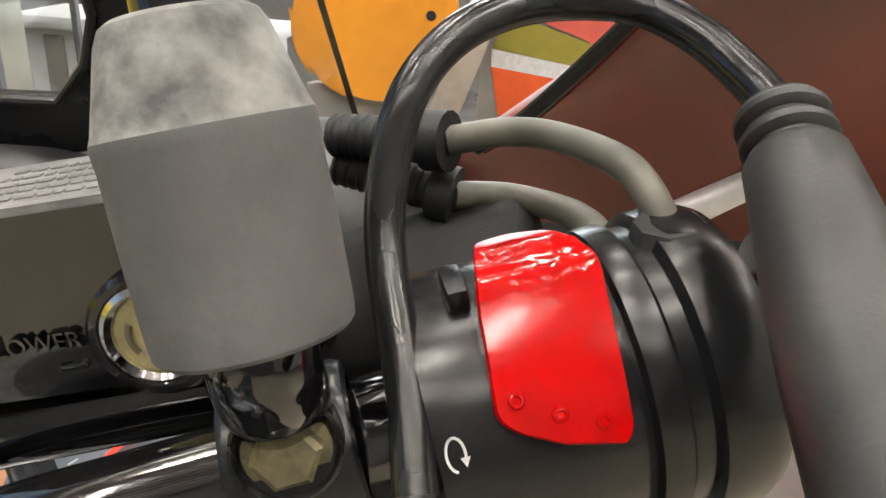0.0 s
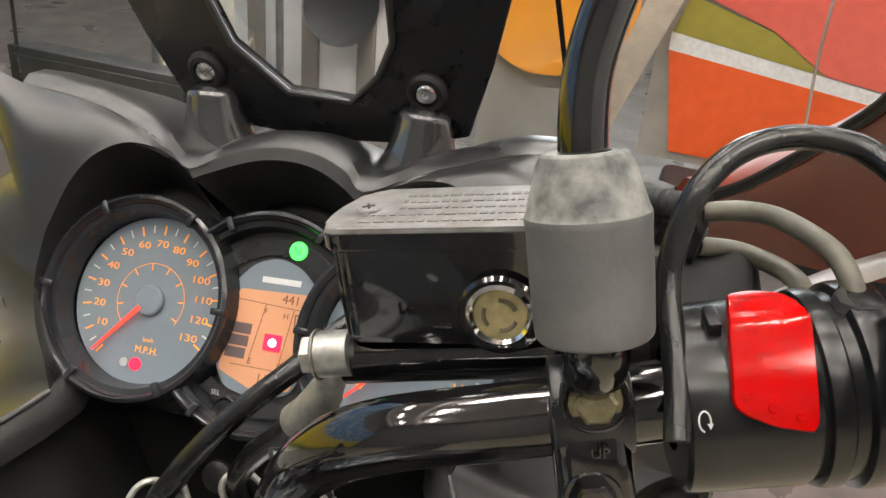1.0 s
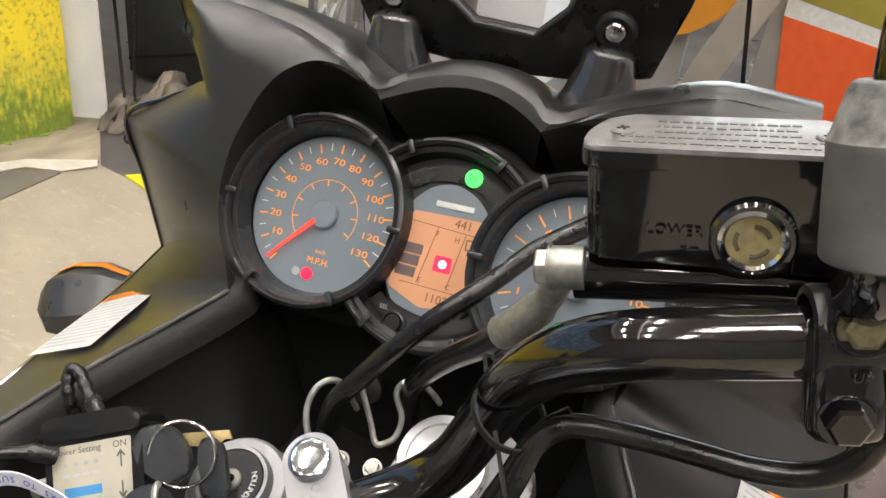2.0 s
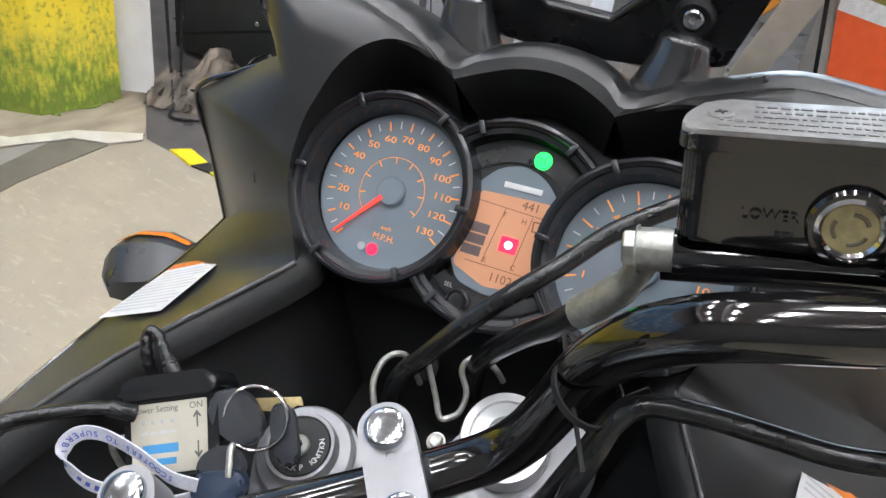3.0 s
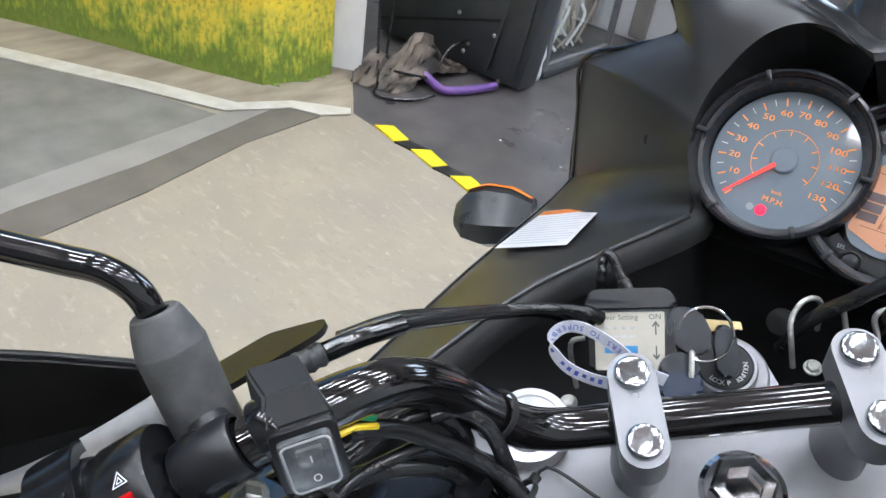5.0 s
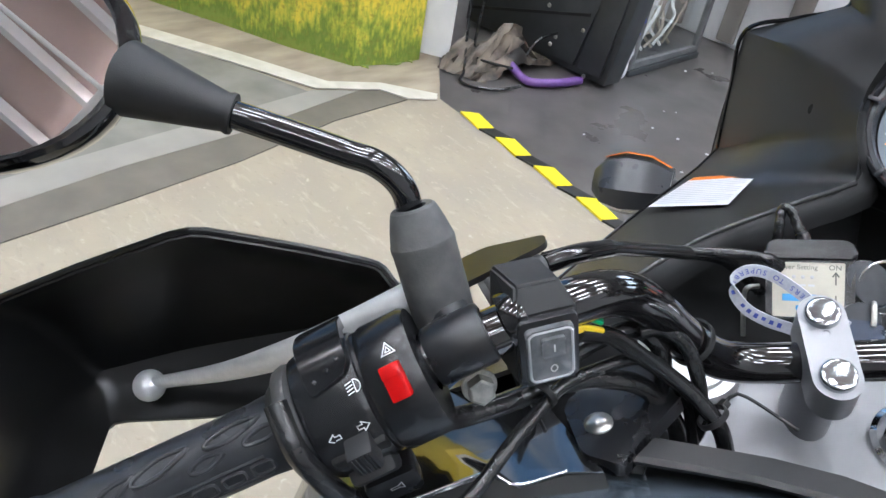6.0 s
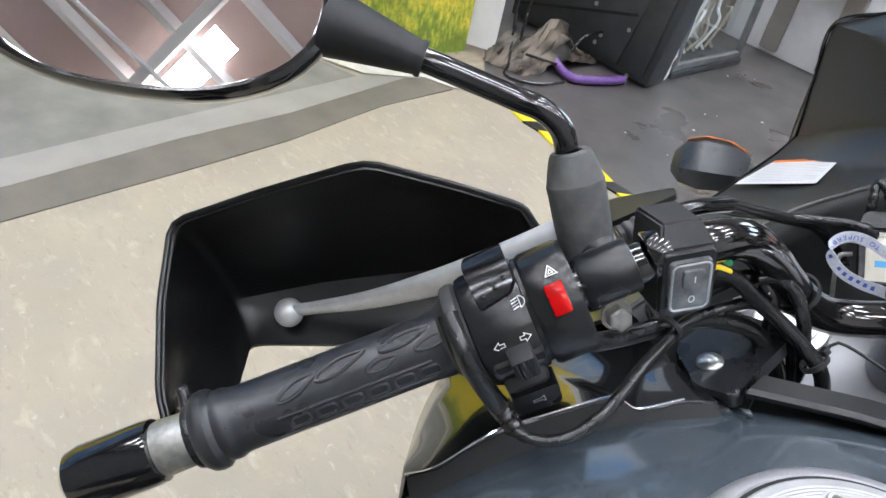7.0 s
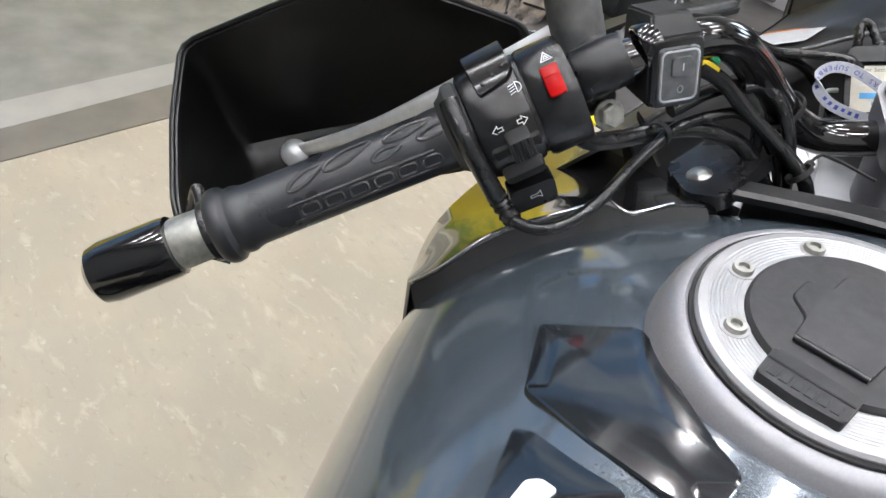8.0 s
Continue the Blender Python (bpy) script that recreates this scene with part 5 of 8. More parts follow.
for x in (0.010, LEN - 0.012):
    sc_ = lathe([(0.0042, 0.0), (0.0042, 0.0004), (0.0036, 0.0009), (0.0, 0.0011)], RM @ at(x, DEP * 0.46, 0.0), 20)
    so = spart("lid_screw", sc_, M_CAPTOP, parent=res)
    spart("screw_cross", join(box(0.0040, 0.0008, 0.0003, RM @ at(x, DEP * 0.46, 0.0011, 0, 0, 20)), box(0.0008, 0.0040, 0.0003, RM @ at(x, DEP * 0.46, 0.0011, 0, 0, 20))), M_DARK, parent=res)
random.seed(5)
for j in range(5):
    line = bmesh.new()
    x = 0.020 if j in (0, 1, 2) else 0.010
    end = LEN - (0.020 if j in (0, 1, 2) else 0.012)
    while x < end:
        w = random.uniform(0.0012, 0.0036)
        box(w, 0.0019, 0.0003, RM @ at(x + w / 2, DEP * (0.80 - 0.165 * j), 0.0002), 0.0, 1, line)
        x += w + random.uniform(0.0005, 0.0011)
    spart("worn_print", line, M_LIDPRINT, parent=res)
# sight glass
SG = RM @ at(0.0515, -0.0002, -0.0274) @ at(0, 0, 0, 90, 0, 0)
spart("sight_glass", lathe([(0.0128, 0.0), (0.0128, 0.0022), (0.0118, 0.0034), (0.0105, 0.0034), (0.0102, 0.0020)], SG, 44), M_GLOSS, parent=res)
spart("sight_ring", lathe([(0.0103, 0.0010), (0.0103, 0.0030), (0.0090, 0.0036), (0.0080, 0.0026), (0.0078, 0.0012)], SG, 44), M_CHROME, "bright sight glass ring", parent=res)
spart("sight_window", lathe([(0.0080, 0.0012), (0.0078, 0.0019), (0.0, 0.0022)], SG, 36), M_SIGHT, "yellowish fluid window", parent=res)
for a0 in (20, 150, 265):
    arc_ = tube([SG @ V((0.0050 * math.cos(radians(a0 + 14 * k)), 0.0050 * math.sin(radians(a0 + 14 * k)), 0.0023)) for k in range(6)], 0.0007, 6, 14)
    spart("sight_mark", arc_, M_SIGHTDK, parent=res)
spart("lettering", letters("LOWER", 0.0050, RM @ at(0.0285, -0.0004, -0.0268) @ at(0, 0, 0, 90, 0, 0), 0.0010), M_GLOSS, "raised word cast in the body", parent=res)
spart("level_bar", box(0.0056, 0.0010, 0.0014, RM @ at(0.0335, -0.0005, -0.0325), 0.0003), M_GLOSS, parent=res)
# cylinder body below, with the hose union
cyl0, cyl1 = RM @ V((-0.004, 0.010, -0.050)), RM @ V((0.078, 0.012, -0.046))
spart("cylinder_body", tube([cyl0, cyl1], 0.0090, 22, 6), M_GLOSS, parent=res)
bj = RM @ V((-0.002, 0.006, -0.046))
bd = (cyl0 - cyl1).normalized()
union = spart("banjo_union", tube([bj - bd * 0.002, bj + bd * 0.010], 0.0076, 22, 4), M_STEEL, "zinc plated brake hose union")
spart("banjo_bolt", hexbolt(to_dir(bj + bd * 0.010, bd), 0.0066, 0.0060), M_STEEL, parent=union)
spart("hose_ferrule", tube([bj + bd * 0.005, V((0.166, 0.006, 0.046)), V((0.156, 0.010, 0.030)), V((0.148, 0.014, 0.020))], lambda s: 0.0056 + 0.0014 * (s > 0.5), 18, 20), M_STEEL, parent=union)
spart("brake_hose", tube([(0.150, 0.013, 0.022), (0.140, 0.020, 0.004), (0.128, 0.030, -0.016), (0.116, 0.038, -0.036), (0.106, 0.046, -0.062), (0.100, 0.050, -0.100)], 0.0058, 18), M_HOSE, "black rubber brake hose")
spart("wiring_sleeve", tube([(0.232, 0.060, 0.010), (0.216, 0.066, 0.000), (0.184, 0.061, -0.001), (0.153, 0.051, -0.001), (0.125, 0.047, -0.007), (0.098, 0.046, -0.021), (0.078, 0.048, -0.040), (0.062, 0.053, -0.062), (0.050, 0.056, -0.100)], 0.0046, 16), M_HOSE, "black wiring sleeve behind the reservoir")
spart("wiring_sleeve", tube([(0.232, 0.064, 0.002), (0.216, 0.070, -0.008), (0.186, 0.065, -0.009), (0.155, 0.055, -0.009), (0.127, 0.051, -0.015), (0.101, 0.050, -0.029), (0.082, 0.052, -0.048), (0.066, 0.057, -0.070), (0.056, 0.060, -0.100)], 0.0040, 16), M_HOSE, "black wiring sleeve behind the reservoir")
# switch lead under the bar
spart("housing_lead", tube([GR @ V((-0.010, -0.024, -0.008)), (0.2400, -0.0815, 0.0630), (0.2335, -0.0835, 0.0530), (0.2239, -0.0816, 0.0442), (0.2088, -0.0733, 0.0398), (0.1937, -0.0618, 0.0379), (0.1760, -0.0496, 0.0376), (0.1574, -0.0390, 0.0370), (0.1450, -0.0385, 0.0310), (0.1350, -0.0440, 0.0200), (0.122, -0.050, 0.000), (0.112, -0.052, -0.040), (0.110, -0.050, -0.080)], 0.0043, 16), M_HOSE, "black wiring sleeve below the right bar")
spart("housing_lead", tube([(0.160, -0.036, 0.036), (0.146, -0.036, 0.030), (0.132, -0.040, 0.012), (0.118, -0.042, -0.012), (0.104, -0.040, -0.050), (0.098, -0.040, -0.090)], 0.0042, 16), M_HOSE, "black wiring sleeve below the right bar")
zip_tie((0.139, -0.024, 0.030), (0.013, -0.002, 0.025), 0.0145, (0.128, -0.050, 0.024))

# mirror on the right bar: boot and stem
bootR0, bootR1 = from_hall((0.0352, 0.1782, 1.1813)), from_hall((0.0238, 0.1862, 1.2240))
bootr = spart("mirror_boot", boot(bootR0, bootR1, 0.0152, False, 0.675), M_RUBBER, "weathered grey rubber boot at the mirror stem", 20)
spart("boot_crown", boot(bootR0, bootR1, 0.0152, True, 0.675), M_BOOTTOP, "chalky worn crown of the boot", parent=bootr, sharp=20)
b_ax = (bootR1 - bootR0).normalized()
spart("mirror_boss", tube([GR @ V((-0.0376, 0.007, 0.004)), bootR0 - b_ax * 0.006, bootR0 + b_ax * 0.006], 0.0084, 28, 14), M_GLOSS, parent=perch_r)
stemR = [bootR0.lerp(bootR1, 0.6), bootR1 + b_ax * 0.004, bootR1 + b_ax * 0.022 + V((0.004, 0, 0)), bootR1 + b_ax * 0.038 + V((0.016, 0, 0.004)), bootR1 + b_ax * 0.055 + V((0.040, 0, 0.008)), bootR1 + b_ax * 0.075 + V((0.075, -0.004, 0.012))]
mirror_r = spart("right_mirror", tube(stemR, 0.0060, 20, 60), M_GLOSS, "gloss black mirror stem and shell")
MR = axes(tuple(stemR[-1] + V((0.085, 0.0, 0.020))), (0.98, -0.2, 0.05), (-0.3, -0.8, 0.4))
shr = bmesh.new()
rings = []
for sc_, z in ((0.10, -0.045), (0.45, -0.040), (0.78, -0.026), (0.96, -0.010), (1.0, 0.0), (1.0, 0.004), (0.975, 0.0055), (0.955, 0.003)):
    rings.append([shr.verts.new(V((-x * sc_, y * sc_, z))) for x, y in oval(0.092, 0.056)])
for a_, c_ in zip(rings, rings[1:]):
    for k in range(len(a_)):
        shr.faces.new((a_[k], a_[(k + 1) % len(a_)], c_[(k + 1) % len(a_)], c_[k]))
shr.faces.new(rings[0][::-1])
shr.transform(MR)
spart("mirror_shell", shr, M_GLOSS, parent=mirror_r)
gl = slab([(-x * 0.952, y * 0.952) for x, y in oval(0.092, 0.056)], 0.0, 0.0032)
gl.transform(MR)
spart("mirror_glass", gl, M_MIRROR, parent=mirror_r)

# right hand guard, seen from behind
gtop = [(0.322, 0.012, 0.062), (0.327, 0.000, 0.077), (0.338, -0.010, 0.096), (0.349, -0.019, 0.116), (0.353, -0.025, 0.132), (0.362, -0.036, 0.142), (0.385, -0.052, 0.146), (0.430, -0.080, 0.140), (0.470, -0.110, 0.120)]
gbot = [(0.318, 0.022, 0.030), (0.335, 0.030, 0.010), (0.352, 0.032, -0.002), (0.372, 0.026, -0.012), (0.392, 0.016, -0.020), (0.410, 0.000, -0.022), (0.432, -0.020, -0.020), (0.458, -0.050, -0.010), (0.480, -0.090, 0.010)]
rows = []
for k in range(9):
    t = k / 8
    rows.append([V(p).lerp(V(q), t) + V((0.010, 0.018, 0)) * 4 * t * (1 - t) for p, q in zip(gtop, gbot)])
guard_r = spart("right_hand_guard", sheet(rows, 0.003), M_HGREFLECT, "black plastic hand guard before the brake lever", 40)
spart("rolled_rim", tube(gtop, 0.0022, 8, 50), M_GUARD, parent=guard_r)
lev = [GR @ V((0.000, 0.012, -0.060)), GR @ V((0.020, 0.020, -0.066)), GR @ V((0.060, 0.034, -0.072)), GR @ V((0.120, 0.046, -0.080))]
spart("brake_lever", tube(lev, lambda s: 0.0085 - 0.0035 * s, 18, 30, flat=0.62), M_LEVER, "cast silver brake lever")


# ---- instrument panel ----
def G(x, y, z=0.0):
    return MG @ V((x, y, z))


def gm(x, y, z=0.0, rz=0.0):
    return MG @ at(x, y, z, 0, 0, rz)


SPD, TAC, MID = (-0.0775, -0.0072), (0.0797, -0.0100), (0.0, -0.0090)
SPD_B, TAC_B, MID_B = (-0.0790, -0.0068), (0.0790, -0.0090), (-0.0005, -0.0090)
cluster = bpart("instrument_panel", slab([(0.058 * math.cos(2 * math.pi * k / 60) * 1.0 + (SPD[0] if 15 <= k <= 45 else TAC[0]), 0.056 * math.sin(2 * math.pi * k / 60) - 0.0095) for k in range(60)], -0.034, -0.022, MG), M_DARK, "instrument panel with two dials and a display between")

bpart("back_plate", slab(rounded([(-0.150, -0.070), (0.150, -0.070), (0.150, 0.050), (0.080, 0.085), (-0.080, 0.085), (-0.150, 0.050)], 0.02), -0.044, -0.038, MG), M_DARK, parent=cluster)


def bezel(c, r, marks, name, arc=360.0, start=0.0):
    pr = [(r + 0.0005, -0.024), (r, -0.006), (r - 0.0015, -0.0010), (r - 0.0035, 0.0), (r - 0.0050, -0.0014), (r - 0.0060, -0.0050), (r - 0.0090, -0.0055), (r - 0.0100, -0.0100), (r - 0.0115, -0.0175)]
    ob = bpart(name, lathe(pr, gm(*c, 0.002), 72, None, arc, start), M_DIALRING, "ribbed black bezel", parent=cluster)
    for a in marks:
        q = box(0.0085, 0.0038, 0.0052, gm(c[0] + (r - 0.0052) * math.cos(radians(a)), c[1] + (r - 0.0052) * math.sin(radians(a)), 0.0005, a), 0.0009, 2)
        bpart("bezel_rib", q, M_DIALRING, parent=cluster)
    return ob


bezel(MID_B, 0.0625, (62, 118), "centre_bezel", 86.0, 47.0)
bezel(MID_B, 0.0625, (-62, -118), "centre_bezel", 86.0, -133.0)
bezel(SPD_B, 0.0597, (0, 60, 120, 180, 240, 300), "speedometer_bezel")
bezel(TAC_B, 0.0595, (0, 60, 120, 180, 240, 300), "rev_counter_bezel")
bpart("speedometer_face", lathe([(0.0485, -0.0165), (0.0, -0.0165)], gm(*SPD), 64), M_DIAL, "blue-grey speedometer face", parent=cluster)
bpart("rev_counter_face", lathe([(0.0485, -0.0165), (0.0, -0.0165)], gm(*TAC), 64), M_DIAL, "grey rev counter face", parent=cluster)
bpart("display_face", slab([(0.0520 * math.cos(radians(a)) * (0.60 if abs(math.cos(radians(a))) > 0.7 else 1), MID[1] + 0.0520 * math.sin(radians(a))) for a in range(0, 360, 4)], -0.0150, -0.0125, MG), M_MATTE, parent=cluster)

for c, n_major, a0, step, texts in ((SPD, 14, 231.0, -20.2, [str(10 * k) for k in range(14)]), (TAC, 12, 223.0, -22.6, [str(k) for k in range(12)])):
    for k in range(2 * n_major - 1):
        a = a0 + step * k / 2
        r0 = 0.0365 if k % 2 == 0 else 0.0395
        if k % 2 == 0 and c is SPD:
            r0 = 0.0385
        q = box(0.0440 - r0, 0.0009 if k % 2 == 0 else 0.0006, 0.0004, gm(c[0] + (r0 + 0.0440) / 2 * math.cos(radians(a)), c[1] + (r0 + 0.0440) / 2 * math.sin(radians(a)), -0.0162, a))
        bpart("scale_tick", q, M_AMBER if k % 2 == 0 else M_WHITE, parent=cluster)
    for k, tx in enumerate(texts):
        if c is SPD and k == 0:
            continue
        a = a0 + step * k
        rr = 0.0330 if c is SPD else 0.0325
        bpart("dial_number", letters(tx, 0.0072, gm(c[0] + rr * math.cos(radians(a)), c[1] + rr * math.sin(radians(a)), -0.0162) @ Matrix.Diagonal((1.15, 0.8, 1, 1)), 0.0001), M_AMBER, parent=cluster)
# inner kilometre arc
arcp = [G(SPD[0] + 0.0215 * math.cos(radians(225 - 6 * k)), SPD[1] + 0.0215 * math.sin(radians(225 - 6 * k)), -0.0162) for k in range(44)]
bpart("inner_scale", tube(arcp, 0.00022, 5, 90), M_AMBER, parent=cluster)
for k in range(9):
    a = 225 - 31.5 * k
    bpart("inner_tick", box(0.0042, 0.0007, 0.0003, gm(SPD[0] + 0.0196 * math.cos(radians(a)), SPD[1] + 0.0196 * math.sin(radians(a)), -0.0162, a)), M_AMBER, parent=cluster)
bpart("dial_lettering", letters("M.P.H.", 0.0056, gm(SPD[0] + 0.004, SPD[1] - 0.0285, -0.0162), 0.0001), M_AMBER, parent=cluster)
bpart("dial_lettering", letters("km/h", 0.0034, gm(SPD[0] + 0.004, SPD[1] - 0.0225, -0.0162), 0.0001), M_AMBER, parent=cluster)
bpart("dial_lettering", letters("r/min", 0.0045, gm(TAC[0] + 0.004, TAC[1] - 0.0245, -0.0162), 0.0001), M_AMBER, parent=cluster)
for c, a, ln, mt in ((SPD, 229.0, 0.0440, M_NEEDLE), (TAC, 224.0, 0.0420, M_NEEDLE)):
    d = V((math.cos(radians(a)), math.sin(radians(a)), 0))
    n_ = bmesh.new()
    w = V((-d.y, d.x, 0))
    o = V((c[0], c[1], -0.0138))
    p = [o + d * 0.006 + w * 0.0014, o + d * 0.006 - w * 0.0014, o + d * ln - w * 0.0005, o + d * ln + w * 0.0005]
    lo = [n_.verts.new(MG @ q) for q in p]
    hi = [n_.verts.new(MG @ (q + V((0, 0, 0.0010)))) for q in p]
    n_.faces.new(hi)
    n_.faces.new(lo[::-1])
    for i in range(4):
        n_.faces.new((lo[i], lo[(i + 1) % 4], hi[(i + 1) % 4], hi[i]))
    bpart("needle", n_, mt, "glowing red needle", parent=cluster)
    bpart("needle_hub", lathe([(0.0092, -0.0163), (0.0090, -0.0140), (0.0080, -0.0132), (0.0, -0.0130)], gm(*c), 32), M_DIAL, parent=cluster)
for dx, dy, r_, mt in ((-0.0010, -0.0370, 0.0036, M_REDLED), (-0.0085, -0.0370, 0.0026, M_GREYPRINT)):
    bpart("warning_lamp", lathe([(r_, -0.0163), (r_, -0.0158), (0, -0.0156)], gm(SPD[0] + dx, SPD[1] + dy), 24), mt, "lit red warning lamp" if mt is M_REDLED else "", parent=cluster)

# centre display
bpart("display_panel", slab(rounded([(-0.0245, 0.012), (-0.014, 0.024), (0.0, 0.0285), (0.014, 0.024), (0.0245, 0.014), (0.0280, -0.020), (0.0200, -0.044), (0.0, -0.050), (-0.0200, -0.046), (-0.0290, -0.030)], 0.006), -0.0122, -0.0112, MG), M_DIAL, parent=cluster)
bpart("amber_display", slab(rounded([(-0.0205, 0.0085), (0.0225, 0.0105), (0.0245, -0.020), (0.0190, -0.0425), (-0.003, -0.0450), (-0.0245, -0.0370)], 0.0025), -0.0111, -0.0106, MG), M_LCD, "amber backlit display", parent=cluster)
for x, y, w, h, rz in ((0.0, 0.0020, 0.040, 0.0004, -2), (0.002, -0.0330, 0.040, 0.0004, 0), (-0.0055, -0.0150, 0.0004, 0.034, -8), (0.0120, -0.0155, 0.0004, 0.033, -6)):
    bpart("display_line", box(w, h, 0.0002, gm(x, y, -0.0104, rz)), M_LCDTXT, parent=cluster)
for k in range(3):
    bpart("fuel_bar", box(0.0120, 0.0058, 0.0002, gm(-0.0150 - 0.0006 * k, -0.0130 - 0.0068 * k, -0.0104)), M_LCDBAR, parent=cluster)
for tx, x, y, sz in (("441", 0.0110, 0.0060, 0.0072), ("F", -0.0025, -0.0020, 0.0044), ("H", 0.0095, -0.0030, 0.0044), ("E", -0.0065, -0.0300, 0.0044), ("C", 0.0110, -0.0300, 0.0044), ("1102", 0.0060, -0.0385, 0.0072)):
    bpart("display_digits", letters(tx, sz, gm(x, y, -0.0104), 0.0001), M_LCDTXT, parent=cluster)
bpart("gauge_outline", stroke([(0.0150, 0.0005), (0.0225, 0.0012), (0.0230, -0.0045), (0.0155, -0.0050), (0.0150, 0.0005)], 0.0008, gm(0, -0.002, -0.0103)), M_LCDTXT, parent=cluster)
bpart("brand_bar", box(0.0230, 0.0034, 0.0003, gm(0.0030, 0.0155, -0.0109, 1), 0.0001), M_WHITE, "pale maker's wordmark as a plain bar", parent=cluster)
bpart("immobiliser_lamp", slab(rounded([(-0.0052, -0.0045), (0.0052, -0.0045), (0.0052, 0.0045), (-0.0052, 0.0045)], 0.001), -0.0104, -0.0100, gm(0.0048, -0.0182)), M_REDLED, "lit red square lamp", parent=cluster)
bpart("lamp_core", lathe([(0.0023, -0.0099), (0.0020, -0.0090), (0, -0.0088)], gm(0.0048, -0.0182), 18), M_WHITELED, parent=cluster)
# lamp strip above the display
strip = []
for a in range(50, 131, 5):
    strip.append((0.0475 * math.cos(radians(a)), MID[1] + 0.0475 * math.sin(radians(a))))
for a in range(130, 49, -5):
    strip.append((0.0385 * math.cos(radians(a)), MID[1] + 0.0385 * math.sin(radians(a))))
bpart("lamp_strip", slab(strip, -0.0123, -0.0108, MG), M_SATIN, "satin black lamp strip", parent=cluster)
bpart("neutral_lamp", lathe([(0.0052, -0.0106), (0.0050, -0.0098), (0.0, -0.0094)], gm(0.0095, 0.0335), 28), M_GREENLED, "lit green neutral lamp", parent=cluster)
bpart("lettering", stroke([(-0.0016, -0.002), (-0.0016, 0.002), (0.0016, -0.002), (0.0016, 0.002)], 0.0006, gm(0.0095, 0.0335, -0.0090)), M_GREENW, parent=cluster)
bpart("select_button", lathe([(0.0072, -0.0110), (0.0072, -0.0080), (0.0060, -0.0070), (0.0050, -0.0085), (0.0046, -0.0060), (0.0, -0.0056)], gm(-0.0140, -0.0575), 28), M_SATIN, "round black select button", parent=cluster)
bpart("lettering", letters("SEL", 0.0038, gm(-0.0225, -0.0500, -0.0100), 0.0001), M_GREYPRINT, parent=cluster)
bpart("lower_visor", lathe([(0.0430, -0.0118), (0.0505, -0.0112)], gm(*MID), 32, None, 80.0, -130.0), M_MATTE, parent=cluster)

# ---- fairing ----
def mirrored(pts):
    return [(-p[0], p[1], p[2]) for p in pts]


def cav(a, r, z):
    return tuple(G(SPD[0] + r * math.cos(radians(a)), SPD[1] + r * math.sin(radians(a)), z))


OUT_L = [(-0.050, 0.048, 1.121), (-0.072, 0.062, 1.127), (-0.094, 0.071, 1.133), (-0.129, 0.080, 1.141), (-0.179, 0.083, 1.147), (-0.212, 0.085, 1.157), (-0.199, 0.078, 1.125), (-0.1825, 0.071, 1.097), (-0.217, 0.072, 1.077), (-0.2535, 0.072, 1.056), (-0.2545, 0.083, 1.006), (-0.2505, 0.090, 0.944), (-0.2490, 0.050, 0.937), (-0.2500, 0.0, 0.930), (-0.2500, -0.074, 0.922), (-0.2490, -0.140, 0.913), (-0.248, -0.220, 0.900), (-0.247, -0.300, 0.883)]
IN_L = [cav(48, 0.066, 0.014), cav(62, 0.071, 0.016), cav(78, 0.0745, 0.018), cav(95, 0.0755, 0.018), cav(112, 0.0745, 0.016), cav(128, 0.072, 0.013), cav(142, 0.069, 0.010), cav(154, 0.066, 0.008), cav(166, 0.0635, 0.006), cav(178, 0.062, 0.005), cav(192, 0.061, 0.004), cav(207, 0.061, 0.003), cav(222, 0.062, 0.003), (-0.116, -0.010, 1.000), (-0.150, -0.086, 0.985), (-0.172, -0.140, 0.972), (-0.186, -0.220, 0.957), (-0.192, -0.300, 0.945)]
BUL = [0, 0, 0, 0.004, 0.006, 0.008, 0.012, 0.014, 0.014, 0.014, 0.013, 0.010, 0.006, 0.004, 0.004, 0.004, 0.003, 0.0]


# the hood rim runs up to the brow line over the dials
for i_, f_ in enumerate((0.80, 0.68, 0.48, 0.26, 0.10, 0.03)):
    IN_L[i_] = tuple(V(IN_L[i_]).lerp(V(OUT_L[i_]), f_))


def rounder(pts, sub=5):
    """The same line with smooth in-between points."""
    P = [V(p) for p in pts]
    P = [P[0] * 2 - P[1]] + P + [P[-1] * 2 - P[-2]]
    out = []
    for i in range(1, len(P) - 2):
        for k in range(sub):
            t, (a, b, c, d) = k / sub, P[i - 1:i + 3]
            out.append(0.5 * ((2 * b) + (c - a) * t + (2 * a - 5 * b + 4 * c - d) * t * t + (3 * b - a - 3 * c + d) * t ** 3))
    return out + [P[-2]]


def between(vals, sub=5):
    """The same line with straight in-between points."""
    out = []
    for a, b in zip(vals, vals[1:]):
        out += [a + (b - a) * (k / sub) for k in range(sub)]
    return out + [vals[-1]]


def fairing_rows(inn, out):
    rows_ = []
    I_, O_, B_ = rounder(inn), between([V(p) for p in out]), between(BUL)
    for k in range(9):
        t = k / 8
        w = math.sin(math.pi * t) ** 1.2
        rows_.append([p.lerp(q, t) + V((0, -0.75, 0.55)) * b_ * w for p, q, b_ in zip(I_, O_, B_)])
    return rows_


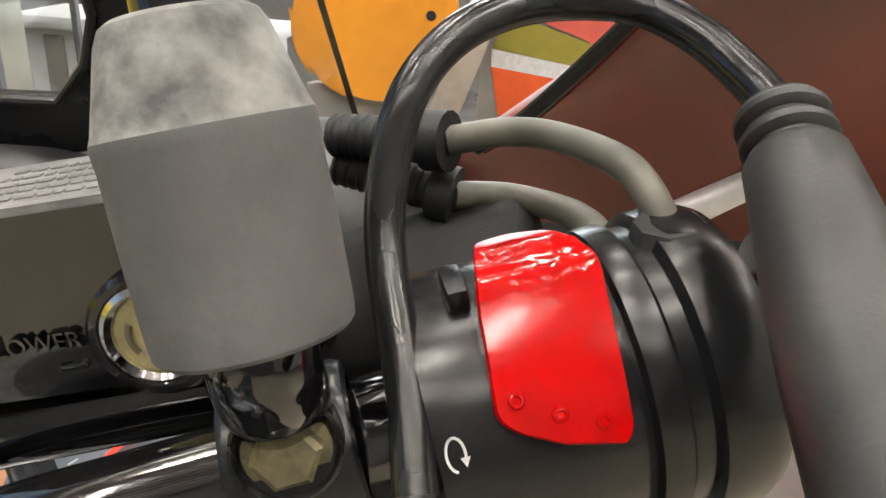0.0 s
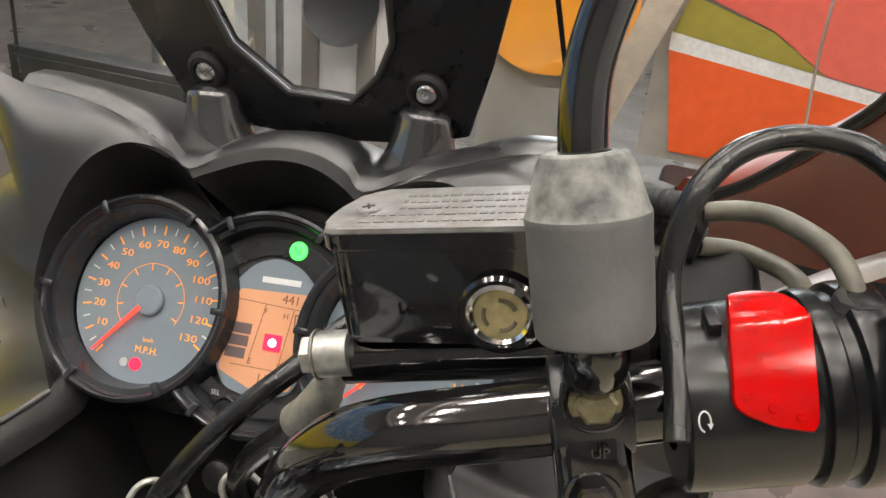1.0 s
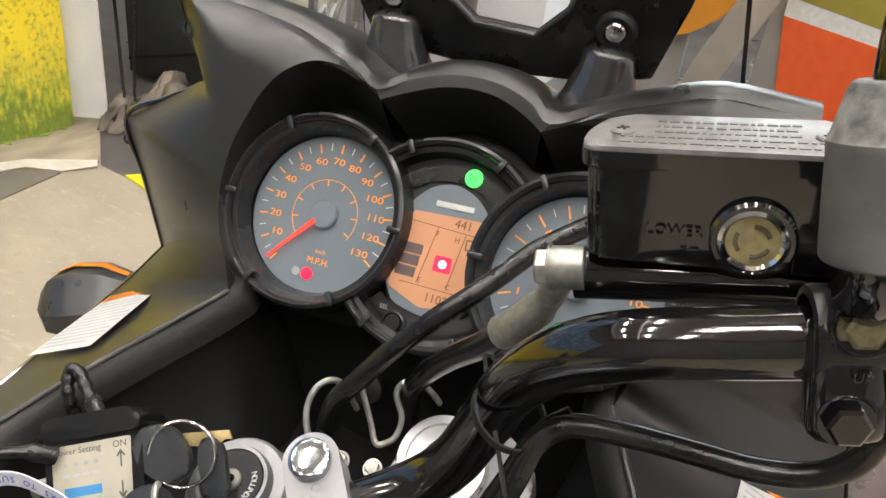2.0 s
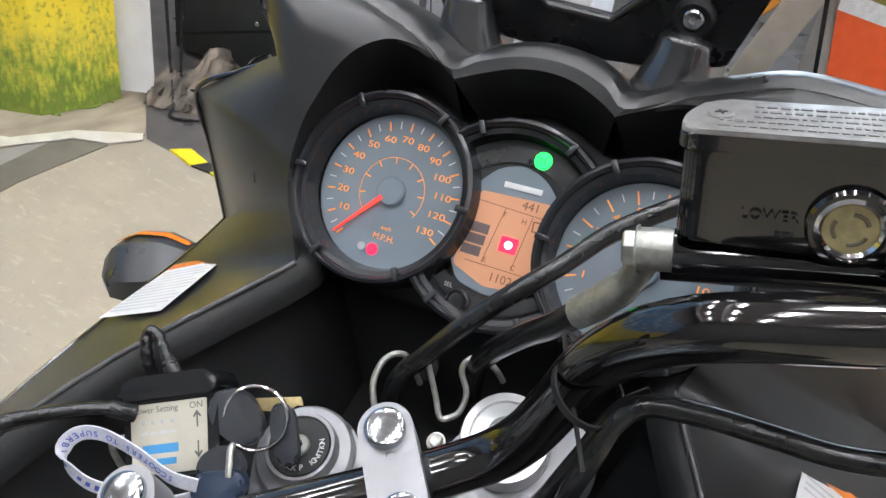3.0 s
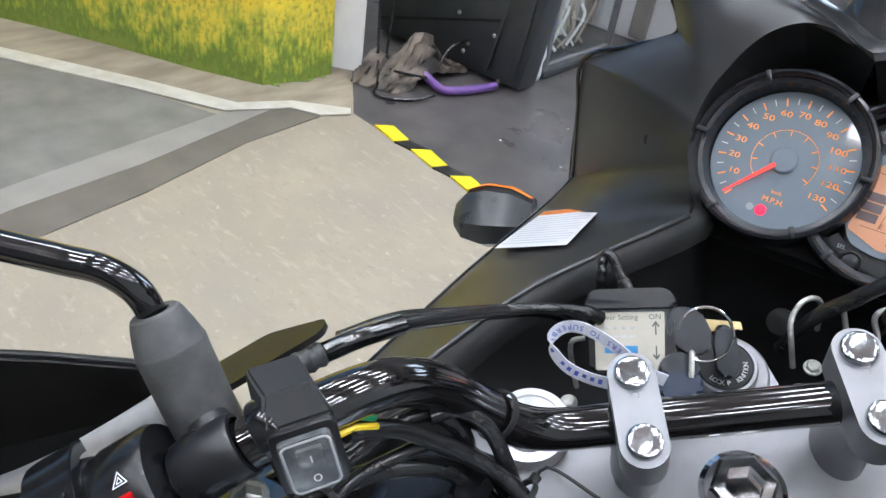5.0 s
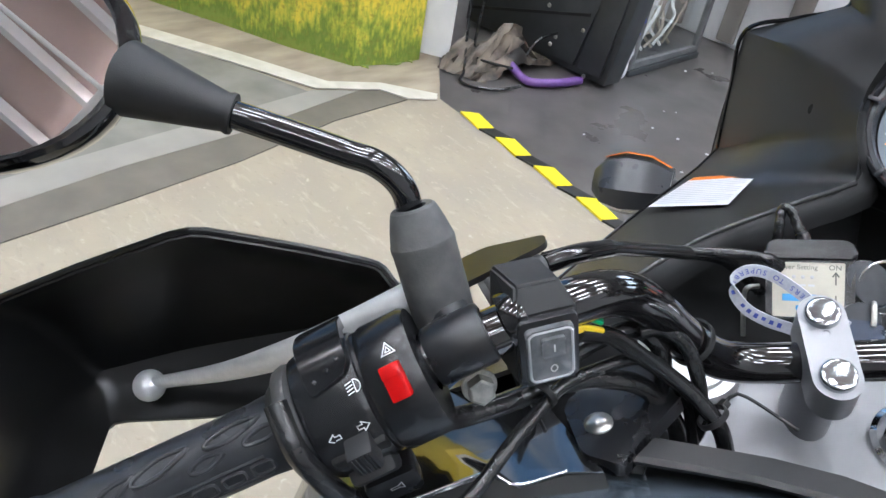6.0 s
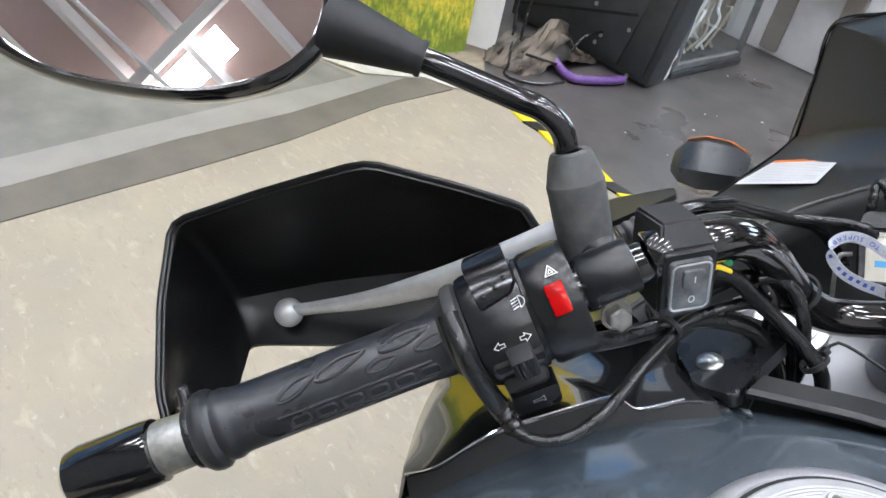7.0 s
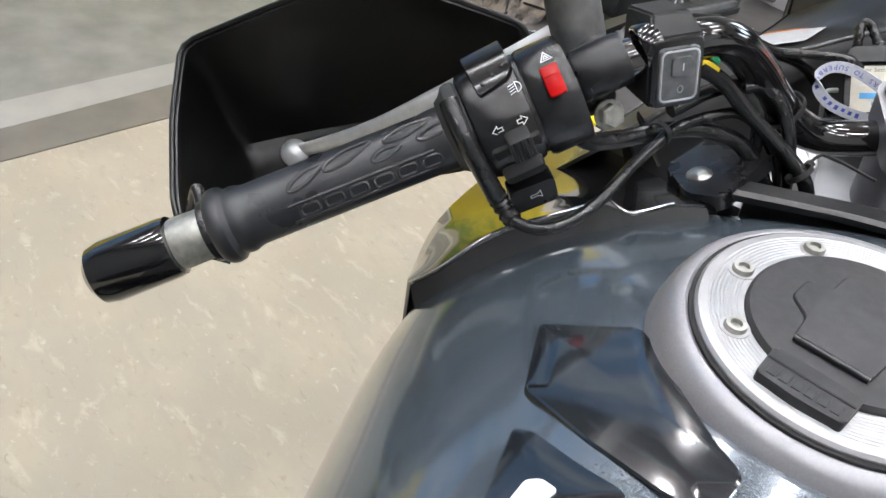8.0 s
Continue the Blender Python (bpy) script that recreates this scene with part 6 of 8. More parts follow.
fairing = bpart("cockpit_fairing", sheet(fairing_rows(IN_L, OUT_L), 0.0028), M_PANEL, "matt black plastic cockpit fairing round the instruments", 50)
OUT_R = mirrored(OUT_L)
OUT_R[4], OUT_R[5], OUT_R[6] = (0.179, 0.083, 1.138), (0.205, 0.083, 1.132), (0.199, 0.078, 1.115)
bpart("right_panel", sheet(fairing_rows(mirrored(IN_L), OUT_R), 0.0028), M_PANEL, parent=fairing, sharp=50)
# middle brow over the display
brow_o = [(-0.050, 0.048, 1.121), (-0.036, 0.060, 1.126), (-0.018, 0.068, 1.130), (0.0, 0.071, 1.131), (0.018, 0.068, 1.130), (0.036, 0.060, 1.126), (0.050, 0.048, 1.121)]
brow_g = [IN_L[0]] + [tuple(G(0.0560 * math.cos(radians(a)), MID[1] + 0.0650 * math.sin(radians(a)), 0.014)) for a in (122, 106, 90, 74, 58)] + [mirrored([IN_L[0]])[0]]
brow_i = [tuple(V(p).lerp(V(q), 0.0 if k in (0, 6) else 0.75)) for k, (p, q) in enumerate(zip(brow_g, brow_o))]
brow_i, brow_s = rounder(brow_i, 4), rounder(brow_o, 4)
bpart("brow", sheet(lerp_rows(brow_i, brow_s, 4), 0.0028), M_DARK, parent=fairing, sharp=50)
# hood walls going down to the cluster
def back(p, dz=-0.030, pull=0.82, c=SPD):
    q = MG.inverted() @ V(p)
    return MG @ V((c[0] + (q.x - c[0]) * pull, c[1] + (q.y - c[1]) * pull, dz))


in_dense = rounder(IN_L[:14], 5)
wall_l = [in_dense, [back(p) for p in in_dense]]
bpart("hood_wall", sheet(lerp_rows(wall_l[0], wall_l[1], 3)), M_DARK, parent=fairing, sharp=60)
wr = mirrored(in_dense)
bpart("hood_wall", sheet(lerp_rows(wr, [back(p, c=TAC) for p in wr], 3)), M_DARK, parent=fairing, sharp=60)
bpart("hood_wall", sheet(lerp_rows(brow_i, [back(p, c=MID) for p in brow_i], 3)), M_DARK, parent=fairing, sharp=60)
# rolled edges along the panel rims
for o_ in (OUT_L, OUT_R):
    bpart("rolled_edge", tube(o_[5:12], 0.0018, 8, 70), M_GLOSS, parent=fairing)
    bpart("rolled_edge", tube(o_[11:], 0.0016, 8, 40), M_GLOSS, parent=fairing)
for i_ in (IN_L, mirrored(IN_L)):
    bpart("ridge", tube(i_[13:], 0.0020, 10, 40), M_PANEL, parent=fairing)
    inw = -1 if i_[14][0] > 0 else 1
    lip_a = rounder(i_[10:], 3)
    lip_b = [V(p) + V((inw * 0.015, 0.004, -0.014)) * min(1.0, 0.25 + k / 10) for k, p in enumerate(lip_a)]
    bpart("inner_lip", sheet(lerp_rows(lip_a, lip_b, 5, (inw * 0.002, 0, 0.004)), 0.0025), M_DARK, parent=fairing, sharp=60)

# deck ahead of the brow, up to the screen
rim_all = rounder(OUT_L[4::-1] + brow_o[1:6] + OUT_R[0:5], 4)
deck = []
for k, (dy, dz) in enumerate(((0.0, 0.0), (0.006, 0.004), (0.020, 0.004), (0.045, -0.004), (0.085, -0.020), (0.150, -0.055), (0.240, -0.120))):
    deck.append([V(p) + V((0, dy, dz)) for p in rim_all])
bpart("nose_deck", sheet(deck), M_PANEL, "satin black nose deck ahead of the dials", parent=fairing, sharp=40)
for sx in (-1, 1):
    pts = [(sx * 0.062, 0.106, 1.098), (sx * 0.063, 0.105, 1.114), (sx * 0.065, 0.105, 1.132), (sx * 0.066, 0.106, 1.152)]
    bpart("screen_post", tube(pts, lambda s: (0.0145 + 0.0175 * (1 - s) ** 1.5) * (1.0 if s < 0.9 else math.sqrt(max(0.02, 1 - ((s - 0.9) / 0.12) ** 2))), 32, 40, flat=0.85), M_POST, "rounded screen mounting post", parent=fairing)
# outer skin below the wing, down the side of the nose
for m_ in (1, -1):
    o_ = OUT_L[8:] if m_ == 1 else mirrored(OUT_L[8:])
    low = [(p[0] + m_ * (0.015 if i < 3 else 0.02), p[1] + (0.10 if i < 3 else 0.02), 0.62) for i, p in enumerate(o_)]
    bpart("side_skin", sheet(lerp_rows(o_, low, 5, (-m_ * 0.012, 0.0, 0))), M_PANEL, parent=fairing, sharp=60)
    bpart("nose_skin", sheet([[(m_ * -0.2535, 0.072, 1.056), (m_ * -0.2, 0.22, 1.0), (m_ * -0.1, 0.36, 0.92), (0, 0.40, 0.90)], [(m_ * -0.235, 0.17, 0.62), (m_ * -0.19, 0.27, 0.62), (m_ * -0.1, 0.37, 0.62), (0, 0.40, 0.62)]]), M_PANEL, parent=fairing, sharp=60)
# black basin below the dials
basin = []
for i in range(12, 18):
    y = IN_L[i][1]
    a_, z_ = IN_L[i][0], IN_L[i][2]
    basin.append([(a_, y, z_), (a_ * 0.95, y + 0.01, z_ - 0.03), (a_ * 0.75, y + 0.012, 0.88), (0, y + 0.012, 0.86), (-a_ * 0.75, y + 0.012, 0.88), (-a_ * 0.95, y + 0.01, z_ - 0.03), (-a_, y, z_)])
basin[0] = [(p[0], p[1] + 0.03, p[2]) for p in basin[0]]
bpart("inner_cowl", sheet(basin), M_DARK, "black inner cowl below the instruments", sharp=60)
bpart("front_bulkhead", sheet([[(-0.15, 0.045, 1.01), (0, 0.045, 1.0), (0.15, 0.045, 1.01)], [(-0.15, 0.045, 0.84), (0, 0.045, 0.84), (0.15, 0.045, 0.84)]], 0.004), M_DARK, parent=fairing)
bpart("bulkhead_plug", lathe([(0.010, 0), (0.010, 0.004), (0.006, 0.006), (0, 0.006)], to_dir((-0.040, 0.030, 0.925), (0, -0.9, 0.4)), 24), M_RUBBER2, parent=fairing)

# rubber-set fairing screw near the upper corner
for sx in (-1, 1):
    bpart("fairing_fastener", lathe([(0.0075, 0.0), (0.0075, 0.002), (0.0055, 0.003), (0.005, 0.0015), (0.0, 0.0015)], to_dir((sx * 0.190, 0.073, 1.128), (0, -0.8, 0.6)), 24), M_MATTE, parent=fairing)

# warning stickers on the side panels
for m_ in (1, -1):
    tl, tr = V((-0.2368, 0.0172, 0.9402)), V((-0.1908, 0.0186, 0.9638))
    bl, br = V((-0.2402, -0.0525, 0.9344)), V((-0.1841, -0.0576, 0.9642))
    tl, tr, bl, br = [V((p.x * m_, p.y, p.z)) for p in (tl, tr, bl, br)]
    tr, br = tl.lerp(tr, 1.08), bl.lerp(br, 1.08)
    nrm = (tr - tl).cross(bl - tl).normalized()
    if nrm.z < 0:
        nrm = -nrm

    def quad(u0, u1, v0, v1, lift):
        b_ = bmesh.new()
        vs_ = []
        for u, v in ((u0, v0), (u1, v0), (u1, v1), (u0, v1)):
            vs_.append(b_.verts.new(tl.lerp(tr, u).lerp(bl.lerp(br, u), v) + nrm * lift))
        b_.faces.new(vs_)
        return b_
    st = bpart("warning_sticker", quad(0, 1, 0, 1, 0.0030), M_STICKER, "white warning sticker with an orange band")
    bpart("orange_band", quad(0.02, 0.98, 0.02, 0.13, 0.0034), M_STKORANGE, parent=st)
    for k in range(12):
        bpart("print_line", quad(0.04, 0.95 - 0.12 * (k % 4 == 3), 0.20 + 0.063 * k, 0.222 + 0.063 * k, 0.0034), M_STKLINE, parent=st)

# screen with its bracket
SCM = basis((1, 0, 0), (0, -0.30, 0.954), (0, -0.954, -0.30), (0, 0.104, 1.160))
brk = [(-0.085, -0.026), (-0.100, 0.020), (-0.125, 0.110), (-0.060, 0.110), (-0.058, 0.060), (-0.046, 0.020), (-0.016, -0.008), (0.022, -0.010), (0.040, 0.008), (0.050, 0.030), (0.050, 0.110), (0.125, 0.110), (0.104, 0.020), (0.090, -0.026), (0.060, -0.034), (0.0, -0.040), (-0.055, -0.034)]
bracket = bpart("screen_bracket", slab(brk, -0.006, 0.0, SCM, 0.0012, 1), M_SATIN, "black screen bracket with a wide cut-out")
bpart("bracket_rim", tube([SCM @ V((x, y, 0.001)) for x, y in brk[3:11]], 0.0022, 8, 60, smooth=False), M_PANEL, parent=bracket)
for sx in (-0.0655, 0.0675):
    bs = bpart("screen_grommet", lathe([(0.0115, 0.0), (0.0115, 0.003), (0.0095, 0.0052), (0.0070, 0.0052), (0.0065, 0.002)], SCM @ at(sx, 0.002, 0.0), 30), M_MATTE, parent=bracket)
    bpart("screen_screw", lathe([(0.0062, 0.002), (0.0062, 0.0045), (0.0050, 0.0058), (0.0022, 0.0060), (0.0020, 0.0040), (0, 0.0040)], SCM @ at(sx, 0.002, 0.0), 24), M_CHROME, "bright dome screw", parent=bracket)
scr = []
for j in range(8):
    v = j / 7
    scr.append([(0.150 * (1 - 0.28 * v) * u, 0.300 - 0.060 * u * u - 0.130 * v, 1.075 + 0.280 * v - 0.02 * u * u) for u in [k / 6 - 1 for k in range(13)]])
bpart("windscreen", sheet(scr, 0.004), M_CLEAR, "clear plastic windscreen")

# left and right front indicators
for m_ in (1, -1):
    im = axes((-m_ * 0.304, 0.067, 0.890), (-m_ * 0.86, -0.30, -0.16), (-0.1 * m_, -0.40, 0.90))
    body_ = bmesh.new()
    rings = []
    for sx_, w_, h_ in ((-0.030, 0.022, 0.016), (-0.010, 0.031, 0.025), (0.014, 0.033, 0.027), (0.034, 0.027, 0.021), (0.044, 0.014, 0.011)):
        rings.append([body_.verts.new(im @ V((sx_, w_ * 1.06 * math.cos(radians(a)), h_ * 1.06 * math.sin(radians(a))))) for a in (0, 38, 100, 150, 185, 235, 300)])
    for a_, b_ in zip(rings, rings[1:]):
        for k in range(7):
            body_.faces.new((a_[k], a_[(k + 1) % 7], b_[(k + 1) % 7], b_[k]))
    body_.faces.new(rings[0][::-1])
    body_.faces.new(rings[-1])
    ind = bpart("indicator", body_, M_INDBODY, "dark grey indicator with an amber lens ahead", 34)
    lens = bmesh.new()
    rings = []
    for sx_, w_, h_ in ((-0.028, 0.0235, 0.0165), (-0.008, 0.0330, 0.0255), (0.016, 0.0350, 0.0275), (0.036, 0.0285, 0.0212)):
        rings.append([lens.verts.new(im @ V((sx_, w_ * math.cos(radians(a)), h_ * math.sin(radians(a))))) for a in ([122 + 10 * q_ for q_ in range(9)] if m_ == 1 else [58 - 10 * q_ for q_ in range(9)])])
    for a_, b_ in zip(rings, rings[1:]):
        for k in range(8):
            lens.faces.new((a_[k], a_[k + 1], b_[k + 1], b_[k]))
    bpart("amber_lens", lens, M_ORANGE, "amber indicator lens", parent=ind, sharp=60)
    bpart("indicator_stalk", tube([im @ V((-0.020, 0, 0)), im @ V((-0.045, 0.004, -0.004)), im @ V((-0.075, 0.010, -0.010))], 0.012, 14), M_RUBBER2, parent=ind)

# ---- fuel tank ----
def tank_row(y, W, top, zc, n=44, p=1.1, q=0.9):
    out = []
    for k in range(n + 1):
        th = radians(-118 + 236 * k / n)
        s_, c_ = math.sin(th), math.cos(th)
        out.append((W * math.copysign(abs(s_) ** p, s_), y, zc + (top - zc) * math.copysign(abs(c_) ** q, c_)))
    return out


TANK = [(-0.246, 0.0400, 0.944, 0.915), (-0.272, 0.0900, 0.950, 0.905), (-0.296, 0.1360, 0.953, 0.890), (-0.308, 0.1620, 0.954, 0.875), (-0.322, 0.1880, 0.955, 0.855), (-0.350, 0.2180, 0.957, 0.825), (-0.390, 0.2400, 0.961, 0.80), (-0.430, 0.2400, 0.961, 0.79), (-0.480, 0.2205, 0.9565, 0.78), (-0.540, 0.1874, 0.951, 0.77), (-0.600, 0.1532, 0.942, 0.77), (-0.660, 0.1213, 0.930, 0.76), (-0.720, 0.1050, 0.908, 0.75), (-0.770, 0.0850, 0.868, 0.74)]
TANK = [tuple(float(c) for c in row) for row in np.stack([np.interp(np.linspace(0, len(TANK) - 1, 68), range(len(TANK)), col) for col in np.array(TANK).T], 1)]
for _ in range(5):
    TANK = TANK[:1] + [tuple(0.25 * a_ + 0.5 * b_ + 0.25 * c_ for a_, b_, c_ in zip(p_, q_, r_)) for p_, q_, r_ in zip(TANK, TANK[1:], TANK[2:])] + TANK[-1:]
tank = bpart("fuel_tank", sheet([tank_row(*r, n=72) for r in TANK]), M_TANK, "dark grey metallic painted fuel tank", 60)


def tank_top(x, y):
    """Height of the painted skin above (x, y)."""
    for (y0, W0, t0, c0), (y1, W1, t1, c1) in zip(TANK, TANK[1:]):
        if y1 <= y <= y0:
            f = (y - y0) / (y1 - y0)
            W, t, c = W0 + (W1 - W0) * f, t0 + (t1 - t0) * f, c0 + (c1 - c0) * f
            s_ = min(1.0, abs(x) / W) ** (1 / 1.1)
            return c + (t - c) * max(0.0, math.cos(math.asin(s_))) ** 0.9
    return 0.9


CAPC = V((-0.010, -0.417, 0.968))
CAPN = V((0.0, -0.12, 1.0)).normalized()
CM = axes(tuple(CAPC), (1, 0, 0), tuple(CAPN))
bpart("tank_collar", lathe([(0.0800, -0.030), (0.0775, -0.0150), (0.0745, -0.0050), (0.0715, 0.0010), (0.0685, 0.0038), (0.0655, 0.0044), (0.0640, 0.0034), (0.0636, 0.0000)], CM, 72), M_TANKRIM, "raised tank collar round the filler, pale reflection in its colour", parent=tank)
cap_ob = bpart("filler_cap", lathe([(0.0620, -0.002), (0.0620, 0.0060), (0.0608, 0.0074), (0.0585, 0.0078)] + [(0.0580 - 0.0008 * k, 0.0078 + 0.0003 * (k % 2)) for k in range(1, 18)] + [(0.0428, 0.0078), (0.0424, 0.0050)], CM, 96), M_RINGALLOY, "brushed silver filler ring with a black locking cap")
bpart("seal_gap", lathe([(0.0640, 0.0), (0.0640, 0.0050), (0.0618, 0.0050)], CM, 64), M_DARK, parent=cap_ob)
bpart("black_cap", lathe([(0.0426, 0.004), (0.0426, 0.0090), (0.0414, 0.0106), (0.0390, 0.0110), (0.0, 0.0114)], CM, 72), M_CAPBLACK, "textured black locking cap", parent=cap_ob)
b = slab(rounded([(-0.0165, -0.0540), (-0.0172, -0.0370), (0.0172, -0.0370), (0.0165, -0.0540), (0.0, -0.0552)], 0.0018), 0.004, 0.0126, CM, 0.0012, 2, None, True)
bpart("hinge_block", b, M_CAPBLACK, parent=cap_ob)
bpart("hinge_groove", box(0.033, 0.0012, 0.0012, CM @ at(0, -0.0440, 0.0124), 0.0003), M_DARK, parent=cap_ob)
for k in range(6):
    bpart("raised_bar", box(0.0036, 0.0060, 0.0010, CM @ at(-0.0120 + 0.0048 * k, -0.0490, 0.0126), 0.0004), M_CAPBLACK, "raised maker's wordmark as plain bars", parent=cap_ob)
flap = rounded([(-0.0255, -0.0050), (-0.0250, 0.0088), (-0.0155, 0.0086), (-0.0148, 0.0228), (-0.0080, 0.0285), (0.0080, 0.0285), (0.0148, 0.0228), (0.0155, 0.0086), (0.0250, 0.0088), (0.0255, -0.0050), (0.0158, -0.0128), (0.0145, -0.0275), (-0.0145, -0.0275), (-0.0158, -0.0128)], 0.0028)
bpart("lock_flap", slab(flap, 0.0104, 0.0124, CM, 0.0008, 2, None, True), M_CAPBLACK, parent=cap_ob)
bpart("flap_groove", tube([CM @ V((x, y, 0.0114)) for x, y in flap + flap[:1]], 0.0006, 6, 140), M_DARK, parent=cap_ob)
bpart("flap_pivot", tube([CM @ V((-0.0145, -0.0272, 0.0122)), CM @ V((0.0145, -0.0272, 0.0122))], 0.0016, 12, 6), M_SATIN, parent=cap_ob)
for a in (-178, -134, 134, 89, 44, 0, -44):
    m_b = CM @ at(0.0486 * math.cos(radians(a)), 0.0486 * math.sin(radians(a)), 0)
    rb = bpart("ring_bolt", lathe([(0.0046, 0.0075), (0.0046, 0.0094), (0.0040, 0.0104), (0.0024, 0.0105), (0.0022, 0.0086), (0, 0.0086)], m_b, 22), M_STEEL, "small steel socket screw", parent=cap_ob)
    bpart("bolt_seat", lathe([(0.0062, 0.0079), (0.0060, 0.0083), (0.0046, 0.0083)], m_b, 22), M_RINGALLOY, parent=cap_ob)


def tank_patch(outline, lift, thick, n=9):
    """A domed pad that lies on the tank skin."""
    cx = sum(p[0] for p in outline) / len(outline)
    cy = sum(p[1] for p in outline) / len(outline)
    fit_ = np.array([(x, y, 1.0) for x, y in outline])
    skin = np.array([tank_top(x, y) for x, y in outline])
    pa, pb_, pc = (float(c) for c in np.linalg.lstsq(fit_, skin, rcond=None)[0])
    bow = tank_top(cx, cy) - (pa * cx + pb_ * cy + pc)

    def height(x, y):
        return pa * x + pb_ * y + pc + bow

    b_ = bmesh.new()
    rings_ = [[b_.verts.new((x, y, tank_top(x, y) - 0.001)) for x, y in outline]]
    for sc2, l2 in ((1.0, lift * 0.6), (0.975, lift), (0.75, lift + thick * 0.5), (0.4, lift + thick * 0.9), (0.1, lift + thick)):
        rings_.append([b_.verts.new((cx + (x - cx) * sc2, cy + (y - cy) * sc2, height(cx + (x - cx) * sc2, cy + (y - cy) * sc2) + l2)) for x, y in outline])
    for a_, c_ in zip(rings_, rings_[1:]):
        for k in range(len(a_)):
            b_.faces.new((a_[k], a_[(k + 1) % len(a_)], c_[(k + 1) % len(a_)], c_[k]))
    b_.faces.new(rings_[-1])
    return b_


for m_ in (1, -1):
    pad_a = rounded([(m_ * x, y) for x, y in ((-0.1138, -0.4766), (-0.1036, -0.4712), (-0.0778, -0.4567), (-0.0694, -0.4619), (-0.0436, -0.4825), (-0.0219, -0.4983), (-0.0080, -0.5065), (-0.0080, -0.5285), (-0.0253, -0.5278), (-0.0566, -0.5225), (-0.0925, -0.5130))], 0.004)
    bpart("tank_pad", tank_patch(pad_a, 0.002, 0.0010), M_PAD, "gloss black gel tank pad")
    pad_b = rounded([(m_ * x, y) for x, y in ((-0.0826, -0.5318), (-0.0756, -0.5294), (-0.0534, -0.5335), (-0.0332, -0.5354), (-0.0230, -0.5600), (-0.0330, -0.5900), (-0.0560, -0.5900), (-0.0697, -0.5606))], 0.003)
    pb = bpart("tank_pad", tank_patch(pad_b, 0.002, 0.0010), M_PAD, "gloss black gel tank pad")
    pad_c = rounded([(m_ * x, y) for x, y in ((-0.0625, -0.5505), (-0.0582, -0.5471), (-0.0504, -0.5483), (-0.0520, -0.5620), (-0.0610, -0.5620))], 0.002)
    bpart("pad_emblem", tank_patch(pad_c, 0.0036, 0.0002), M_WHITE, "white printed emblem as a plain shape", parent=pb)

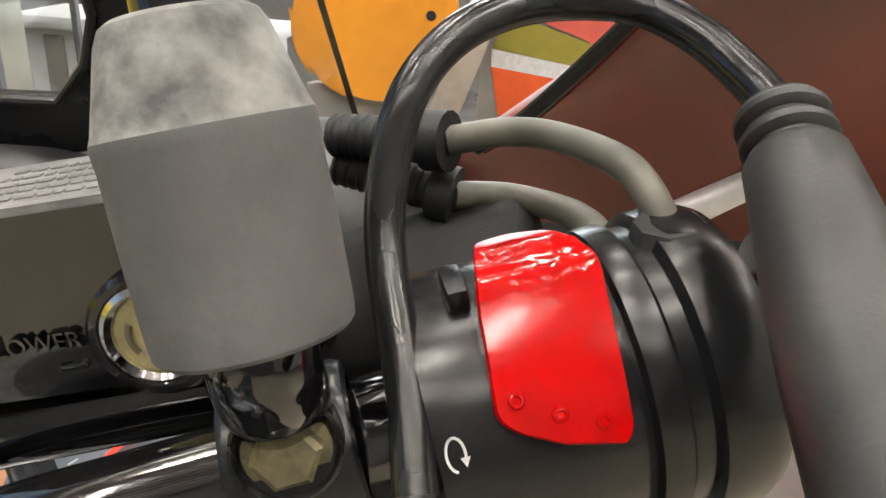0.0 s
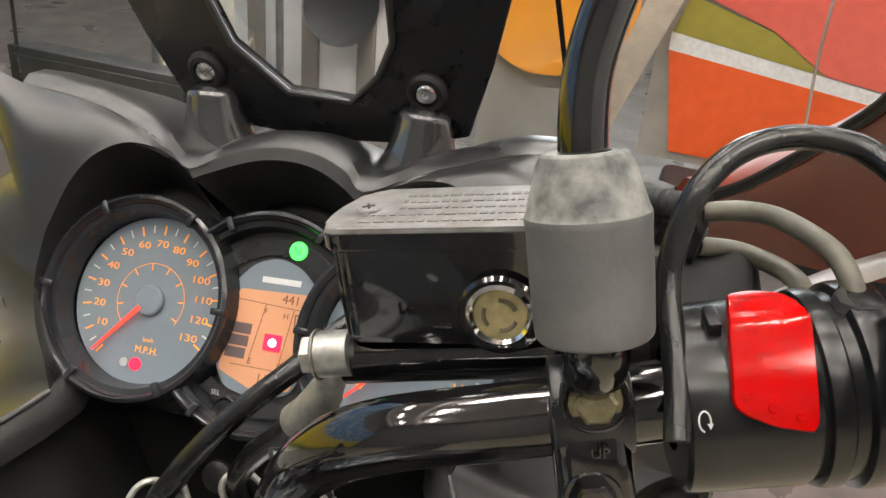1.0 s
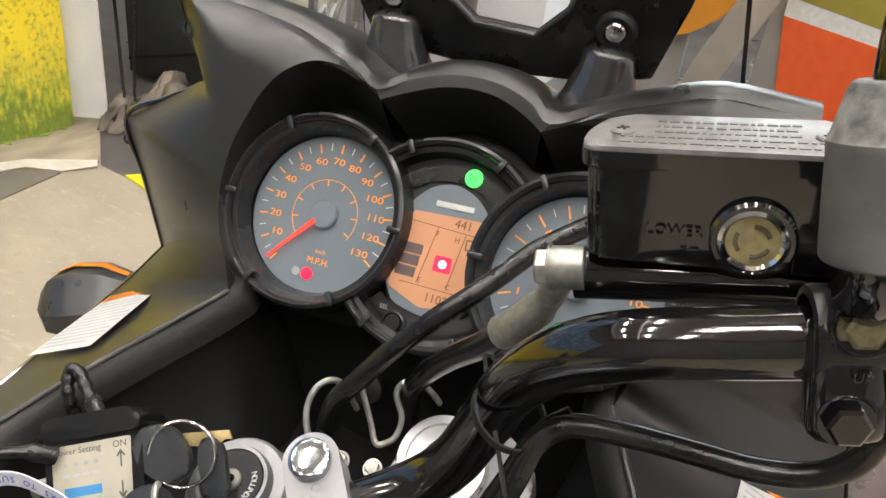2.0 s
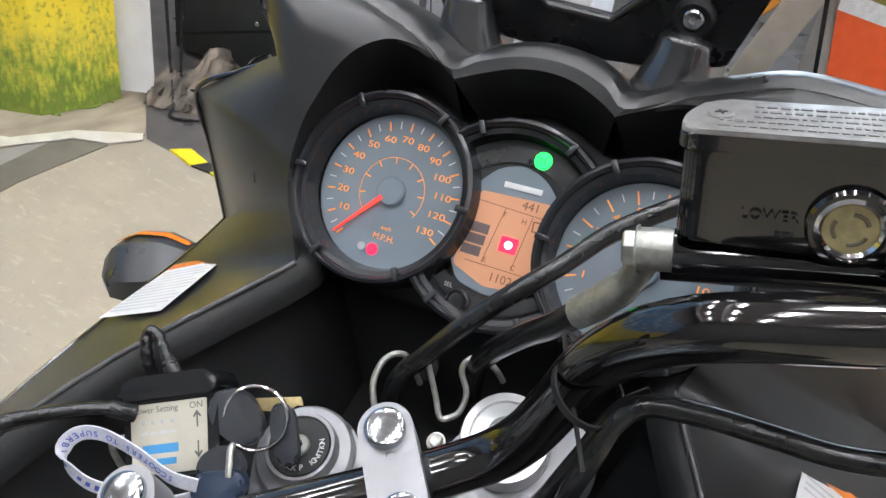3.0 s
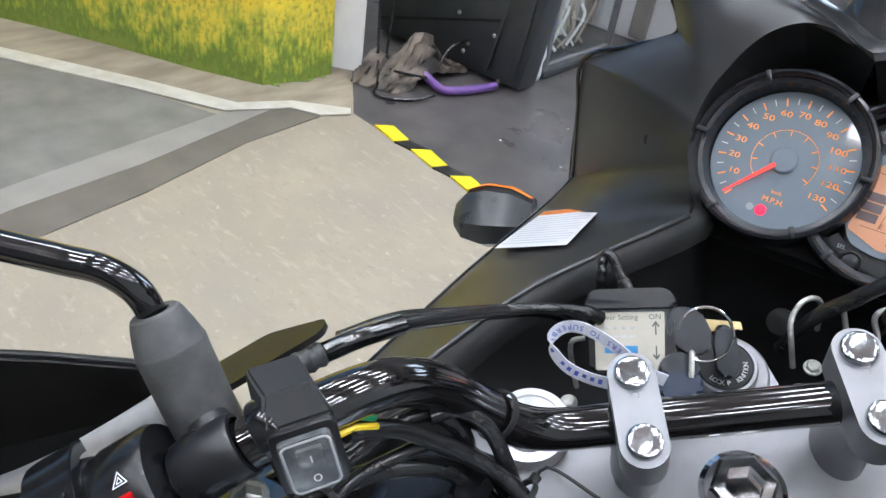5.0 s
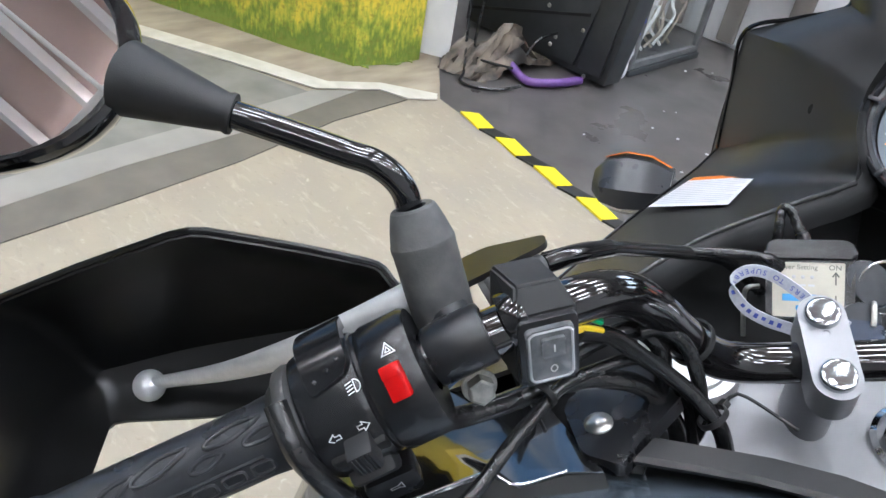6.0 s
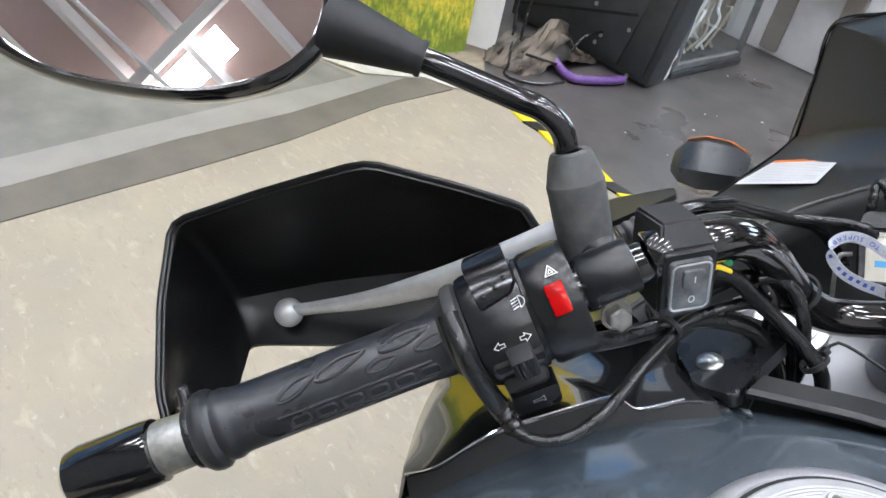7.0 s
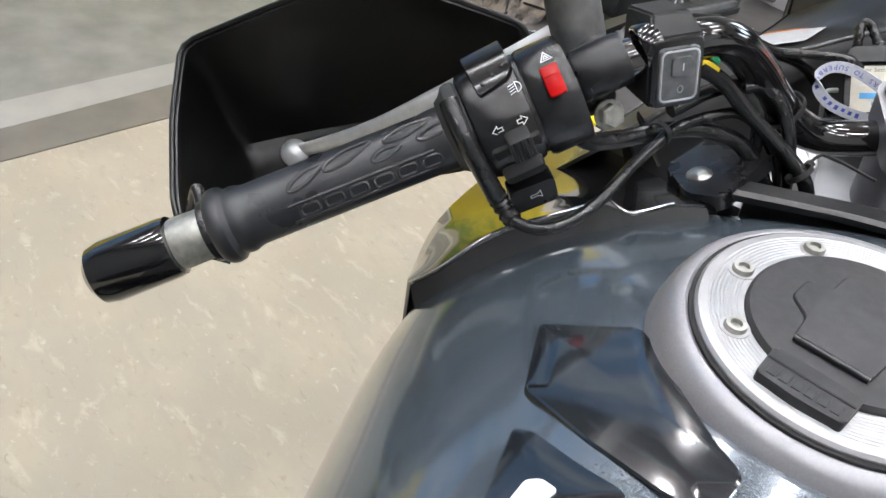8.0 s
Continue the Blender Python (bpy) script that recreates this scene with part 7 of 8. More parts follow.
# black trim along the front of the tank, and the covers beside it
trim = [[], [], [], [], []]
for k in range(37):
    x = -0.108 + 0.216 * k / 36
    yr = float(np.interp(abs(x), (0.0, 0.03, 0.06, 0.08, 0.108), (-0.252, -0.262, -0.278, -0.2915, -0.311)))
    for row, (dy, z) in zip(trim, ((0.004, 0.944), (-0.001, 0.9500), (0.0015, 0.9525), (0.019, 0.9520), (0.026, 0.905))):
        row.append((x, yr + dy, z))
bpart("tank_trim", sheet(trim, 0.002), M_PANEL, "satin black trim along the tank front", 40)
for sx in (-1, 1):
    # glossy side cover: inner edge above the tank, outer edge, lower edge
    inner = [V((sx * x, y, z)) for x, y, z in ((0.2238, -0.4420, 0.8718), (0.2070, -0.4375, 0.8910), (0.1960, -0.4200, 0.9090), (0.1888, -0.4067, 0.9171), (0.1730, -0.3805, 0.9265), (0.1597, -0.3579, 0.9332), (0.1540, -0.3545, 0.9325), (0.1458, -0.3491, 0.9299), (0.1310, -0.3310, 0.9380), (0.1180, -0.3190, 0.9400))]
    outer = [V((sx * x, y, z)) for x, y, z in ((0.2340, -0.4320, 0.8620), (0.2480, -0.4120, 0.8560), (0.2590, -0.3960, 0.8540), (0.2680, -0.3800, 0.8550), (0.2750, -0.3640, 0.8570), (0.2790, -0.3460, 0.8620), (0.2810, -0.3280, 0.8670), (0.2820, -0.3080, 0.8730), (0.2760, -0.2720, 0.8850), (0.2680, -0.2320, 0.8960))]
    lower = [V((sx * 0.213, -0.420 + 0.021 * k, 0.660 + 0.005 * k)) for k in range(10)]
    fold = [p + V((-sx * 0.012, -0.005, -0.010)) for p in inner]
    rows = lerp_rows(inner, outer, 6, (sx * 0.001, 0, 0.0015)) + lerp_rows(outer, lower, 4, (sx * 0.01, 0, 0))[1:]
    sc = bpart("side_cover", sheet(rows, 0.002), M_SIDE, "glossy dark grey side cover ahead of the tank", 60)
    bpart("cover_edge", tube([p + V((0, 0, 0.0006)) for p in inner[:9]], 0.0008, 8, 60, False), M_CHROME, parent=sc)
    # black sheet added for the shade in the gap below the cover's edge
    bpart("cover_fold", sheet([[p + V((-sx * 0.0012, 0, -0.0012)) for p in inner], fold], 0.001), M_DARK, "matt black fold that stands for the dark gap under the cover", parent=sc)
    # satin plate with a domed bolt over the cover's upper corner
    out_ = [(-0.025, 0.004), (0.003, -0.021), (0.024, -0.019), (0.026, 0.010), (0.030, 0.046), (-0.016, 0.050)]
    pl = slab(rounded([(x if sx == -1 else -x, y) for x, y in (out_ if sx == -1 else out_[::-1])], 0.005), -0.010, 0.0, at(0, 0, 0), 0.0012, 2)
    pm = axes((sx * 0.1356, -0.2973, 0.9440), (1, 0, 0.32 * -sx), (0.30 * sx, -0.21, 0.93))
    pl.transform(pm)
    pb = bpart("tank_bracket", pl, M_SATIN, "satin black plate beside the tank")
    bpart("bracket_bolt", lathe([(0.0076, 0), (0.0076, 0.001), (0.0060, 0.0026), (0.0030, 0.0034), (0.0, 0.0036)], pm, 24), M_BOLTHEAD, "bright domed bolt", parent=pb)
    # black block added to keep the gap below the cover in shade
    bpart("gap_filler", box(0.070, 0.070, 0.040, at(sx * 0.150, -0.322, 0.880), 0.008), M_DARK, "black block added to darken the gap under the side cover")

# unseen lower half: engine mass, wheels and stand, so that the motorcycle stands on the floor
b = box(0.30, 0.62, 0.42, at(0, -0.36, 0.46), 0.05, 3)
bpart("engine", b, M_DARK, "black engine and frame below the tank")
for y in (0.46, -1.02):
    wh = bpart("wheel", lathe([(0.165, -0.045), (0.215, -0.060), (0.285, -0.066), (0.316, -0.040), (0.322, 0.0), (0.316, 0.040), (0.285, 0.066), (0.215, 0.060), (0.165, 0.045)], at(0.04 if y > 0 else 0.0, y, 0.323) @ at(0, 0, 0, 0, 90, 0), 48), M_MATTE, "black road tyre on an alloy wheel")
    bpart("rim", lathe([(0.02, -0.05), (0.16, -0.03), (0.215, -0.055), (0.215, 0.055), (0.16, 0.03), (0.02, 0.05)], at(0.04 if y > 0 else 0.0, y, 0.323) @ at(0, 0, 0, 0, 90, 0), 36), M_SILVER, parent=wh)
for sx in (-1, 1):
    top_ = MS @ V((sx * 0.110, 0.008, -0.100))
    bpart("fork_leg", tube([top_, top_ + (MS.to_3x3() @ V((0, 0, -0.52)))], 0.0215, 20, 6), M_DARK, "black fork leg")
bpart("centre_stand", tube([(-0.16, -0.60, 0.02), (-0.12, -0.52, 0.30), (0.12, -0.52, 0.30), (0.16, -0.60, 0.02)], 0.016, 12, smooth=False), M_DARK, "black centre stand legs")
bpart("seat", box(0.26, 0.60, 0.10, at(0, -1.02, 0.84), 0.04, 3), M_MATTE, "black seat behind the tank")


# ---- heated grip controller on the yoke ----
NB = V((-0.178, -0.379, 0.908)).normalized()
BX = axes((-0.0465, 0.0400, -0.0345), (0.0534, -0.0100, 0.0063), NB)
bx_poly = rounded([(-0.0235, -0.0215), (0.0235, -0.0215), (0.0245, 0.0180), (0.0200, 0.0225), (-0.0200, 0.0225), (-0.0245, 0.0180)], 0.004)
ctrl = spart("heated_grip_controller", slab(bx_poly, -0.019, 0.0, BX, 0.0022, 3), M_SWITCH, "black heated grip control box with a beige label")
spart("controller_lid", slab(rounded([(-0.0250, 0.0150), (0.0250, 0.0150), (0.0255, 0.0215), (0.0195, 0.0262), (-0.0205, 0.0262), (-0.0255, 0.0215)], 0.003), -0.022, 0.0028, BX, 0.0018, 3), M_SWITCH, parent=ctrl)
spart("label", slab(rounded([(-0.0200, -0.0200), (0.0180, -0.0200), (0.0188, 0.0128), (-0.0205, 0.0128)], 0.0012), -0.0002, 0.0005, BX), M_LABEL, "worn beige metal label", parent=ctrl)
spart("lettering", letters("Power Setting", 0.0041, BX @ at(-0.0075, 0.0098, 0.0006), 0.00008), M_LABELTXT, "dark lettering", parent=ctrl)
spart("lettering", letters("ON", 0.0044, BX @ at(0.0135, 0.0098, 0.0006), 0.00008), M_LABELTXT, parent=ctrl)
for y0_, s_ in ((0.0035, 1), (-0.0105, -1)):
    mm = BX @ at(0.0138, y0_, 0.0007)
    ar = stroke([(0, -0.0035 * s_), (0, 0.0030 * s_)], 0.0008, mm)
    join(ar, stroke([(-0.0015, 0.0012 * s_), (0, 0.0033 * s_), (0.0015, 0.0012 * s_)], 0.0009, mm))
    spart("arrow", ar, M_LABELTXT, parent=ctrl)
for k in range(4):
    spart("level_lamp", lathe([(0.0011, 0.0), (0.0011, 0.0004), (0, 0.0006)], BX @ at(-0.0135 + 0.0049 * k, 0.0040, 0.0005), 14), M_GREYPRINT, parent=ctrl)
    spart("print_bar", box(0.0035, 0.0012, 0.0001, BX @ at(-0.0135 + 0.0048 * k, -0.0010, 0.0006)), M_STKLINE, "unreadable print as plain bars", parent=ctrl)
spart("brand_bar", box(0.0185, 0.0042, 0.0001, BX @ at(-0.0055, -0.0085, 0.0006)), M_BLUE, "blue maker's mark as a plain bar", parent=ctrl)
spart("brand_bar", box(0.0150, 0.0030, 0.0001, BX @ at(-0.0050, -0.0145, 0.0006)), M_BLUE, parent=ctrl)
cw = [(-0.0420, 0.0600, -0.0360), (-0.0438, 0.0680, -0.0322), (-0.0468, 0.0782, -0.0280), (-0.0495, 0.0882, -0.0243), (-0.0545, 0.0895, -0.0250), (-0.0575, 0.0780, -0.0330), (-0.0590, 0.0700, -0.0600)]
spart("controller_lead", tube(cw, lambda s: 0.0042 if s < 0.2 else 0.0032 + 0.0003 * math.sin(90 * s), 12, 70), M_HOSE, "glossy twisted controller lead", parent=ctrl)
spart("controller_lead", tube([(-0.062, 0.050, -0.030), (-0.072, 0.0515, -0.0215), (-0.0892, 0.0541, -0.0192), (-0.1153, 0.0545, -0.0150), (-0.145, 0.048, -0.002), (-0.170, 0.036, 0.018), (-0.195, 0.018, 0.034)], lambda s: 0.0042 if s < 0.08 else 0.0029 + 0.0010 * s, 14, 60), M_HOSE, "black sleeved controller lead", parent=ctrl)

# zinc wire clips ahead of the yoke
spart("wire_clip", tube([(0.0485, 0.034, -0.084), (0.0469, 0.0411, -0.0673), (0.0490, 0.0526, -0.0606), (0.0562, 0.0605, -0.0559), (0.0640, 0.0628, -0.0560), (0.0700, 0.0620, -0.0640), (0.0720, 0.0600, -0.0900)], 0.0017, 10, 50), M_STEEL, "bent zinc plated wire cable guide")
spart("wire_clip", tube([(0.0800, 0.0600, -0.0560), (0.0797, 0.0527, -0.0605), (0.0795, 0.0400, -0.0690), (0.0791, 0.0301, -0.0738), (0.0840, 0.0285, -0.0745), (0.0903, 0.0299, -0.0740), (0.0961, 0.0367, -0.0699), (0.0966, 0.0468, -0.0640), (0.1020, 0.0505, -0.0620), (0.1100, 0.0495, -0.0630), (0.1150, 0.0440, -0.0690), (0.1180, 0.0420, -0.0800)], 0.0017, 10, 90), M_STEEL, "bent zinc plated wire cable guide")
for x_, y_ in ((0.058, 0.030), (0.074, 0.020), (-0.086, 0.024)):
    spart("clip_screw", hexbolt(at(x_, y_, -0.080), 0.0042, 0.0035), M_STEEL, parent=yoke)
spart("wire_clip", tube([(-0.080, 0.034, -0.080), (-0.081, 0.040, -0.060), (-0.080, 0.046, -0.046), (-0.072, 0.048, -0.046)], 0.0016, 10, 30), M_STEEL, "bent zinc plated wire cable guide")

# ---- keys in the ignition, with a shop lanyard ----
NK = V((-0.1, -0.45, 0.88)).normalized()
keys = thing("key_ring", "motorcycle keys on a steel ring with a white and blue lanyard", "keys", MS_W)


def kpart(name, bm, material, label="", parent=None, sharp=32.0):
    return part(name, bm, material, parent or keys, label, None, sharp)


def plate(pts, thick, r, material, name, label, bevel=0.0012):
    """A flat moulded piece through points that lie in one plane facing the rider."""
    c = sum((V(p) for p in pts), V((0, 0, 0))) / len(pts)
    m = axes(tuple(c), (1, 0, 0), NK)
    inv = m.inverted()
    pl = [tuple((inv @ V(p)).xy) for p in pts]
    return kpart(name, slab(rounded(pl, r), -thick, 0.0, m, bevel, 3), material, label)


RK = axes((-0.0062, 0.0352, -0.0350), (1, 0, 0), NK)
ringb = bmesh.new()
for dz in (-0.0006, 0.0006):
    tube([RK @ V((0.0150 * math.cos(radians(a)), 0.0150 * math.sin(radians(a)), dz + 0.003 * math.sin(radians(a)))) for a in range(0, 361, 12)], 0.00085, 8, 80, False, ringb)
kpart("split_ring", ringb, M_CHROME, "bright steel split ring")
plate([(-0.0268, 0.0473, -0.0276), (-0.0164, 0.0500, -0.0250), (-0.0065, 0.0446, -0.0267), (-0.0016, 0.0302, -0.0334), (-0.0088, 0.0227, -0.0381), (-0.0190, 0.0264, -0.0374), (-0.0267, 0.0354, -0.0337)], 0.008, 0.005, M_KEYBLACK, "spare_key_head", "black plastic key head", 0.002)
plate([(0.0017, 0.0413, -0.0364), (0.0084, 0.0401, -0.0363), (0.0112, 0.0341, -0.0390), (0.0090, 0.0156, -0.0488), (0.0034, 0.0134, -0.0505), (-0.0018, 0.0170, -0.0492), (-0.0018, 0.0325, -0.0413)], 0.007, 0.004, M_KEYBLACK, "ignition_key_head", "black plastic head of the key in the lock", 0.002)
kpart("key_shank", tube([(0.0045, 0.0200, -0.0500), (0.0040, 0.0285, -0.0680)], 0.0030, 12, 6), M_STEEL)
bl = plate([(-0.0064, 0.0474, -0.0382), (0.0100, 0.0436, -0.0383), (0.0152, 0.0424, -0.0383), (0.0156, 0.0382, -0.0404), (0.0120, 0.0396, -0.0400), (0.0100, 0.0380, -0.0405), (0.0060, 0.0400, -0.0405), (0.0030, 0.0388, -0.0410), (-0.0049, 0.0416, -0.0410)], 0.0022, 0.0008, M_BRASS, "key_blade", "worn brass key blade", 0.0003)
plate([(-0.0385, 0.0082, -0.0352), (-0.0341, 0.0138, -0.0318), (-0.0161, 0.0105, -0.0315), (-0.0126, 0.0052, -0.0338), (-0.0161, -0.0006, -0.0372), (-0.0294, -0.0012, -0.0390), (-0.0379, 0.0025, -0.0381)], 0.010, 0.003, M_NAVY, "lanyard_fob", "navy blue plastic lanyard clasp", 0.0022)
plate([(-0.0363, 0.0142, -0.0354), (-0.0330, 0.0208, -0.0319), (-0.0260, 0.0240, -0.0310), (-0.0190, 0.0230, -0.0315), (-0.0140, 0.0175, -0.0327), (-0.0130, 0.0100, -0.0356), (-0.0250, 0.0080, -0.0370)], 0.007, 0.005, M_KEYBLACK, "alarm_fob", "black rounded alarm fob", 0.002)
kpart("link", tube([(-0.0165, 0.0225, -0.0310), (-0.0174, 0.0196, -0.0294), (-0.0190, 0.0120, -0.0310), (-0.0199, 0.0084, -0.0325)], 0.0016, 8, 14), M_STEEL, "small steel link")
strap_c = smooth_path([(-0.0335, 0.0076, -0.0310), (-0.0442, 0.0131, -0.0272), (-0.0563, 0.0251, -0.0214), (-0.0702, 0.0360, -0.0174), (-0.0816, 0.0398, -0.0170), (-0.0903, 0.0370, -0.0200), (-0.0915, 0.0305, -0.0250), (-0.0850, 0.0221, -0.0310), (-0.0741, 0.0161, -0.0350), (-0.0642, 0.0125, -0.0370), (-0.0480, 0.0060, -0.0390), (-0.0360, 0.0050, -0.0380)], 64)


def strap_rows(lo, hi, i0, i1, lift):
    rows_ = []
    for i in range(i0, i1):
        t_ = (strap_c[min(i + 1, 63)] - strap_c[max(i - 1, 0)]).normalized()
        wdir = (V((0.05, 0.55, 0.84)) - t_ * t_.dot(V((0.05, 0.55, 0.84)))).normalized()
        nrm_ = t_.cross(wdir).normalized()
        rows_.append([strap_c[i] + wdir * w_ + nrm_ * lift for w_ in (lo, (lo + hi) / 2, hi)])
    return rows_


strap = kpart("lanyard_strap", sheet(strap_rows(-0.0036, 0.0036, 0, 64, 0.0), 0.0007), M_LANYARD, "white woven strap looped back on itself", None, 60)
for i0 in [q_ for q_ in range(4, 60, 2) if q_ % 14 != 8]:
    for s_ in (0.0006, -0.0011):
        if s_ < 0 and i0 < 36:
            continue
        kpart("print_bar", sheet(strap_rows(-0.0014 + 0.0004 * (i0 % 3), 0.0016, i0, i0 + 2, s_)), M_LANBLUE, "blue print as plain bars", strap)
words = bmesh.new()
walked = 0.0
at_len = [0.0]
for a_, b_ in zip(strap_c, strap_c[1:]):
    walked += (b_ - a_).length
    at_len.append(walked)
for k, ch in enumerate("SCOOTERS TO SUPERBI"):
    if ch == " ":
        continue
    want = 0.012 + 0.0034 * k
    i0 = max(i for i in range(63) if at_len[i] <= want)
    f_ = (want - at_len[i0]) / (at_len[i0 + 1] - at_len[i0])
    t_ = (strap_c[i0 + 1] - strap_c[i0]).normalized()
    wdir = (V((0.05, 0.55, 0.84)) - t_ * t_.dot(V((0.05, 0.55, 0.84)))).normalized()
    nrm_ = t_.cross(wdir).normalized()
    join(words, letters(ch, 0.0044, basis(t_, -wdir, -nrm_, strap_c[i0].lerp(strap_c[i0 + 1], f_) - nrm_ * 0.0009), 0.0001))
kpart("printed_words", words, M_LANBLUE, "blue printed words on the strap", strap)

# ---- beyond the stage: cabinet, clutter, boards ----
M_CAB = mat("black_powder_coat", (0.040, 0.043, 0.046), (0.028, 0.030, 0.033), 0.35, 0.5, scale=12, bump=0.05, bscale=300)
M_WPANEL = mat("white_foam_board", (0.86, 0.86, 0.87), (0.80, 0.80, 0.82), 0.55, scale=10)
M_PURPLE = mat("purple_cable_sleeve", (0.175, 0.085, 0.31), (0.13, 0.06, 0.24), 0.4, scale=30)
M_CLOTH = mat("crumpled_brown_sheet", (0.19, 0.155, 0.12), (0.018, 0.016, 0.015), 0.6, scale=9, contrast=(0.40, 0.60), bump=0.4, bscale=60)
M_PRED = mat("orange_red_poster_ink", (0.80, 0.115, 0.030), (0.74, 0.10, 0.025), 0.4, scale=20)
M_PSAL = mat("salmon_poster_ink", (0.72, 0.13, 0.10), (0.66, 0.12, 0.09), 0.4, scale=20)
M_POLIVE = mat("olive_poster_ink", (0.32, 0.27, 0.05), (0.28, 0.24, 0.045), 0.4, scale=20)
M_PORANGE = mat("amber_panel_paint", (0.86, 0.34, 0.035), (0.80, 0.31, 0.03), 0.35, scale=10)
M_PBEIGE = mat("beige_post_paint", (0.44, 0.38, 0.31), (0.36, 0.31, 0.26), 0.5, scale=14)
M_PGREY = mat("warm_grey_board", (0.34, 0.31, 0.28), (0.27, 0.25, 0.23), 0.5, scale=6)
M_CREAM = mat("cream_case_lining", (0.66, 0.61, 0.50), (0.48, 0.43, 0.34), 0.6, scale=7)
M_CASEFRAME = mat("grey_case_frame", (0.17, 0.17, 0.175), (0.12, 0.12, 0.125), 0.4, scale=14)
M_CASEGLASS = glass("case_glass", (0.9, 0.93, 0.92))

cab = thing("storage_cabinet", "black metal cabinet beside the mural", "cabinet", at(0, -0.205, -0.012))
YZ = Matrix(((1, 0, 0, 0), (0, 0, -1, 0), (0, 1, 0, 0), (0, 0, 0, 1)))  # lays (x, z) outlines upright
part("body", slab([(-2.64, 0.02), (-1.80, 0.02), (-1.745, 0.46), (-2.64, 0.46)], 0.0, 0.12, at(0, 2.80, 0) @ YZ, 0.006, 2), M_CAB, cab)
part("door", slab([(-2.60, 0.05), (-1.97, 0.05), (-1.893, 0.43), (-2.60, 0.43)], 0.0, 0.014, at(0, 2.678, 0) @ YZ, 0.003, 2), M_CAB, cab)
part("door", slab([(-1.945, 0.05), (-1.825, 0.05), (-1.785, 0.43), (-1.906, 0.43)], 0.0, 0.014, at(0, 2.678, 0) @ YZ, 0.003, 2), M_CAB, cab)
for x_, z_ in ((-2.09, 0.135), (-2.11, 0.095), (-1.90, 0.03), (-2.16, 0.25), (-1.96, 0.21)):
    part("rivet", lathe([(0.010, 0), (0.008, 0.005), (0, 0.006)], at(x_, 2.664, z_) @ at(0, 0, 0, 90, 0, 0), 12), M_STEEL, cab)
part("seam", box(0.70, 0.006, 0.012, at(-2.28, 2.662, 0.185, 0, -16, 0)), M_DARK, cab)

solid("white_board", sheet([[(-2.393, 1.930, z), (-2.33, 1.965, z), (-2.270, 2.005, z)] for z in (0.03, 0.4, 1.0, 2.2)], 0.02), M_WPANEL, "white foam board standing beside the mural", "board")
random.seed(11)
cl = bmesh.new()
NXC, NYC = 26, 18
gv = []
for j in range(NYC + 1):
    row = []
    for i in range(NXC + 1):
        u, v = i / NXC, j / NYC
        hgt = 0.34 * math.sin(math.pi * min(1, v * 1.1 + 0.05)) ** 2 * (1 - 0.75 * u) * (0.55 + 0.45 * math.sin(5 * u + 3 * v) * math.cos(7 * v))
        row.append(cl.verts.new((-2.27 + 0.19 * u + random.uniform(-0.012, 0.012), 1.93 + 0.10 * u + 0.55 * v + random.uniform(-0.012, 0.012), -0.010 + max(0.0, hgt) + (random.uniform(0, 0.03) if 0 < i < NXC and 0 < j < NYC else 0))))
    gv.append(row)
for r0, r1 in zip(gv, gv[1:]):
    for i in range(NXC):
        cl.faces.new((r0[i], r0[i + 1], r1[i + 1], r1[i]))
solid("crumpled_sheet", cl, M_CLOTH, "crumpled brown and black dust sheet on the floor", "dust sheet", "", 70)
pc = [(-2.155, 2.215, 0.105), (-2.125, 2.200, 0.060), (-2.06, 2.19, 0.026), (-1.98, 2.19, 0.010), (-1.935, 2.25, 0.010), (-1.905, 2.33, 0.010), (-1.885, 2.42, 0.012)]
solid("purple_hose", tube(pc, 0.018, 14, 50), M_PURPLE, "thick purple cable lying before the cabinet", "cable")
for pts_, nm in (([(-2.32, 2.12, 1.15), (-2.31, 2.11, 0.7), (-2.29, 2.10, 0.35), (-2.24, 2.06, 0.12), (-2.17, 2.00, 0.01), (-2.14, 1.95, -0.004), (-2.08, 1.94, -0.004), (-2.00, 2.02, -0.004), (-1.96, 2.12, 0.01)], "dangling_wire"), ([(-2.19, 2.12, 1.1), (-2.20, 2.11, 0.5), (-2.22, 2.10, 0.20), (-2.20, 2.08, 0.06), (-2.12, 2.10, 0.05), (-2.05, 2.2, 0.03)], "dangling_wire"), ([(-2.05, 2.60, 0.25), (-2.08, 2.50, 0.15), (-2.10, 2.36, 0.12), (-2.09, 2.25, 0.02)], "dangling_wire")):
    solid(nm, tube(pts_, 0.006, 8, 60), M_HOSE, "thin black cable hanging to the floor", "cable", group="hanging cables")

# glazed display case behind the cabinet
case = thing("display_case", "low glass display case with pale leads inside", "display case", at(0, -0.205, -0.012))
part("plinth", box(0.30, 0.60, 0.03, at(-1.99, 3.225, 0.016), 0.004), M_CAB, case)
for y_ in (2.950, 3.505):
    part("post", box(0.030, 0.030, 0.93, at(-1.865, y_, 0.495), 0.002), M_CASEFRAME, case)
    part("post", box(0.022, 0.022, 0.93, at(-2.13, y_, 0.495), 0.002), M_CASEFRAME, case)
part("sill", box(0.028, 0.58, 0.030, at(-1.864, 3.228, 0.046), 0.003), M_CASEFRAME, case)
part("top", box(0.30, 0.60, 0.03, at(-1.99, 3.225, 0.975), 0.004), M_CAB, case)
pane = part("pane", box(0.004, 0.530, 0.89, at(-1.862, 3.228, 0.510)), M_CASEGLASS, case)
pane.visible_shadow = False
part("back_panel", box(0.012, 0.530, 0.92, at(-2.11, 3.228, 0.495)), M_CREAM, case)
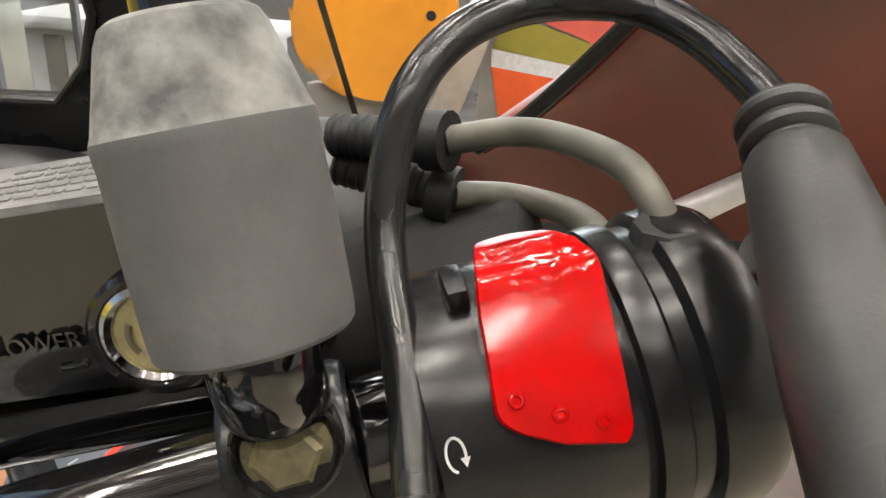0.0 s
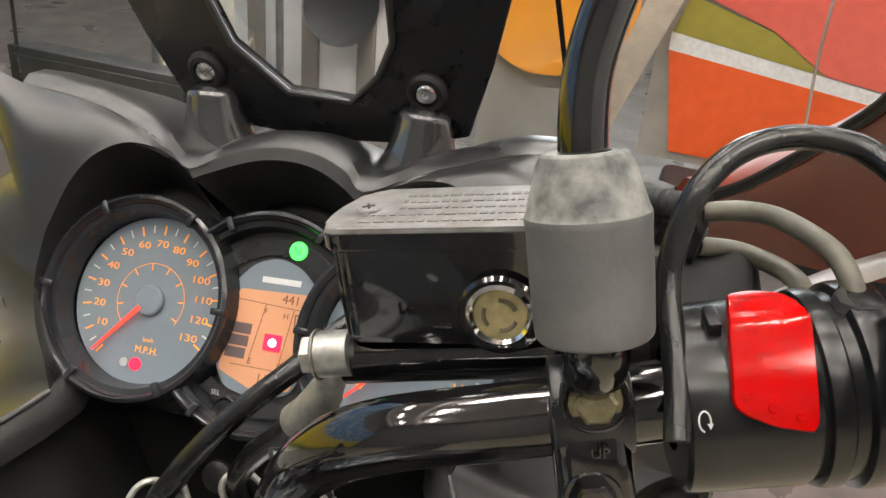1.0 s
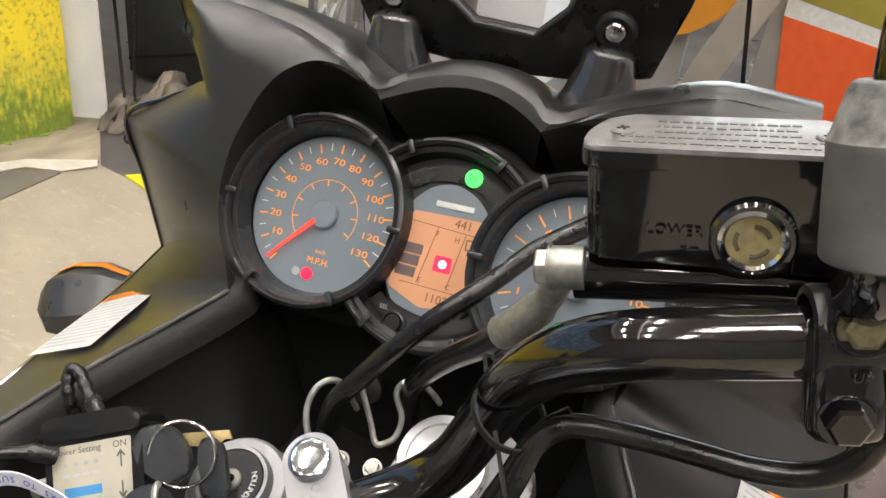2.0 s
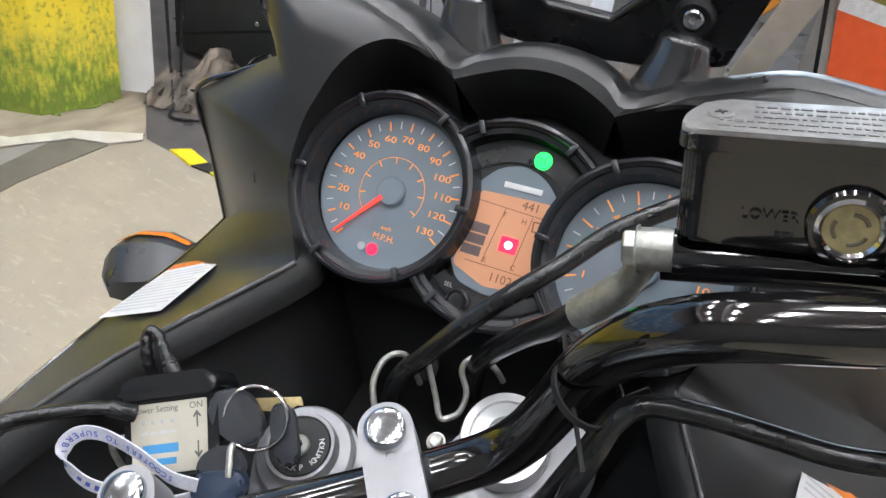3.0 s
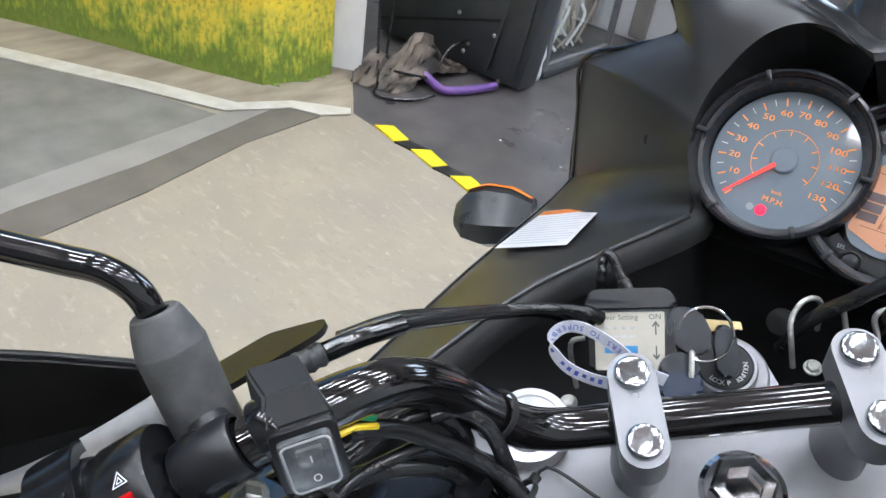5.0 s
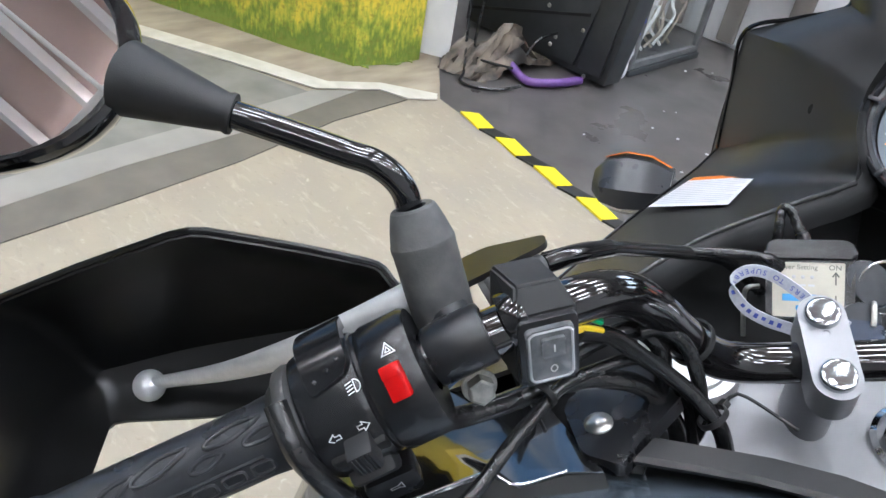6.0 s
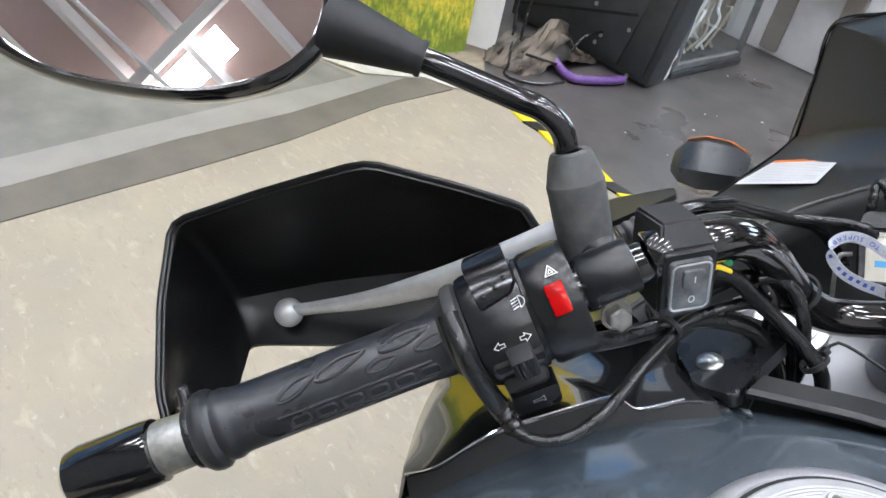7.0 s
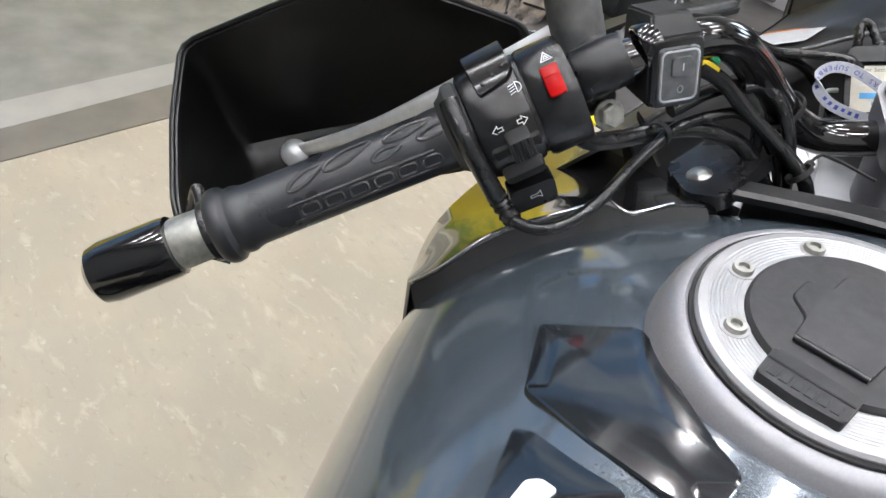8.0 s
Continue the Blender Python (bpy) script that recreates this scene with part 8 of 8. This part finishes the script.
for k in range(6):
    y_ = 2.795 + 0.08 * k
    solid("coiled_lead", tube([(-1.99, y_, 0.03), (-1.96, y_ + 0.06, 0.12 + 0.05 * (k % 3)), (-2.02, y_ + 0.12, 0.22), (-1.97, y_ + 0.03, 0.30 + 0.03 * k), (-2.02, y_ - 0.05, 0.16), (-1.98, y_ + 0.05, 0.025)], 0.008, 8, 50), M_PBEIGE if k % 2 else M_WPANEL, "pale lead coiled inside the display case", "cable", group="coiled leads")
random.seed(17)
for nm, c_, r_, h_, mt, lb in (("white_bundle", (-1.885, 2.690, -0.010), 0.040, 0.20, M_WPANEL, "white wrapped bundle between cabinet and case"), ("blue_bundle", (-1.870, 2.700, 0.185), 0.034, 0.12, M_LANBLUE, "blue wrapped bundle on a white one")):
    bd_ = lathe([(0.0, 0.0), (r_ * 0.8, 0.004), (r_, h_ * 0.15), (r_ * 0.9, h_ * 0.4), (r_ * 1.08, h_ * 0.6), (r_ * 0.85, h_ * 0.85), (r_ * 0.4, h_ * 0.98), (0.0, h_)], at(*c_, 6, 6, 0), 12)
    for v in bd_.verts:
        v.co += V((random.uniform(-0.007, 0.007), random.uniform(-0.007, 0.007), 0))
    solid(nm, bd_, mt, lb, "bundle", "", 50)
random.seed(23)
chips = bmesh.new()
for k in range(46):
    x_, y_ = random.uniform(-2.0, 0.2), random.uniform(1.95, 3.4)
    s_ = random.uniform(0.004, 0.013)
    box(s_, s_ * random.uniform(0.5, 1.2), 0.003, at(x_, y_, -0.0105, 0, 0, random.uniform(0, 90)), 0.0, 1, chips)
solid("floor_litter", chips, M_WPANEL, "small pale scraps scattered on the dark floor", "litter", "stuff")

# striped poster board, amber panel and leaning post on the far side
board = thing("poster_board", "large poster board with red, olive and white stripes", "poster", at(0, 3.4, 0))


def poster(poly, lift, material, name):
    part(name, slab(poly, 0.0, 0.004, at(0, 0.0 - lift, 0) @ YZ), material, board)


part("backing", slab([(-0.16, 0.20), (2.6, 0.20), (2.6, 2.1), (-0.16, 2.1)], -0.02, 0.0, YZ), M_PGREY, board)
poster([(-0.112, 0.661), (0.76, 0.557), (2.5, 0.33), (2.5, 0.22), (-0.025, 0.24)], 0.004, M_PRED, "red_field")
poster([(-0.115, 0.733), (0.744, 0.610), (2.5, 0.40), (2.5, 0.33), (0.76, 0.557), (-0.112, 0.661)], 0.004, M_WHITE, "white_stripe")
poster([(-0.067, 0.883), (0.269, 0.785), (0.487, 0.650), (-0.110, 0.735)], 0.004, M_POLIVE, "olive_stripe")
poster([(-0.060, 0.900), (-0.060, 1.30), (0.10, 1.33), (0.626, 1.0), (0.84, 0.865), (1.60, 0.520), (0.744, 0.618), (0.495, 0.650), (0.269, 0.790)], 0.004, M_PSAL, "salmon_field")
poster([(0.626, 1.005), (0.10, 1.34), (0.40, 1.40), (1.05, 1.02), (1.70, 0.75), (1.70, 0.53), (0.84, 0.870)], 0.006, M_WHITE, "white_stripe")
poster([(0.42, 1.42), (1.07, 1.04), (2.5, 0.60), (2.5, 1.9), (0.42, 1.9)], 0.004, M_PRED, "red_field")
post = solid("leaning_post", slab([(-0.208, 0.924), (-0.064, 0.937), (-0.279, 0.320), (-0.417, 0.285)][::-1], -0.02, 0.02, at(0, 3.33, 0) @ YZ, 0.006, 2), M_PBEIGE, "beige post leaning before the poster board", "post")
bmx = slab([(-0.417, 0.285), (-0.279, 0.320), (-0.365, -0.012), (-0.51, -0.012)], -0.02, 0.02, at(0, 3.33, 0) @ YZ)
solid("leaning_post", bmx, M_PBEIGE, "lower length of the leaning beige post", "post")
amber = [(-0.58 + 0.33 * math.cos(radians(a)), 0.80 + 0.30 * math.sin(radians(a)) + (0.06 if math.sin(radians(a)) > 0 else 0)) for a in range(0, 360, 10)]
apan = thing("amber_panel", "rounded amber panel on a grey stand", "panel", at(0, 3.36, 0))
part("panel", slab(amber, 0.0, 0.05, YZ, 0.012, 3), M_PORANGE, apan)
part("stand", slab([(-0.86, -0.012), (-0.42, -0.012), (-0.42, 0.56), (-0.86, 0.56)], -0.04, 0.0, YZ, 0.006, 2), M_PGREY, apan)
part("fixing", lathe([(0.02, 0), (0.02, 0.006), (0, 0.006)], at(-0.36, -0.052, 0.86) @ at(0, 0, 0, 90, 0, 0), 16), M_MATTE, apan)
solid("black_bench", box(1.5, 0.34, 0.24, at(0.72, 3.10, 0.11), 0.03, 3), M_MATTE, "low black bench before the poster board", "bench")
solid("steel_cable", tube([(0.40, 3.2, 2.4), (0.43, 3.3, 0.912), (0.466, 3.3, 0.447), (0.48, 3.28, 0.20)], 0.006, 8, 20), M_PGREY, "thin grey steel cable hanging before the poster", "cable")
# pale counter seen through the screen cut-out
ctr = thing("counter", "white topped counter with a grey front", "counter", at(0, 0, -0.012))
part("top", box(1.3, 0.50, 0.06, at(-1.75, 3.85, 0.70), 0.01, 2), M_WPANEL, ctr)
part("front", box(1.2, 0.40, 0.67, at(-1.75, 3.85, 0.335), 0.006, 2), M_WPANEL, ctr)
for k in range(3):
    part("front_rib", box(0.10, 0.03, 0.62, at(-2.2 + 0.32 * k, 3.64, 0.33), 0.012, 3), M_PGREY, ctr)
solid("black_dish", lathe([(0.0, 0.012), (0.10, 0.014), (0.17, 0.04), (0.20, 0.075), (0.17, 0.055), (0.10, 0.03), (0, 0.028)][::-1], at(-1.66, 3.60, 0.585, 72, 8, 0), 36), M_MATTE, "black oval saddle pad hung on the counter", "saddle pad")
